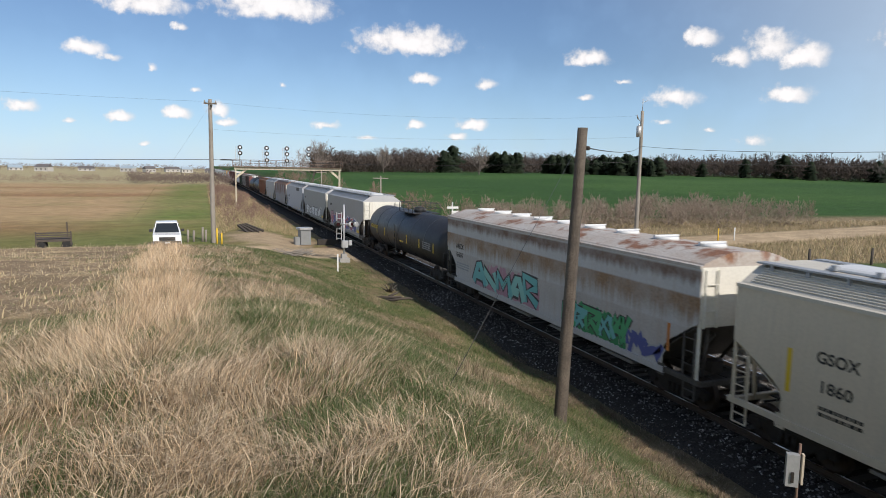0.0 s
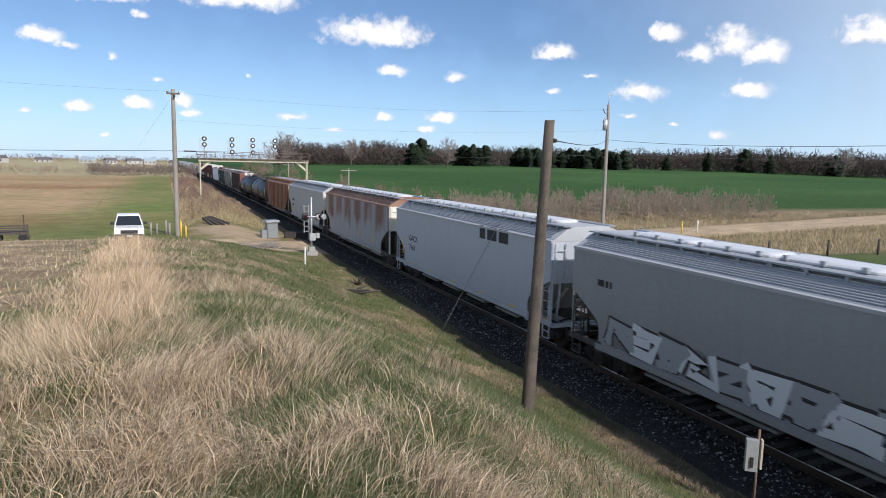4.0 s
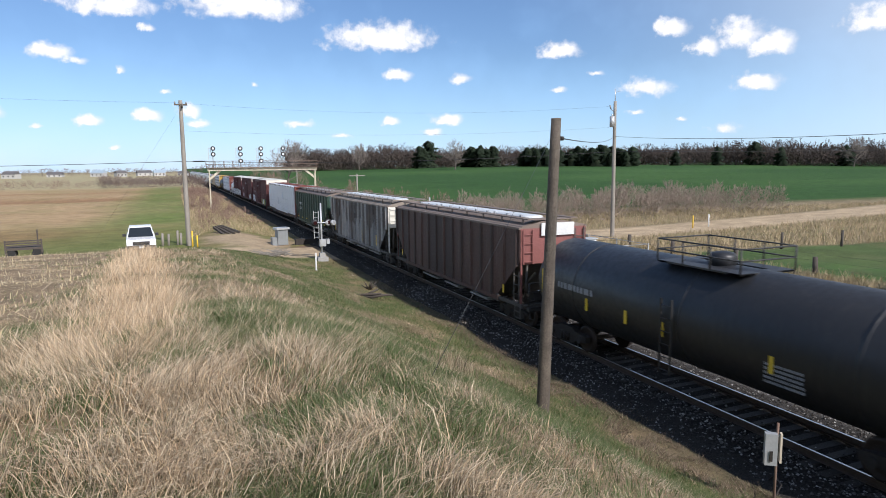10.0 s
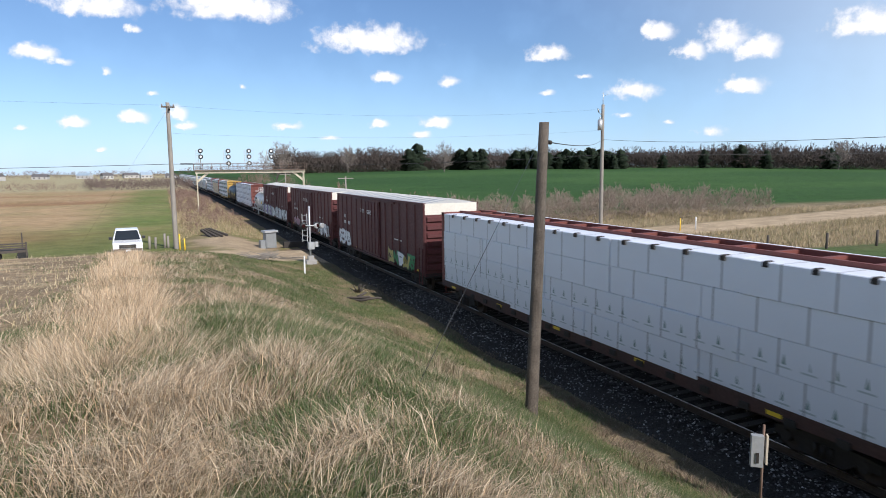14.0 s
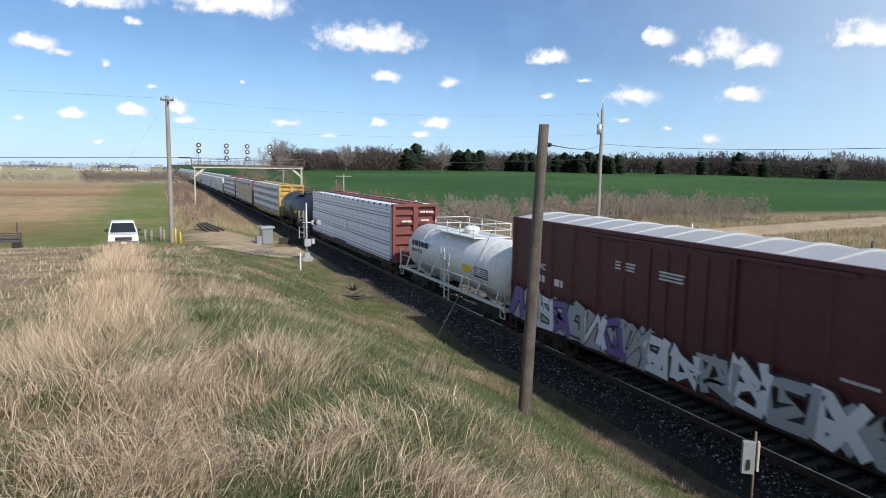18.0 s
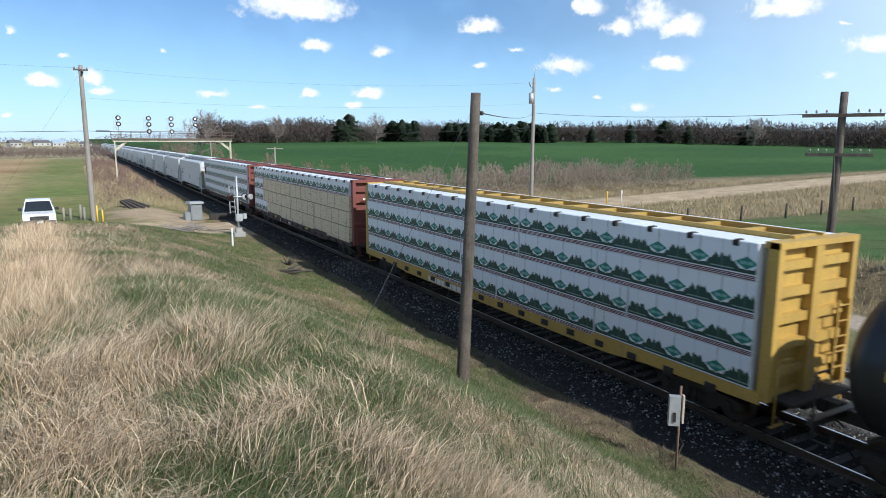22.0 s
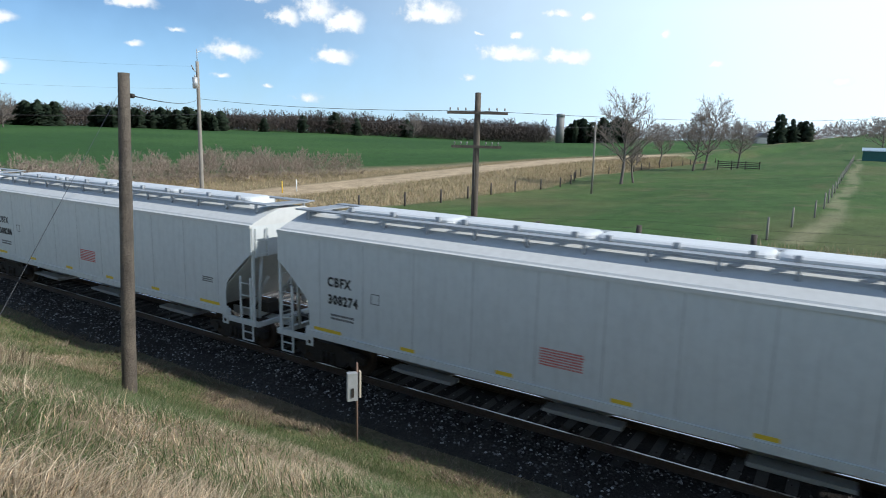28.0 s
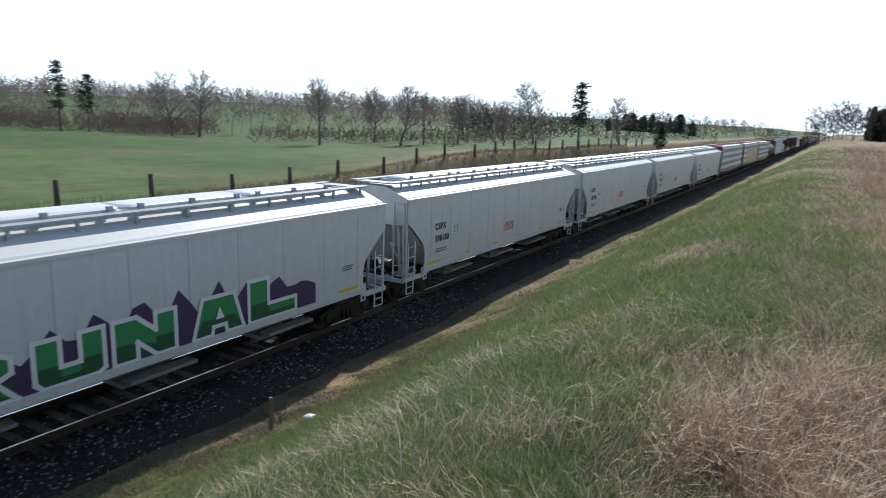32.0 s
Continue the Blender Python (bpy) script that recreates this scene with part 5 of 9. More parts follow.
    face = op("GREATER_THAN", op("ABSOLUTE", nrm.outputs[0]), 0.5)
    if kind != "boards":
        col = mixc(face, ground, col)
    # dark straps round the bundles
    if kind != "forest":
        per = 1.30 if kind != "boards" else 1.16
        sp2 = op("LESS_THAN", op("ABSOLUTE", op("SUBTRACT", op("FRACT", op("DIVIDE", op("ADD", y, 40.2), per)), 0.5)), 0.018)
        col = mixc(op("MULTIPLY", sp2, 0.9 if kind == "boards" else 0.65), col, (0.10, 0.09, 0.085))
    sc = N("ShaderNodeVectorMath")
    sc.operation = "SCALE"
    L(col, sc.inputs[0]), L(shade, sc.inputs["Scale"])
    L(sc.outputs[0], bs.inputs["Base Color"])
    bs.inputs["Roughness"].default_value = 0.42 if kind != "boards" else 0.75
    b = N("ShaderNodeBump")
    b.inputs["Strength"].default_value, b.inputs["Distance"].default_value = 0.35, 0.05
    fold = N("ShaderNodeTexNoise")
    fold.inputs["Scale"].default_value, fold.inputs["Detail"].default_value = 3.5, 3
    L(tc.outputs["Object"], fold.inputs["Vector"])
    L(fold.outputs[0], b.inputs["Height"]), L(b.outputs[0], bs.inputs["Normal"])
    return m


m_redframe = surf("oxide_red_steel", (0.20, 0.055, 0.04), (0.13, 0.04, 0.032), 0.65, big=0.8, bump=0.08, streak=((0.09, 0.05, 0.04), 0.5))
m_yelframe = surf("yellow_car_steel", (0.50, 0.32, 0.07), (0.36, 0.22, 0.06), 0.55, big=0.8, bump=0.06, streak=((0.28, 0.19, 0.08), 0.5))
W_FOREST = wrap_mat("forest_print_wrap", (0.76, 0.79, 0.83), "forest")
W_TREE = wrap_mat("tree_print_wrap", (0.74, 0.77, 0.82), "tree")
W_PLAIN = wrap_mat("plain_white_wrap", (0.76, 0.79, 0.84), "plain")
W_LINES = wrap_mat("banded_print_wrap", (0.76, 0.80, 0.86), "lines")
W_BOARD = wrap_mat("bare_lumber", (0.74, 0.60, 0.40), "boards")
# frame red darkened to hold the shade of the overhanging load
m_redsill = surf("shaded_red_sill", (0.075, 0.032, 0.026), (0.05, 0.03, 0.025), 0.7, big=1.0, bump=0.06, amount=0.9)


def boxcar(label, L, m_body, m_roof, m_endtop):
    car = thing("boxcar", label, "railway car", "red boxcars")
    h, hw, top = L / 2, 1.5, 4.72
    part("floor_frame", Shape().span((-hw, -h, 0.88), (hw, h, 1.1)).span((-0.35, -h - 0.2, 0.68), (0.35, h + 0.2, 0.95)), m_steel_dark, car)
    for s in (-1, 1):
        side = part("side_wall", Shape().span((s * (hw - 0.04), -h, 0.95), (s * hw, h, top)), m_body, car)
        n = 15
        for k in range(n):
            y = -h + 0.1 + (L - 0.2) * k / (n - 1)
            if abs(y) < 1.7:
                continue
            part("side_post", Shape().prism([(s * hw, y - 0.11), (s * (hw + 0.07), y - 0.06), (s * (hw + 0.07), y + 0.06), (s * hw, y + 0.11)], "z", 1.0, top - 0.08), m_body, side)
        dr = part("door", Shape().span((s * (hw + 0.02), -1.55, 1.1), (s * (hw + 0.09), 1.55, top - 0.16)), m_body, car, "red sliding plug door")
        for k in range(5):
            y = -1.35 + 2.7 * k / 4
            part("door_rib", Shape().span((s * (hw + 0.09), y - 0.05, 1.2), (s * (hw + 0.13), y + 0.05, top - 0.25)), m_body, dr)
        for z in (1.04, top - 0.12):
            part("door_rail", Shape().span((s * hw, -4.4, z - 0.05), (s * (hw + 0.12), 4.4, z + 0.03)), m_body, car)
        part("top_chord", Shape().span((s * (hw - 0.08), -h, top - 0.06), (s * (hw + 0.06), h, top + 0.05)), m_body, car)
    rf = part("roof", Shape().prism([(-hw - 0.02, top + 0.02), (-0.2, top + 0.2), (0.2, top + 0.2), (hw + 0.02, top + 0.02), (hw + 0.02, top - 0.02), (-hw - 0.02, top - 0.02)], "y", -h + 0.02, h - 0.02), m_roof, car, "light grey galvanised roof")
    n = 15
    for k in range(n):
        y = -h + 0.6 + (L - 1.2) * k / (n - 1)
        part("roof_rib", Shape().prism([(-hw, top + 0.04), (-0.2, top + 0.25), (0.2, top + 0.25), (hw, top + 0.04), (hw, top), (-hw, top)], "y", y - 0.07, y + 0.07), m_roof, rf)
    for d in (-1, 1):
        part("end_wall", Shape().span((-hw + 0.02, d * (h - 0.06), 0.95), (hw - 0.02, d * h, top - 0.55)), m_body, car)
        # sunlight on the end's top, put in as a cream strip
        part("end_panel", Shape().span((-hw + 0.02, d * (h - 0.06), top - 0.55), (hw - 0.02, d * (h + 0.004), top + 0.03)), m_endtop, car, "upper end coloured cream where the sun lights it")
        for k in range(7):
            z = 1.25 + k * 0.42
            part("end_corrugation", Shape().prism([(d * h, z), (d * (h + 0.10), z + 0.06), (d * (h + 0.10), z + 0.26), (d * h, z + 0.32)], "x", -hw + 0.12, hw - 0.12), m_body, car)
        part("end_ladder", ladder(-d * (hw - 0.3), d * (h + 0.14), 0.6, 3.0, "x"), m_body, car)
        part("side_ladder", ladder(-(hw + 0.1), d * (h - 0.35), 0.5, 2.4), m_body, car)
        add_bogie(car, d * (h - 2.0))
        add_coupler(car, d * (h + 0.25), d)
    return car


m_boxred = surf("boxcar_red_paint", (0.105, 0.024, 0.024), (0.07, 0.02, 0.02), 0.6, big=0.5, fine=9, bump=0.05, amount=0.7, streak=((0.07, 0.03, 0.03), 0.55))
m_boxroof = surf("galvanised_roof", (0.46, 0.46, 0.45), (0.37, 0.37, 0.36), 0.5, 0.2, big=0.6, bump=0.04)
m_cream = surf("sunlit_cream_end", (0.70, 0.66, 0.57), (0.6, 0.56, 0.48), 0.6, bump=0.03)

g_white, g_dark, g_teal = plain("spray_white", (0.72, 0.74, 0.76), 0.5), plain("spray_black", (0.03, 0.03, 0.035), 0.5), plain("spray_teal", (0.14, 0.45, 0.45), 0.5)
g_teal2 = plain("spray_pale_teal", (0.25, 0.55, 0.50), 0.5)
g_red, g_blue, g_green, g_purple = plain("spray_red", (0.42, 0.10, 0.13), 0.5), plain("spray_blue", (0.08, 0.10, 0.30), 0.5), plain("spray_green", (0.03, 0.24, 0.09), 0.5), plain("spray_purple", (0.16, 0.10, 0.32), 0.5)
g_grey, g_pink = plain("spray_grey", (0.36, 0.38, 0.40), 0.5), plain("spray_pink", (0.42, 0.22, 0.28), 0.5)
g_lime = plain("spray_bright_green", (0.06, 0.36, 0.16), 0.5)


def long_hopper(label, L, m_body, m_roof, eave=3.92, crest_z=4.44, hatch=None, zcut=2.55, cut=1.5, m_end=None, walkway=True, round_h=False):
    car = thing("covered_hopper", label, "railway car", "covered hoppers")
    add_hopper_body(car, L, eave, crest_z, m_body, m_roof, m_end=m_end, zcut=zcut, cut=cut, chutes=4, shelf=1.0, corrugated=walkway and not round_h, m_low=m_lowframe if m_end else None)
    if walkway:
        add_roof_walk(car, L - 0.2, crest_z - 0.02, x=0.95, posts=17)
    if round_h:
        add_round_hatches(car, L, crest_z, hatch or m_roof, 9)
    else:
        add_trough_hatches(car, L, crest_z + 0.01, hatch or m_chatch, 5)
    return car


def ribbed_hopper(label, L, m_body, m_roof, eave=3.98, crest_z=4.32, ribs=17, zcut=2.75, m_end=None, bays=3, hatch=None, panels=None, m_rib=None):
    car = thing("covered_hopper", label, "railway car", "ribbed covered hoppers")
    add_hopper_body(car, L, eave, crest_z, m_body, m_roof, m_end=m_end, ribs=ribs, zcut=zcut, cut=1.9, curve=False, chutes=bays, hw=1.5, panels=panels, m_rib=m_rib, m_low=m_lowframe)
    add_roof_walk(car, L - 0.2, crest_z + 0.06, x=0.98, posts=9, m=m_roof)
    add_trough_hatches(car, L, crest_z + 0.01, hatch or m_roof, 4, w=0.46)
    return car


# paints of the single cars
m_rustgrey = surf("rust_stained_grey", (0.52, 0.52, 0.51), (0.42, 0.41, 0.40), 0.6, big=0.4, bump=0.04, streak=((0.40, 0.33, 0.27), 0.5), bands=[((0.30, 0.17, 0.08), 2.5, 3.3, 0.95), ((0.17, 0.08, 0.04), 3.6, 4.0, 0.95), ((0.32, 0.2, 0.11), 1.4, 2.4, 0.3)])
m_rustroof = surf("rusty_roof", (0.48, 0.46, 0.43), (0.36, 0.28, 0.22), 0.65, big=0.8, bump=0.06, amount=0.8, patch=((0.26, 0.105, 0.045), 0.62, 1.2, 3.5, 4.4))
m_creamroof = surf("cream_roof_paint", (0.58, 0.54, 0.46), (0.48, 0.45, 0.38), 0.55, big=0.6, bump=0.03)
m_creamgrey = surf("cream_grey_paint", (0.62, 0.545, 0.425), (0.55, 0.48, 0.365), 0.5, big=0.4, bump=0.02, amount=0.4, streak=((0.40, 0.37, 0.31), 0.35))
m_midgrey = surf("mid_grey_paint", (0.32, 0.325, 0.33), (0.27, 0.275, 0.28), 0.5, big=0.35, bump=0.02, amount=0.45, streak=((0.25, 0.25, 0.25), 0.4))
m_greyroof = surf("grey_roof_paint", (0.44, 0.45, 0.46), (0.36, 0.36, 0.37), 0.5, big=0.6, bump=0.03)
# end walls face the sun; that light is painted in as off-white
m_whiteend = surf("sunlit_white_end", (0.74, 0.72, 0.64), (0.62, 0.60, 0.52), 0.5, big=0.8, bump=0.02, streak=((0.45, 0.41, 0.33), 0.4))
m_rusty = surf("heavy_rust_grey", (0.36, 0.36, 0.37), (0.29, 0.29, 0.30), 0.65, big=0.5, bump=0.06, streak=((0.24, 0.13, 0.07), 0.6), patch=((0.23, 0.09, 0.04), 0.33, 0.55, 1.6, 2.9), bay=2.6)
m_rustyroof = surf("rust_brown_roof", (0.23, 0.11, 0.07), (0.40, 0.28, 0.21), 0.7, big=0.8, bump=0.06, amount=0.8)
m_bluegrey = surf("blue_grey_paint", (0.45, 0.475, 0.52), (0.38, 0.40, 0.44), 0.5, big=0.4, bump=0.02, streak=((0.33, 0.34, 0.36), 0.35))
m_ltgrey = surf("light_grey_paint", (0.40, 0.405, 0.40), (0.34, 0.34, 0.33), 0.5, big=0.4, bump=0.02, streak=((0.33, 0.31, 0.29), 0.5))
m_orange = surf("orange_rust_paint", (0.36, 0.155, 0.075), (0.25, 0.10, 0.05), 0.7, big=0.7, bump=0.08, amount=0.9, streak=((0.13, 0.06, 0.04), 0.7), patch=((0.42, 0.25, 0.14), 0.62, 1.3, 0.5, 3.0))
m_oroof = surf("brown_rust_roof", (0.24, 0.115, 0.06), (0.33, 0.18, 0.10), 0.7, big=0.8, bump=0.06)
m_brown = surf("dark_brown_paint", (0.095, 0.045, 0.036), (0.06, 0.034, 0.028), 0.6, big=0.6, bump=0.05, amount=0.8, streak=((0.20, 0.185, 0.17), 0.28))
# the brown car's end, its red brightened in the colour for sunlight
m_brownend = surf("sunlit_red_end", (0.24, 0.085, 0.075), (0.17, 0.07, 0.06), 0.6, big=0.8, bump=0.05)
m_oldgrey = surf("weathered_grey_paint", (0.23, 0.235, 0.24), (0.11, 0.10, 0.095), 0.65, big=0.8, bump=0.05, amount=0.95, streak=((0.085, 0.062, 0.048), 0.85), patch=((0.062, 0.044, 0.035), 0.45, 0.9, 1.5, 2.7))
m_oldroof = surf("dusty_roof", (0.36, 0.31, 0.25), (0.15, 0.115, 0.09), 0.7, big=0.9, bump=0.06, amount=1.0, speck=0.3)
m_green = surf("dark_green_paint", (0.030, 0.075, 0.045), (0.022, 0.052, 0.034), 0.5, big=0.6, bump=0.04, amount=0.7, streak=((0.02, 0.03, 0.024), 0.5), patch=((0.055, 0.10, 0.095), 0.68, 0.7, 0.5, 2.4))
# grime plus the shade under the slope sheets, both in the colour
m_lowframe = surf("grimy_shaded_frame", (0.10, 0.092, 0.082), (0.06, 0.054, 0.048), 0.7, big=1.2, bump=0.05, amount=0.8)
# paler than the plates: light on the ribs' relief put into the paint
m_ribpale = surf("pale_relief_rib", (0.40, 0.395, 0.38), (0.24, 0.225, 0.21), 0.6, big=1.2, bump=0.03, amount=0.7)
m_tanend = surf("tan_end_paint", (0.50, 0.36, 0.23), (0.36, 0.22, 0.13), 0.65, big=0.9, bump=0.05, streak=((0.25, 0.12, 0.07), 0.5))
m_orangetan = surf("faded_orange_paint", (0.38, 0.24, 0.155), (0.20, 0.08, 0.045), 0.7, big=1.6, bump=0.06, amount=1.0, streak=((0.18, 0.075, 0.04), 0.6))
m_orangered = surf("deep_rust", (0.21, 0.075, 0.04), (0.30, 0.13, 0.065), 0.75, big=0.9, bump=0.08, amount=0.8)
m_darkbrown = surf("sooty_brown", (0.05, 0.033, 0.029), (0.075, 0.042, 0.035), 0.65, big=0.8, bump=0.05)
m_palegrime = surf("pale_worn_paint", (0.27, 0.275, 0.275), (0.17, 0.165, 0.16), 0.6, big=0.9, bump=0.04, amount=0.9, streak=((0.10, 0.09, 0.08), 0.7), patch=((0.06, 0.047, 0.042), 0.5, 0.9, 1.5, 2.9))
m_grime = surf("black_grime", (0.095, 0.075, 0.062), (0.16, 0.145, 0.13), 0.7, big=1.1, bump=0.04, amount=0.9, streak=((0.05, 0.045, 0.04), 0.6))
m_darkgreen = surf("black_green_rib", (0.016, 0.035, 0.023), (0.025, 0.05, 0.033), 0.55, bump=0.03)
m_greenroof = surf("brown_dust_roof", (0.20, 0.155, 0.125), (0.14, 0.105, 0.09), 0.7, big=0.8, bump=0.05)


def build_train():
    # far end of the first stretch: two cars ahead, then in order
    car = long_hopper("cream-grey covered hopper with yellow marks and black lettering", 16.9, m_creamgrey, m_creamroof, eave=3.9)
    lettering("reporting_mark", "GSOX", 0.36, m_black_ink, car, near_side(6.15, 2.62, -1.607), offset=0.008, widen=1.0)
    lettering("car_number", "1860", 0.36, m_black_ink, car, near_side(6.05, 2.0, -1.607), offset=0.006, widen=1.1)
    text_rows(car, 6.0, 1.62, 1.0, 2, 0.08, m_steel_dark, seed=11)
    part("reflector", Shape().span((-1.611, 6.75, 1.75), (-1.605, 6.87, 2.75)), m_yellow, car)
    put_car(car, 12.19 - 8.45)
    put_car(copy_thing(car, Matrix()), 12.19 - 8.45 - 18.1)

    car = long_hopper("pale grey covered hopper streaked with rust and sprayed with graffiti", 18.83, m_rustgrey, m_rustroof, eave=4.12, crest_z=4.5, zcut=2.6, cut=1.35, m_end=m_whiteend, round_h=True, walkway=False, hatch=m_chatch)
    graffiti(car, -0.8, 5.7, 1.12, 2.42, [g_dark, g_teal, g_teal2], 3, back=g_pink, n=5, order=[0, 1, 3, 0, 2])
    graffiti(car, -6.4, -2.6, 1.1, 2.15, [g_dark, g_lime, g_teal], 5, back=g_green, n=5)
    graffiti(car, -8.0, -6.5, 1.12, 1.8, [g_grey, g_blue], 8, n=2)
    lettering("reporting_mark", "AMCX", 0.34, m_steel_dark, car, near_side(8.1, 2.62, -1.607), offset=0.012, widen=0.9, space=1.15)
    lettering("car_number", "104367", 0.34, m_steel_dark, car, near_side(8.1, 2.18, -1.607), offset=0.01, widen=0.85, space=1.1)
    text_rows(car, 8.0, 1.85, 1.6, 3, 0.07, m_grey_ink, seed=14)
    part("reflector", Shape().span((-1.611, -8.35, 1.6), (-1.605, -8.23, 2.4)), surf("orange_mark", (0.55, 0.2, 0.05)), car)
    put_car(car, (13.43 + 32.26) / 2)

    tank = tank_car("black tank car with yellow reflective strips", 16.9, 1.52, 2.24, m_tank, m_tank_fit, bands=(-5.5, -2.8, 0, 2.8, 5.5))
    tank_marks(tank, 1.52, 2.24, [-7.2, -4.6, -2.0, 0.8, 3.4, 5.6], z=2.1)
    text_rows(tank, -5.2, 2.25, 1.5, 4, 0.07, m_grey_ink, x=-1.522, seed=17)
    lettering("reporting_mark", "UTLX 683582", 0.34, m_yellow, tank, near_side(7.3, 2.15, -1.528), offset=0.006, widen=1.0)
    text_rows(tank, -0.2, 1.78, 0.8, 1, 0.2, m_yellow, x=-1.47, seed=18)
    put_car(tank, (32.9 + 51.1) / 2)

    for s0, s1, gcols, back, seed in ((51.73, 67.61, [g_white, g_blue, g_red, g_grey], g_red, 21), (69.11, 84.98, [g_dark, g_grey, g_white], None, 22)):
        car = long_hopper("mid-grey covered hopper with sprayed lettering along the lower side", s1 - s0, m_midgrey, m_greyroof, m_end=m_whiteend)
        graffiti(car, -5.3, 5.9, 1.14, 2.05, gcols, seed, back=g_slate if seed == 21 else g_smoke, n=11)
        if seed == 21:
            graffiti(car, 0.6, 6.0, 1.35, 2.4, [g_dark, g_red, g_pink], 23, n=6)
            graffiti(car, -5.0, 0.2, 1.3, 2.3, [g_white, g_blue, g_red], 24, n=5)
        text_rows(car, 6.6, 2.9, 0.7, 1, 0.2, m_steel_dark, seed=seed)
        text_rows(car, -4.6, 2.2, 0.9, 4, 0.07, m_white_ink, seed=seed + 1)
        part("reflector", Shape().span((-1.611, -6.4, 1.2), (-1.605, -5.5, 1.42)), m_yellow, car)
        put_car(car, (s0 + s1) / 2)

    car = long_hopper("blue-grey covered hopper with black lettering and a yellow mark", 16.46, m_bluegrey, m_greyroof)
    lettering("reporting_mark", "GACX", 0.42, m_black_ink, car, near_side(6.1, 2.35, -1.607), offset=0.006, widen=1.1)
    lettering("car_number", "7161", 0.42, m_black_ink, car, near_side(6.05, 1.85, -1.607), offset=0.006, widen=1.1)
    part("reflector", Shape().span((-1.611, 6.95, 1.5), (-1.605, 7.08, 2.4)), m_yellow, car)
    text_rows(car, -2.6, 3.45, 2.2, 1, 0.55, m_black_ink, seed=25)
    yellow_marks(car, [5.6, 2.8, 0, -2.8, -5.6])
    put_car(car, (86.32 + 102.78) / 2)

    car = long_hopper("grey covered hopper with large brown rust patches on its upper side", 16.64, m_rusty, m_rustyroof, m_end=m_whiteend)
    lettering("reporting_mark", "GACX", 0.30, m_black_ink, car, near_side(6.5, 2.75, -1.607), offset=0.004)
    lettering("car_number", "7096", 0.30, m_black_ink, car, near_side(6.45, 2.3, -1.607), offset=0.004)
    for y in (6.9, -1.6, -5.0):
        part("reflector", Shape().span((-1.611, y - 0.06, 1.4), (-1.605, y + 0.06, 1.95)), m_yellow, car)
    put_car(car, (104.22 + 120.86) / 2)

    car = long_hopper("light grey covered hopper with faint stains and a roof walkway", 16.42, m_ltgrey, m_greyroof, m_end=m_whiteend)
    text_rows(car, 6.3, 2.45, 1.0, 1, 0.24, m_steel_dark, seed=27)
    lettering("car_number", "516609", 0.34, m_steel_dark, car, near_side(6.3, 1.95, -1.607), offset=0.004)
    for y in (6.9, 3.0, -1.0, -5.0):
        part("reflector", Shape().span((-1.611, y - 0.07, 1.3), (-1.605, y + 0.07, 1.85)), m_yellow, car)
    put_car(car, (121.99 + 138.41) / 2)

    car = ribbed_hopper("orange-brown rusty covered hopper with vertical side ribs", 16.45, m_orange, m_oroof, eave=3.9, m_end=m_tanend, hatch=m_galv, panels=[m_orange, m_orangetan, m_orange, m_orangered, m_orangetan], m_rib=[m_orangered, m_orangered, m_orangetan])
    yellow_marks(car, [6.2, 3.0, -0.5, -4.0, -5.9], z=1.35, w=0.5, h=0.22, x=-1.53)
    put_car(car, (139.69 + 156.18) / 2)

    for s0, s1 in ((157.1, 173.0), (174.0, 189.6)):
        t2 = tank_car("black tank car with a railed platform and yellow strips", s1 - s0, 1.52, 2.25, m_tank, m_tank_fit, bands=(-5, 0, 5))
        tank_marks(t2, 1.52, 2.25, [-6.4, -3.0, 0.6, 2.2, 4.2, 6.3], z=2.0)
        tank_marks(t2, 1.52, 2.25, [6.9, -6.9], z=2.3, hgt=0.9)
        text_rows(t2, 5.9, 2.25, 1.9, 1, 0.2, m_grey_ink, x=-1.524, seed=31)
        text_rows(t2, -2.8, 1.9, 1.0, 5, 0.06, m_grey_ink, x=-1.49, seed=32)
        put_car(t2, (s0 + s1) / 2)
        if s0 < 160:
            graffiti(t2, 0.6, 1.4, 1.85, 2.6, [g_grey, g_white], 34, x=-1.53, n=2)

    car = ribbed_hopper("dark brown covered hopper with faded pale streaks and red end", 15.38, m_brown, m_greenroof, eave=4.05, m_end=m_brownend, hatch=m_chatch, ribs=15, panels=[m_brown, m_brown, m_darkbrown, m_brown, m_darkbrown], m_rib=[m_darkbrown, m_brown, m_darkbrown])
    for y in (6.6, 3.4, 0.2, -3.0, -6.3):
        part("reflector", Shape().span((-1.531, y - 0.07, 1.3), (-1.525, y + 0.07, 1.9)), m_yellow, car)
    part("name_board", Shape().span((-0.6, -7.78, 3.75), (0.9, -7.74, 4.25)), m_white_ink, car, "white painted board on the end")
    put_car(car, (190.47 + 205.85) / 2)

    car = ribbed_hopper("weathered grey covered hopper with dark dirty ribs", 16.12, m_oldgrey, m_oldroof, m_end=m_whiteend, hatch=m_chatch, panels=[m_oldgrey, m_grime, m_palegrime, m_oldgrey, m_palegrime, m_grime, m_oldgrey], m_rib=[m_ribpale, m_palegrime, m_ribpale, m_grime, m_ribpale])
    for y in (6.3, -2.0, -5.6):
        part("reflector", Shape().span((-1.595, y - 0.07, 1.3), (-1.589, y + 0.07, 2.0)), m_yellow, car)
    for y, w in ((5.2, 0.9), (3.9, 0.7), (1.1, 1.0), (-1.2, 0.6)):
        part("paint_patch", Shape().span((-1.512, y - w / 2, 1.5), (-1.507, y + w / 2, 2.1)), g_grey, car)
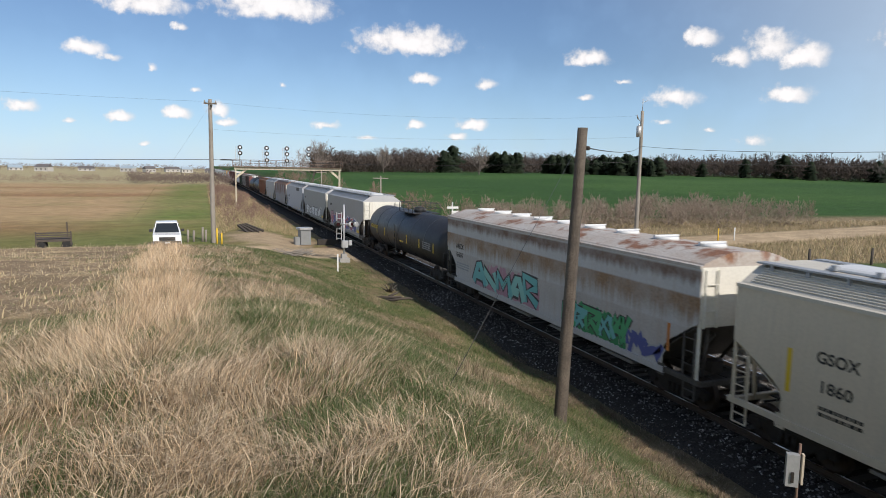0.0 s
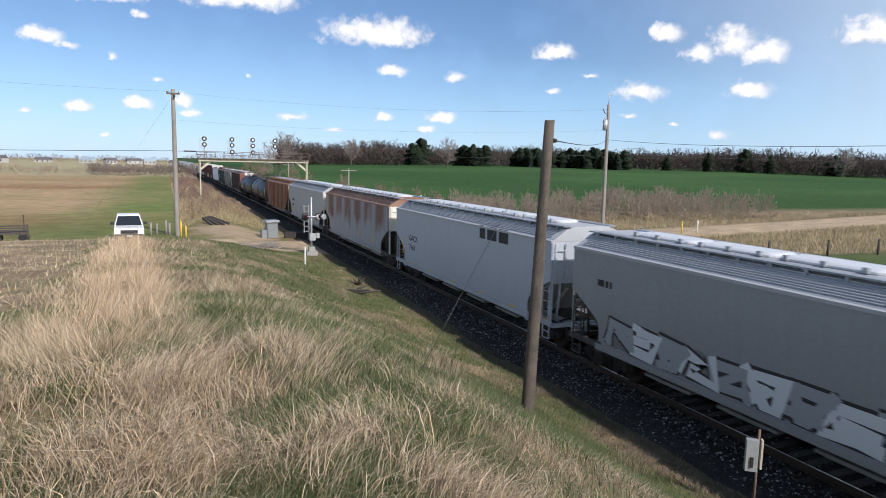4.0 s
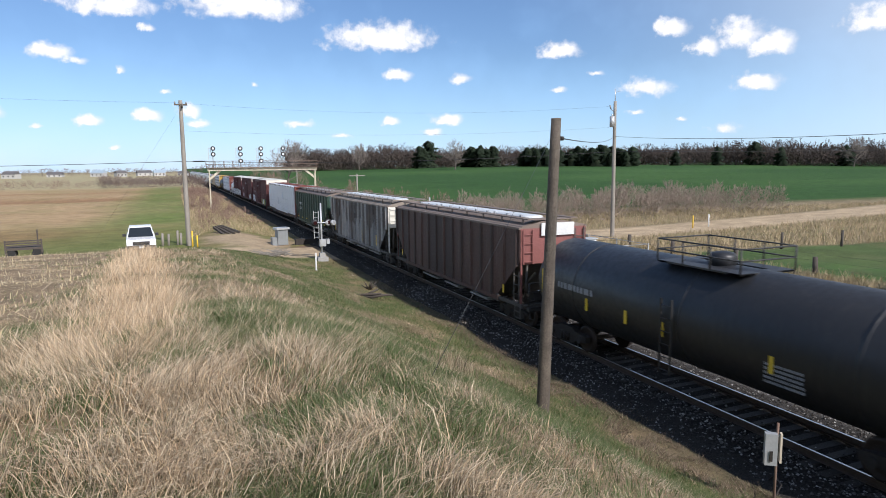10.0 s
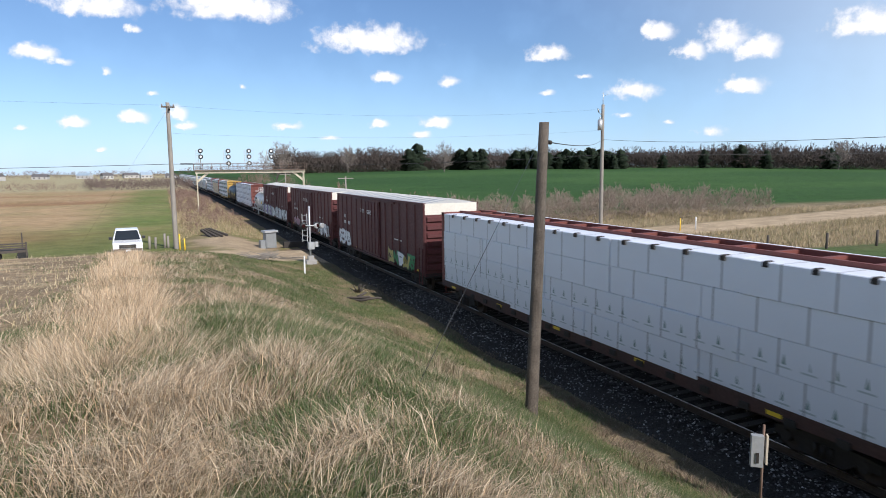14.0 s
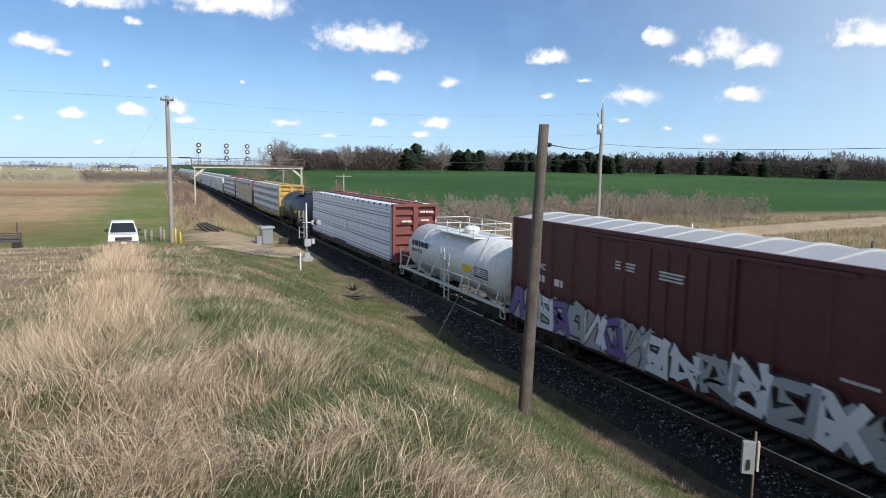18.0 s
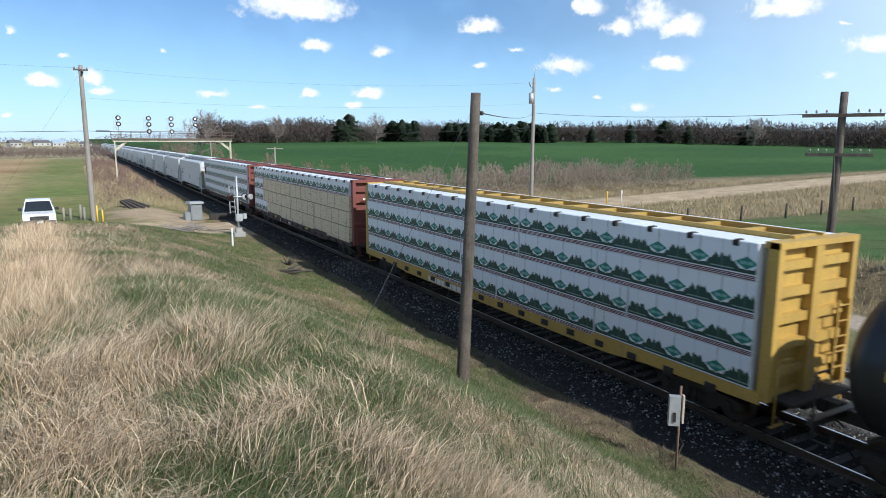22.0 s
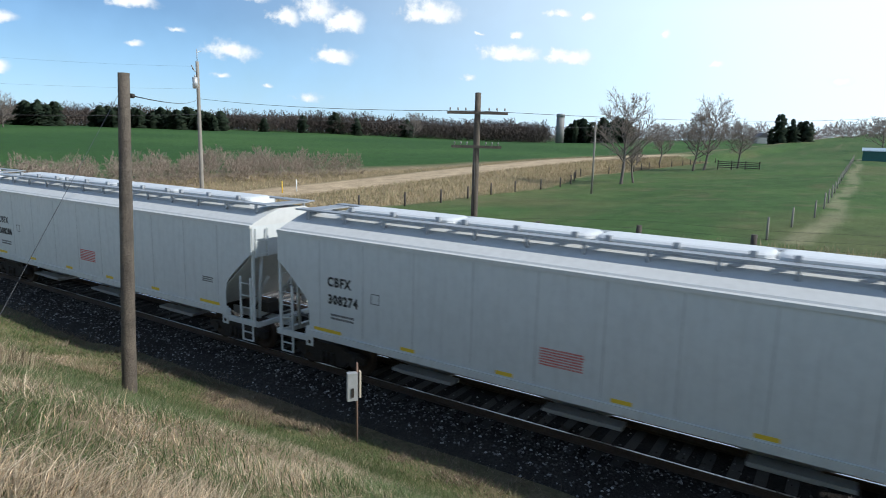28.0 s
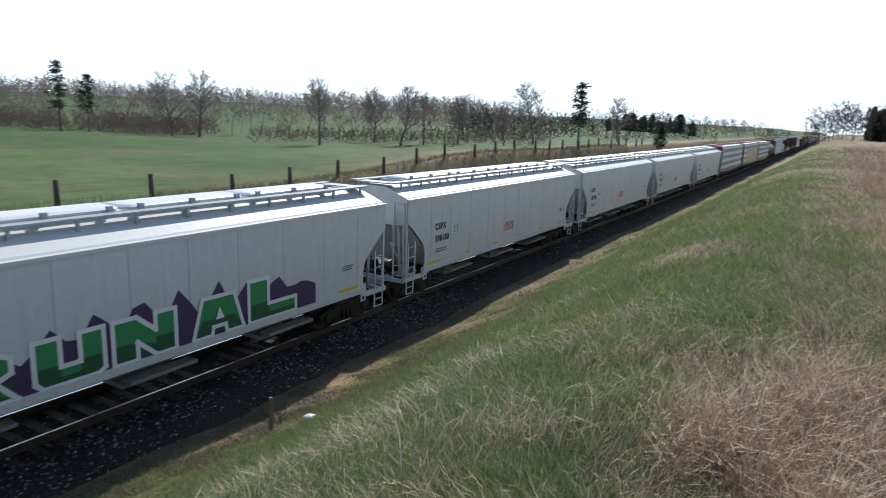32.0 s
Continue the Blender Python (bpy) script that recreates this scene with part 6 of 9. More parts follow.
    for k in range(4):
        part("painted_block", Shape().span((-1.548, -1.08, 2.95 - 0.5 * k), (-1.542, -0.72, 3.3 - 0.5 * k)), m_ribpale, car, "worn pale painted block")
    put_car(car, (207.57 + 223.69) / 2)

    car = ribbed_hopper("dark green covered hopper with black ribs and yellow strips", 16.12, m_green, m_greenroof, ribs=15, m_rib=m_darkgreen)
    yellow_marks(car, [6.6, 4.3, 2.0, 0.2, -1.6, -4.0, -6.6], z=1.33, w=0.5, h=0.11, x=-1.53)
    part("reflector", Shape().span((-1.531, -6.55, 1.5), (-1.525, -5.95, 1.75)), m_yellow, car)
    lettering("car_number", "462", 0.34, m_white_ink, car, near_side(5.25, 2.2, -1.626), offset=0.01, space=1.1)
    lettering("car_number", "231", 0.34, m_white_ink, car, near_side(4.2, 2.2, -1.626), offset=0.01, space=1.1)
    text_rows(car, 5.2, 2.68, 0.5, 1, 0.25, m_white_ink, x=-1.626, seed=36)
    text_rows(car, 4.0, 2.68, 0.2, 1, 0.25, m_white_ink, x=-1.626, seed=37)
    put_car(car, (225.38 + 241.5) / 2)

    cb = centerbeam("oxide-red lumber car loaded with white-wrapped bundles", 21.7, m_redframe, 4, W_PLAIN, lambda i, y, s: W_TREE if i < 2 else W_PLAIN)
    yellow_marks(cb, [9.5, 5, 0.8, -3.5, -8], z=0.98, x=-1.485, w=0.4, h=0.1)
    put_car(cb, (242.8 + 264.51) / 2)

    for k, (s0, s1) in enumerate(((266.68, 284.79), (286.59, 304.64), (306.51, 324.59))):
        bx = boxcar("dark red boxcar with light roof and graffiti along the sill", s1 - s0 - 0.1, m_boxred, m_boxroof, m_cream)
        lettering("reporting_mark", "WC", 0.3, m_white_ink, bx, near_side(7.2, 3.05, -1.512), offset=0.008)
        text_rows(bx, 7.2, 2.6, 0.35, 1, 0.24, m_white_ink, x=-1.512, seed=41)
        text_rows(bx, 6.1, 2.6, 0.5, 1, 0.24, m_white_ink, x=-1.512, seed=42)
        text_rows(bx, 2.9, 3.85, 0.8, 3, 0.055, m_white_ink, x=-1.512, seed=43)
        text_rows(bx, 0.9, 3.85, 0.85, 3, 0.055, m_white_ink, x=-1.64, seed=44)
        text_rows(bx, -4.2, 2.45, 1.2, 1, 0.07, m_white_ink, x=-1.512, seed=45)
        if k == 2:
            graffiti(bx, -8.6, 0.2, 1.0, 2.35, [g_dark, g_white, g_grey], 46, x=-1.645, n=9)
            graffiti(bx, 0.4, 8.7, 1.0, 2.3, [g_dark, g_white, g_grey, g_purple], 47, x=-1.645, back=g_grey, n=9)
        elif k == 1:
            graffiti(bx, -7.9, -4.0, 1.0, 2.1, [g_dark, g_grey, g_white], 48, x=-1.585, n=5)
            graffiti(bx, 4.2, 7.0, 1.1, 1.9, [g_grey, g_pink], 49, x=-1.585, n=4)
        else:
            graffiti(bx, -7.5, -3.4, 1.0, 2.0, [g_dark, g_green, g_yell, g_white], 50, x=-1.585, n=5)
            graffiti(bx, 5.4, 8.4, 1.0, 2.2, [g_grey, g_white], 51, x=-1.585, n=4)
        yellow_marks(bx, [8, 4, -4, -8], z=1.15, x=-1.508, w=0.35, h=0.1)
        put_car(bx, (s0 + s1) / 2)

    wt = tank_car("white tank car with rust stains, railed platform and black lettering", 11.7, 1.28, 2.2, m_wtank, m_wfit, platform=4.4, frame_sill=True, bands=(-3.4, -1.2, 1.2, 3.4))
    text_rows(wt, 4.7, 2.42, 2.3, 1, 0.28, m_black_ink, x=-1.275, seed=53, name="maker_bars")
    lettering("reporting_mark", "PROX 17338", 0.24, m_black_ink, wt, near_side(4.65, 2.1, -1.287), offset=0.008, space=1.1)
    part("warning_panel", Shape().box((-1.275, -2.2, 2.1), (0.02, 1.0, 0.34)), m_yellow, wt, "yellow warning panel")
    part("notice_panel", Shape().box((-1.272, -3.6, 2.08), (0.02, 1.3, 0.44)), surf("dark_notice", (0.05, 0.055, 0.08), bump=0), wt, "dark panel of small white print")
    text_rows(wt, -3.0, 2.2, 1.15, 4, 0.05, m_white_ink, x=-1.284, seed=55)
    put_car(wt, 331.3)

    cb = centerbeam("oxide-red lumber car loaded with printed white bundles", 21.6, m_redframe, 4, W_LINES, lambda i, y, s: W_LINES, cols=5)
    text_rows_end(cb, -10.97)
    put_car(cb, (338.95 + 360.56) / 2)

    t3 = tank_car("black tank car with yellow bands and lettering", 14.6, 1.52, 2.25, m_tank, m_tank_fit, bands=(-4.6, 0, 4.6))
    tank_marks(t3, 1.52, 2.25, [-6.3], z=2.1, hgt=0.8)
    tank_marks(t3, 1.52, 2.25, [-2.2, 0.6, 3.4], z=2.3, hgt=0.45)
    part("reflector", Shape().box((-1.515, -1.6, 2.1), (0.02, 0.9, 0.22)), m_yellow, t3)
    part("reflector", Shape().box((0, -7.22, 2.75), (0.8, 0.02, 0.16), rx=-20), m_yellow, t3)
    text_rows(t3, 6.3, 2.25, 1.3, 1, 0.2, m_yellow, x=-1.524, seed=57)
    text_rows(t3, -4.7, 2.2, 1.2, 5, 0.05, m_yellow, x=-1.522, seed=58)
    put_car(t3, 369.85)

    cb = centerbeam("yellow lumber car loaded with forest-printed white bundles", 21.7, m_yelframe, 4, W_FOREST, cols=4)
    text_rows(cb, 4.2, 0.78, 2.4, 1, 0.2, m_white_ink, x=-1.487, seed=60)
    put_car(cb, (378.56 + 400.26) / 2)

    cb = centerbeam("oxide-red lumber car with bare boards under printed bundles", 21.45, m_redframe, 4, W_BOARD, lambda i, y, s: W_FOREST if (i == 3 or y > 8.2) else W_BOARD, cols=9)
    lettering("reporting_mark", "ATW", 0.26, m_white_ink, cb, near_side(3.2, 0.80, -1.486))
    lettering("car_number", "300 537", 0.26, m_white_ink, cb, near_side(1.2, 0.80, -1.486), widen=1.3)
    text_rows_end(cb, -10.9)
    yellow_marks(cb, [9, 4.4, -3, -7], z=1.0, x=-1.486, w=0.35, h=0.1)
    put_car(cb, (402.31 + 423.72) / 2)

    cb = centerbeam("oxide-red lumber car fully loaded with forest-printed bundles", 21.3, m_redframe, 4, W_FOREST, cols=4)
    text_rows_end(cb, -10.82)
    yellow_marks(cb, [8, 3, -2.5, -7.5], z=0.98, x=-1.486, w=0.4, h=0.1)
    put_car(cb, (426.0 + 447.24) / 2)

    base = grey_hopper("light grey covered hopper with white hatches and black lettering")
    mids = [(449.43 + 466.17) / 2, (467.5 + 484.4) / 2, (485.38 + 502.14) / 2, (503.42 + 520.13) / 2, 529.84]
    mids += [529.84 + 18.03 * k for k in range(1, 15)]
    marks = ["308260", "308274", "308286", "308180", None] + [None] * 14
    copies = [copy_thing(base, Matrix()) for _ in mids[1:]]
    for car, mid, mk in zip([base] + copies, mids, marks):
        if mk:
            number_hopper(car, "CBFX", mk)
        elif mid > 535:
            text_rows(car, 6.5, 2.62, 1.2, 2, 0.28, m_black_ink, seed=61)
        put_car(car, mid)
    run = copies[3]
    run["label"] = "light grey covered hopper with green and white graffiti letters"
    ground = Shape()
    rng = random.Random(66)
    m = 36
    y0, y1 = -5.0, 5.2
    top = [1.45 + 0.9 * abs(math.sin(i * 0.9)) * (0.5 + 0.5 * rng.random()) * math.sin(math.pi * min(1, (i + 2) / m)) for i in range(m + 1)]
    for i in range(m):
        a, b = y0 + (y1 - y0) * i / m, y0 + (y1 - y0) * (i + 1) / m
        ground.add([(-1.612, a, 1.3), (-1.612, b, 1.3), (-1.612, b, top[i + 1] + 0.42), (-1.612, a, top[i] + 0.42)], [(0, 1, 2, 3)])
    part("graffiti_ground", ground, g_night, run, "purple and black sprayed ground")
    letters = {"R": [(0, 0), (0, 1), (0.8, 1), (1, 0.85), (1, 0.55), (0.8, 0.42), (1.05, 0), (0.62, 0), (0.45, 0.3), (0.36, 0.3), (0.36, 0)],
               "U": [(0, 0.15), (0, 1), (0.36, 1), (0.36, 0.38), (0.64, 0.38), (0.64, 1), (1, 1), (1, 0.1), (0.9, 0), (0.1, 0)],
               "N": [(0, 0), (0, 1), (0.36, 1), (0.66, 0.6), (0.66, 1), (1, 1), (1, 0), (0.66, 0), (0.36, 0.42), (0.36, 0)],
               "A": [(0, 0), (0.2, 1), (0.85, 1), (1.05, 0), (0.68, 0), (0.66, 0.22), (0.4, 0.22), (0.37, 0)],
               "L": [(0, 0), (0, 1.15), (0.42, 1.15), (0.42, 0.42), (1.05, 0.42), (1.05, 0)]}
    def band(pts, w, x):
        """A closed line of paint along a letter's edge."""
        sh = Shape()
        for (a0, b0), (a1, b1) in zip(pts, pts[1:] + pts[:1]):
            x -= 0.0008
            t = Vector((a1 - a0, b1 - b0)).normalized()
            q, e = Vector((-t.y, t.x)) * w, t * w
            sh.add([(x, a0 + q.x - e.x, b0 + q.y - e.y), (x, a0 - q.x - e.x, b0 - q.y - e.y), (x, a1 - q.x + e.x, b1 - q.y + e.y), (x, a1 + q.x + e.x, b1 + q.y + e.y)], [(0, 1, 2, 3)])
        return sh

    for ch, y, w in (("R", 4.55, 1.45), ("U", 2.72, 1.38), ("N", 1.15, 1.5), ("A", -0.8, 1.45), ("L", -2.5, 1.6)):
        pts = [(y - w * a, 1.30 + 0.95 * b) for a, b in letters[ch]]
        part("graffiti_letter", Shape().prism(pts, "x", -1.621, -1.617), g_green, run, "deep green sprayed letter")
        part("graffiti_shade", Shape().prism([(p[0], 1.30 + (p[1] - 1.30) * 0.42) for p in pts], "x", -1.624, -1.6225), g_deep, run, "dark green lower part")
        part("graffiti_edge", band(pts, 0.05, -1.627), g_white, run, "white sprayed edge")
    part("graffiti_edge", Shape().prism([(-0.8 - 1.45 * a, 1.30 + 0.95 * b) for a, b in ((0.45, 0.40), (0.53, 0.72), (0.62, 0.40))], "x", -1.641, -1.64), g_white, run)


def text_rows_end(car, y):
    sh = Shape()
    for i, (x0, x1, z) in enumerate(((0.25, 1.1, 3.95), (0.3, 0.8, 3.45), (0.3, 0.75, 3.1), (-0.9, -0.3, 3.4))):
        for k in range(5):
            w = (x1 - x0) / 5
            sh.span((x0 + k * w, y - 0.105, z), (x0 + k * w + w * 0.75, y - 0.1, z + 0.1))
    part("end_lettering", sh, m_white_ink, car)


m_grey_ink = surf("grey_stencil", (0.30, 0.31, 0.33), bump=0)
g_slate, g_smoke = plain("spray_slate", (0.22, 0.24, 0.36), 0.5), plain("spray_smoke", (0.20, 0.20, 0.20), 0.6)
g_night = plain("spray_night_purple", (0.05, 0.03, 0.10), 0.5)
g_deep = plain("spray_deep_green", (0.012, 0.09, 0.045), 0.5)
g_yell = plain("spray_yellow", (0.45, 0.38, 0.12), 0.5)
build_train()

# ---- line-side things ----
m_pole = surf("weathered_pole_wood", (0.15, 0.122, 0.092), (0.075, 0.06, 0.047), 0.85, big=2.0, fine=26, bump=0.8, amount=1.0, streak=((0.055, 0.044, 0.035), 0.9))
m_pole2 = surf("grey_pole_wood", (0.30, 0.27, 0.23), (0.20, 0.18, 0.155), 0.85, big=2.0, fine=22, bump=0.4, streak=((0.13, 0.115, 0.10), 0.7))
m_wire = plain("dark_wire", (0.03, 0.03, 0.032), 0.5, 0.3)
m_silver = surf("aluminium_paint", (0.52, 0.53, 0.53), (0.40, 0.41, 0.41), 0.45, 0.4, bump=0.05)
m_glass_ins = surf("porcelain_insulator", (0.30, 0.29, 0.27), rough=0.25)
m_gantry = surf("cream_gantry_paint", (0.62, 0.58, 0.45), (0.42, 0.34, 0.23), 0.6, big=2, bump=0.1, amount=0.7, streak=((0.24, 0.13, 0.07), 0.6))
m_rustbrown = surf("rusty_brown_steel", (0.17, 0.10, 0.07), (0.25, 0.20, 0.16), 0.8, big=2, bump=0.15, amount=0.7)
m_cabinet = surf("grey_cabinet_steel", (0.24, 0.255, 0.26), (0.18, 0.19, 0.19), 0.5, bump=0.06)
m_concrete = surf("grey_concrete", (0.36, 0.35, 0.33), (0.27, 0.26, 0.24), 0.9, bump=0.3)
m_postwood = surf("dark_fence_wood", (0.065, 0.053, 0.044), (0.10, 0.085, 0.07), 0.9, big=3, fine=25, bump=0.4)
m_ypost = surf("yellow_marker", (0.72, 0.47, 0.03), (0.6, 0.38, 0.03), 0.5, bump=0.03)
m_white = surf("white_paint", (0.72, 0.72, 0.70), (0.58, 0.58, 0.56), 0.5, bump=0.03)
m_black = surf("black_paint", (0.02, 0.02, 0.021), (0.035, 0.035, 0.035), 0.5, bump=0.05)
m_lens = plain("dark_lens", (0.03, 0.01, 0.01), 0.1)
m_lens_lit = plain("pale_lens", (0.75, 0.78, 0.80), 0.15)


def sag(p, q, drop, n=14):
    p, q = Vector(p), Vector(q)
    return [p.lerp(q, i / n) - Vector((0, 0, drop * 4 * (i / n) * (1 - i / n))) for i in range(n + 1)]


def wire(p, q, drop, r, label):
    return solid("overhead_wire", Shape().tube(sag(p, q, drop), r, n=5), m_wire, label, "wire")


def pole_shape(h, r0, r1, lean=(0, 0)):
    sh = Shape()
    k = 8
    pts = []
    n = 14
    rng = random.Random(int(h * 100))
    rings = []
    for j in range(k + 1):
        t = j / k
        r = r0 + (r1 - r0) * t
        rings.append([(lean[0] * t + r * (1 + rng.uniform(-0.03, 0.03)) * math.cos(6.2832 * i / n), lean[1] * t + r * (1 + rng.uniform(-0.03, 0.03)) * math.sin(6.2832 * i / n), -0.5 + (h + 0.5) * t) for i in range(n)])
    v = [p for r in rings for p in r]
    sh.add(v, [(j * n + i, j * n + (i + 1) % n, (j + 1) * n + (i + 1) % n, (j + 1) * n + i) for j in range(k) for i in range(n)], True)
    sh.f.append(tuple(k * n + i for i in range(n)))
    sh.s.append(False)
    return sh


# the bare pole on the slope
AX, AY = 7.2, 12.0
AZ = gz(AX, AY)
A_TOP = 6.5 + 14.0 * math.tan(radians(4.02))
pole_a = thing("utility_pole", "bare weathered wooden pole standing on the grass slope", "utility pole", "line poles", at=pose(AX, AY, AZ))
part("shaft", pole_shape(A_TOP - AZ, 0.150, 0.105, (0.29, 0.0)), m_pole, pole_a)
part("eye_bolt", Shape().cyl((0.30, 0, A_TOP - AZ - 0.42), (0.48, 0, A_TOP - AZ - 0.42), 0.02).cyl((0.40, 0, A_TOP - AZ - 0.42), (0.47, 0, A_TOP - AZ - 0.42), 0.045), m_steel_dark, pole_a)
gx_, gy_ = 2.12, 5.75
solid("guy_wire", Shape().tube([(AX + 0.2, AY, A_TOP - 0.35), (gx_, gy_, gz(gx_, gy_) - 0.05)], 0.0035, n=5), m_wire, "thin steel guy wire from pole to slope", "wire")

# tall thin pole beyond the road bank, with a transformer and mast
CX, CY = 35.5, 47.2
CZ = gz(CX, CY)
C_TOP = 6.5 + math.hypot(CX, CY) * math.tan(radians(5.25))
pole_c = thing("utility_pole", "tall grey wooden pole with transformer and thin aerial", "utility pole", "line poles", at=pose(CX, CY, CZ))
hC = C_TOP - CZ
part("shaft", pole_shape(hC, 0.19, 0.13), m_pole2, pole_c)
part("transformer", Shape().cyl((-0.35, -0.1, hC - 2.2), (-0.35, -0.1, hC - 1.3), 0.21, n=14).cyl((-0.35, -0.1, hC - 1.3), (-0.35, -0.1, hC - 1.1), 0.06), m_silver, pole_c, "small grey transformer can")
part("cutout", Shape().cyl((-0.4, 0, hC - 0.7), (-0.55, 0, hC - 0.35), 0.05).cyl((-0.1, 0, hC - 0.9), (-0.4, 0, hC - 0.7), 0.03), m_glass_ins, pole_c)
part("aerial", Shape().cyl((0.0, 0, hC), (0.0, 0, hC + 1.0), 0.03).cyl((-0.05, 0, hC + 0.7), (0.5, 0, hC + 0.9), 0.02), m_silver, pole_c)

# telegraph pole with two crossarms
DX, DY = 27.6, 15.75
DZ = gz(DX, DY)
D_TOP = 6.5 + math.hypot(DX, DY) * math.tan(radians(3.6))
hD = D_TOP - DZ
pole_d = thing("telegraph_pole", "old wooden telegraph pole with two crossarms of insulators", "utility pole", "line poles", at=pose(DX, DY, DZ))
part("shaft", pole_shape(hD, 0.18, 0.145), m_pole, pole_d)
for zz, ww in ((hD - 0.95, 2.9), (hD - 2.55, 2.4)):
    arm = part("crossarm", Shape().box((-0.15, 0, 0), (0.11, ww, 0.13)), m_pole, pole_d)
    arm.matrix_basis = pose(0, 0, zz, 0, 0, 28)
    for k in range(8):
        y = -ww / 2 + 0.15 + (ww - 0.3) * k / 7
        if abs(y) > 0.2:
            part("insulator", Shape().cyl((-0.15, y, 0.06), (-0.15, y, 0.17), 0.014, n=6).cyl((-0.15, y, 0.13), (-0.15, y, 0.24), 0.045, 0.03, n=8), m_glass_ins, arm)
part("brace", Shape().tube([(-0.28, 0, hD - 2.6), (-0.5, -0.25, hD - 4.2), (-0.42, -0.2, 0.3)], 0.03), m_steel_dark, pole_d, "hanging cable down the pole")

# corner pole at the crossing
LX, LY = 0.7, 57.0
LZ = gz(LX, LY)
L_TOP = 6.5 + LY * math.tan(radians(5.5))
hL = L_TOP - LZ
pole_l = thing("utility_pole", "tall weathered wooden pole with short crossarms beside the road", "utility pole", "line poles", at=pose(LX, LY, LZ))
part("shaft", pole_shape(hL, 0.20, 0.15), m_pole2, pole_l)
for k, rz in enumerate((0, 90)):
    arm = part("crossarm", Shape().box((0, -0.12, 0), (1.0, 0.1, 0.12)), m_pole, pole_l)
    arm.matrix_basis = pose(0, 0, hL - 0.35 - 0.14 * k, 0, 0, rz)
    for x in (-0.42, 0.42):
        part("insulator", Shape().cyl((x, -0.12, 0.05), (x, -0.12, 0.25), 0.06, 0.04, n=8), m_glass_ins, arm)
part("cable_box", Shape().box((1.15, 0, hL - 4.85), (0.95, 0.12, 0.1)), m_black, pole_l)
for dx in (0.26, 0.62):
    ym = solid("marker_post", Shape().cyl((0, 0, -0.2), (0, 0, 1.35 if dx < 0.5 else 1.0), 0.06, n=10), m_ypost, "yellow plastic marker post by the pole", "marker post", "yellow markers", at=pose(LX + dx, LY - 1.4, gz(LX + dx, LY - 1.4)))

# wires
wire((LX, LY, L_TOP - 4.85), (-70, 62, 7.4), 0.5, 0.02, "black cable from the corner pole to the west")
wire((LX, LY, L_TOP - 4.85), (CX, CY, C_TOP - 4.3), 0.4, 0.016, "thin cable across the tracks")
wire((CX, CY, C_TOP - 4.3), (150, 15, 11), 1.2, 0.018, "thin cable along the road")
wire((LX, LY, L_TOP - 0.2), (-60, 45, 13.2), 0.8, 0.005, "thin wire running west")
wire((LX, LY, L_TOP - 0.2), (CX, CY, C_TOP - 0.4), 0.7, 0.004, "thin wire over the tracks")
wire((LX, LY, L_TOP - 2.4), (CX, CY, C_TOP - 2.2), 0.5, 0.004, "thin wire over the tracks")
wire((AX + 0.45, AY, A_TOP - 0.42), (CX, CY, C_TOP - 3.0), 0.25, 0.012, "dark cable between two poles")
wire((CX, CY, C_TOP - 3.0), (DX, DY, D_TOP - 0.85), 0.25, 0.014, "dark cable between two poles")
wire((DX, DY, D_TOP - 0.85), (120, -10, 12), 1.0, 0.012, "dark cable leaving the telegraph pole")
solid("guy_wire", Shape().tube([(LX, LY, L_TOP - 0.5), (-6.5, 56, gz(-6.5, 56))], 0.004, n=5), m_wire, "thin guy wire of the corner pole", "wire")

# signal bridge over both tracks
GY = 108.0
GX0, GX1 = GY * math.tan(radians(2.6)), GY * math.tan(radians(11.2))
G_TOP = 6.62
gantry = thing("signal_bridge", "cream steel signal bridge with walkway and four signal heads", "signal gantry", at=pose(0, GY, 0))
for x, d in ((GX0, 1), (GX1, -1)):
    base_z = gz(x, GY) - 0.2
    leg = Shape()
    for dy in (-0.35, 0.35):
        leg.box((x, dy, (base_z + G_TOP) / 2), (0.16, 0.12, G_TOP - base_z))
    k = 0
    z = base_z + 0.4
    while z < G_TOP - 0.6:
        leg.cyl((x, -0.35, z), (x, 0.35, z + 0.55), 0.03, n=5)
        z += 0.6
    part("leg", leg, m_gantry, gantry)
    part("knee_brace", Shape().prism([(x, G_TOP - 1.75), (x + d * 0.2, G_TOP - 1.75), (x + d * 1.75, G_TOP - 0.45), (x + d * 1.75, G_TOP - 0.2), (x + d * 1.55, G_TOP - 0.2), (x, G_TOP - 1.5)], "y", -0.1, 0.1), m_gantry, gantry)
    part("footing", Shape().box((x, 0, base_z + 0.1), (0.8, 1.3, 0.6)), m_concrete, gantry)
part("beam", Shape().span((GX0 - 0.25, -0.4, G_TOP - 0.42), (GX1 + 0.25, -0.25, G_TOP)).span((GX0 - 0.25, 0.25, G_TOP - 0.42), (GX1 + 0.25, 0.4, G_TOP)), m_gantry, gantry)
part("walkway", Shape().span((GX0 - 0.4, -0.75, G_TOP + 0.02), (GX1 + 0.4, 0.75, G_TOP + 0.10)), m_rustbrown, gantry)
rl = Shape()
n = 14
for k in range(n):
    x = GX0 - 0.4 + (GX1 - GX0 + 0.8) * k / (n - 1)
    for y in (-0.72, 0.72):
        rl.cyl((x, y, G_TOP + 0.1), (x, y, G_TOP + 1.1), 0.03, n=5)
for z in (0.6, 1.1):
    for y in (-0.72, 0.72):
        rl.cyl((GX0 - 0.4, y, G_TOP + z), (GX1 + 0.4, y, G_TOP + z), 0.028, n=5)
part("railing", rl, m_rustbrown, gantry)
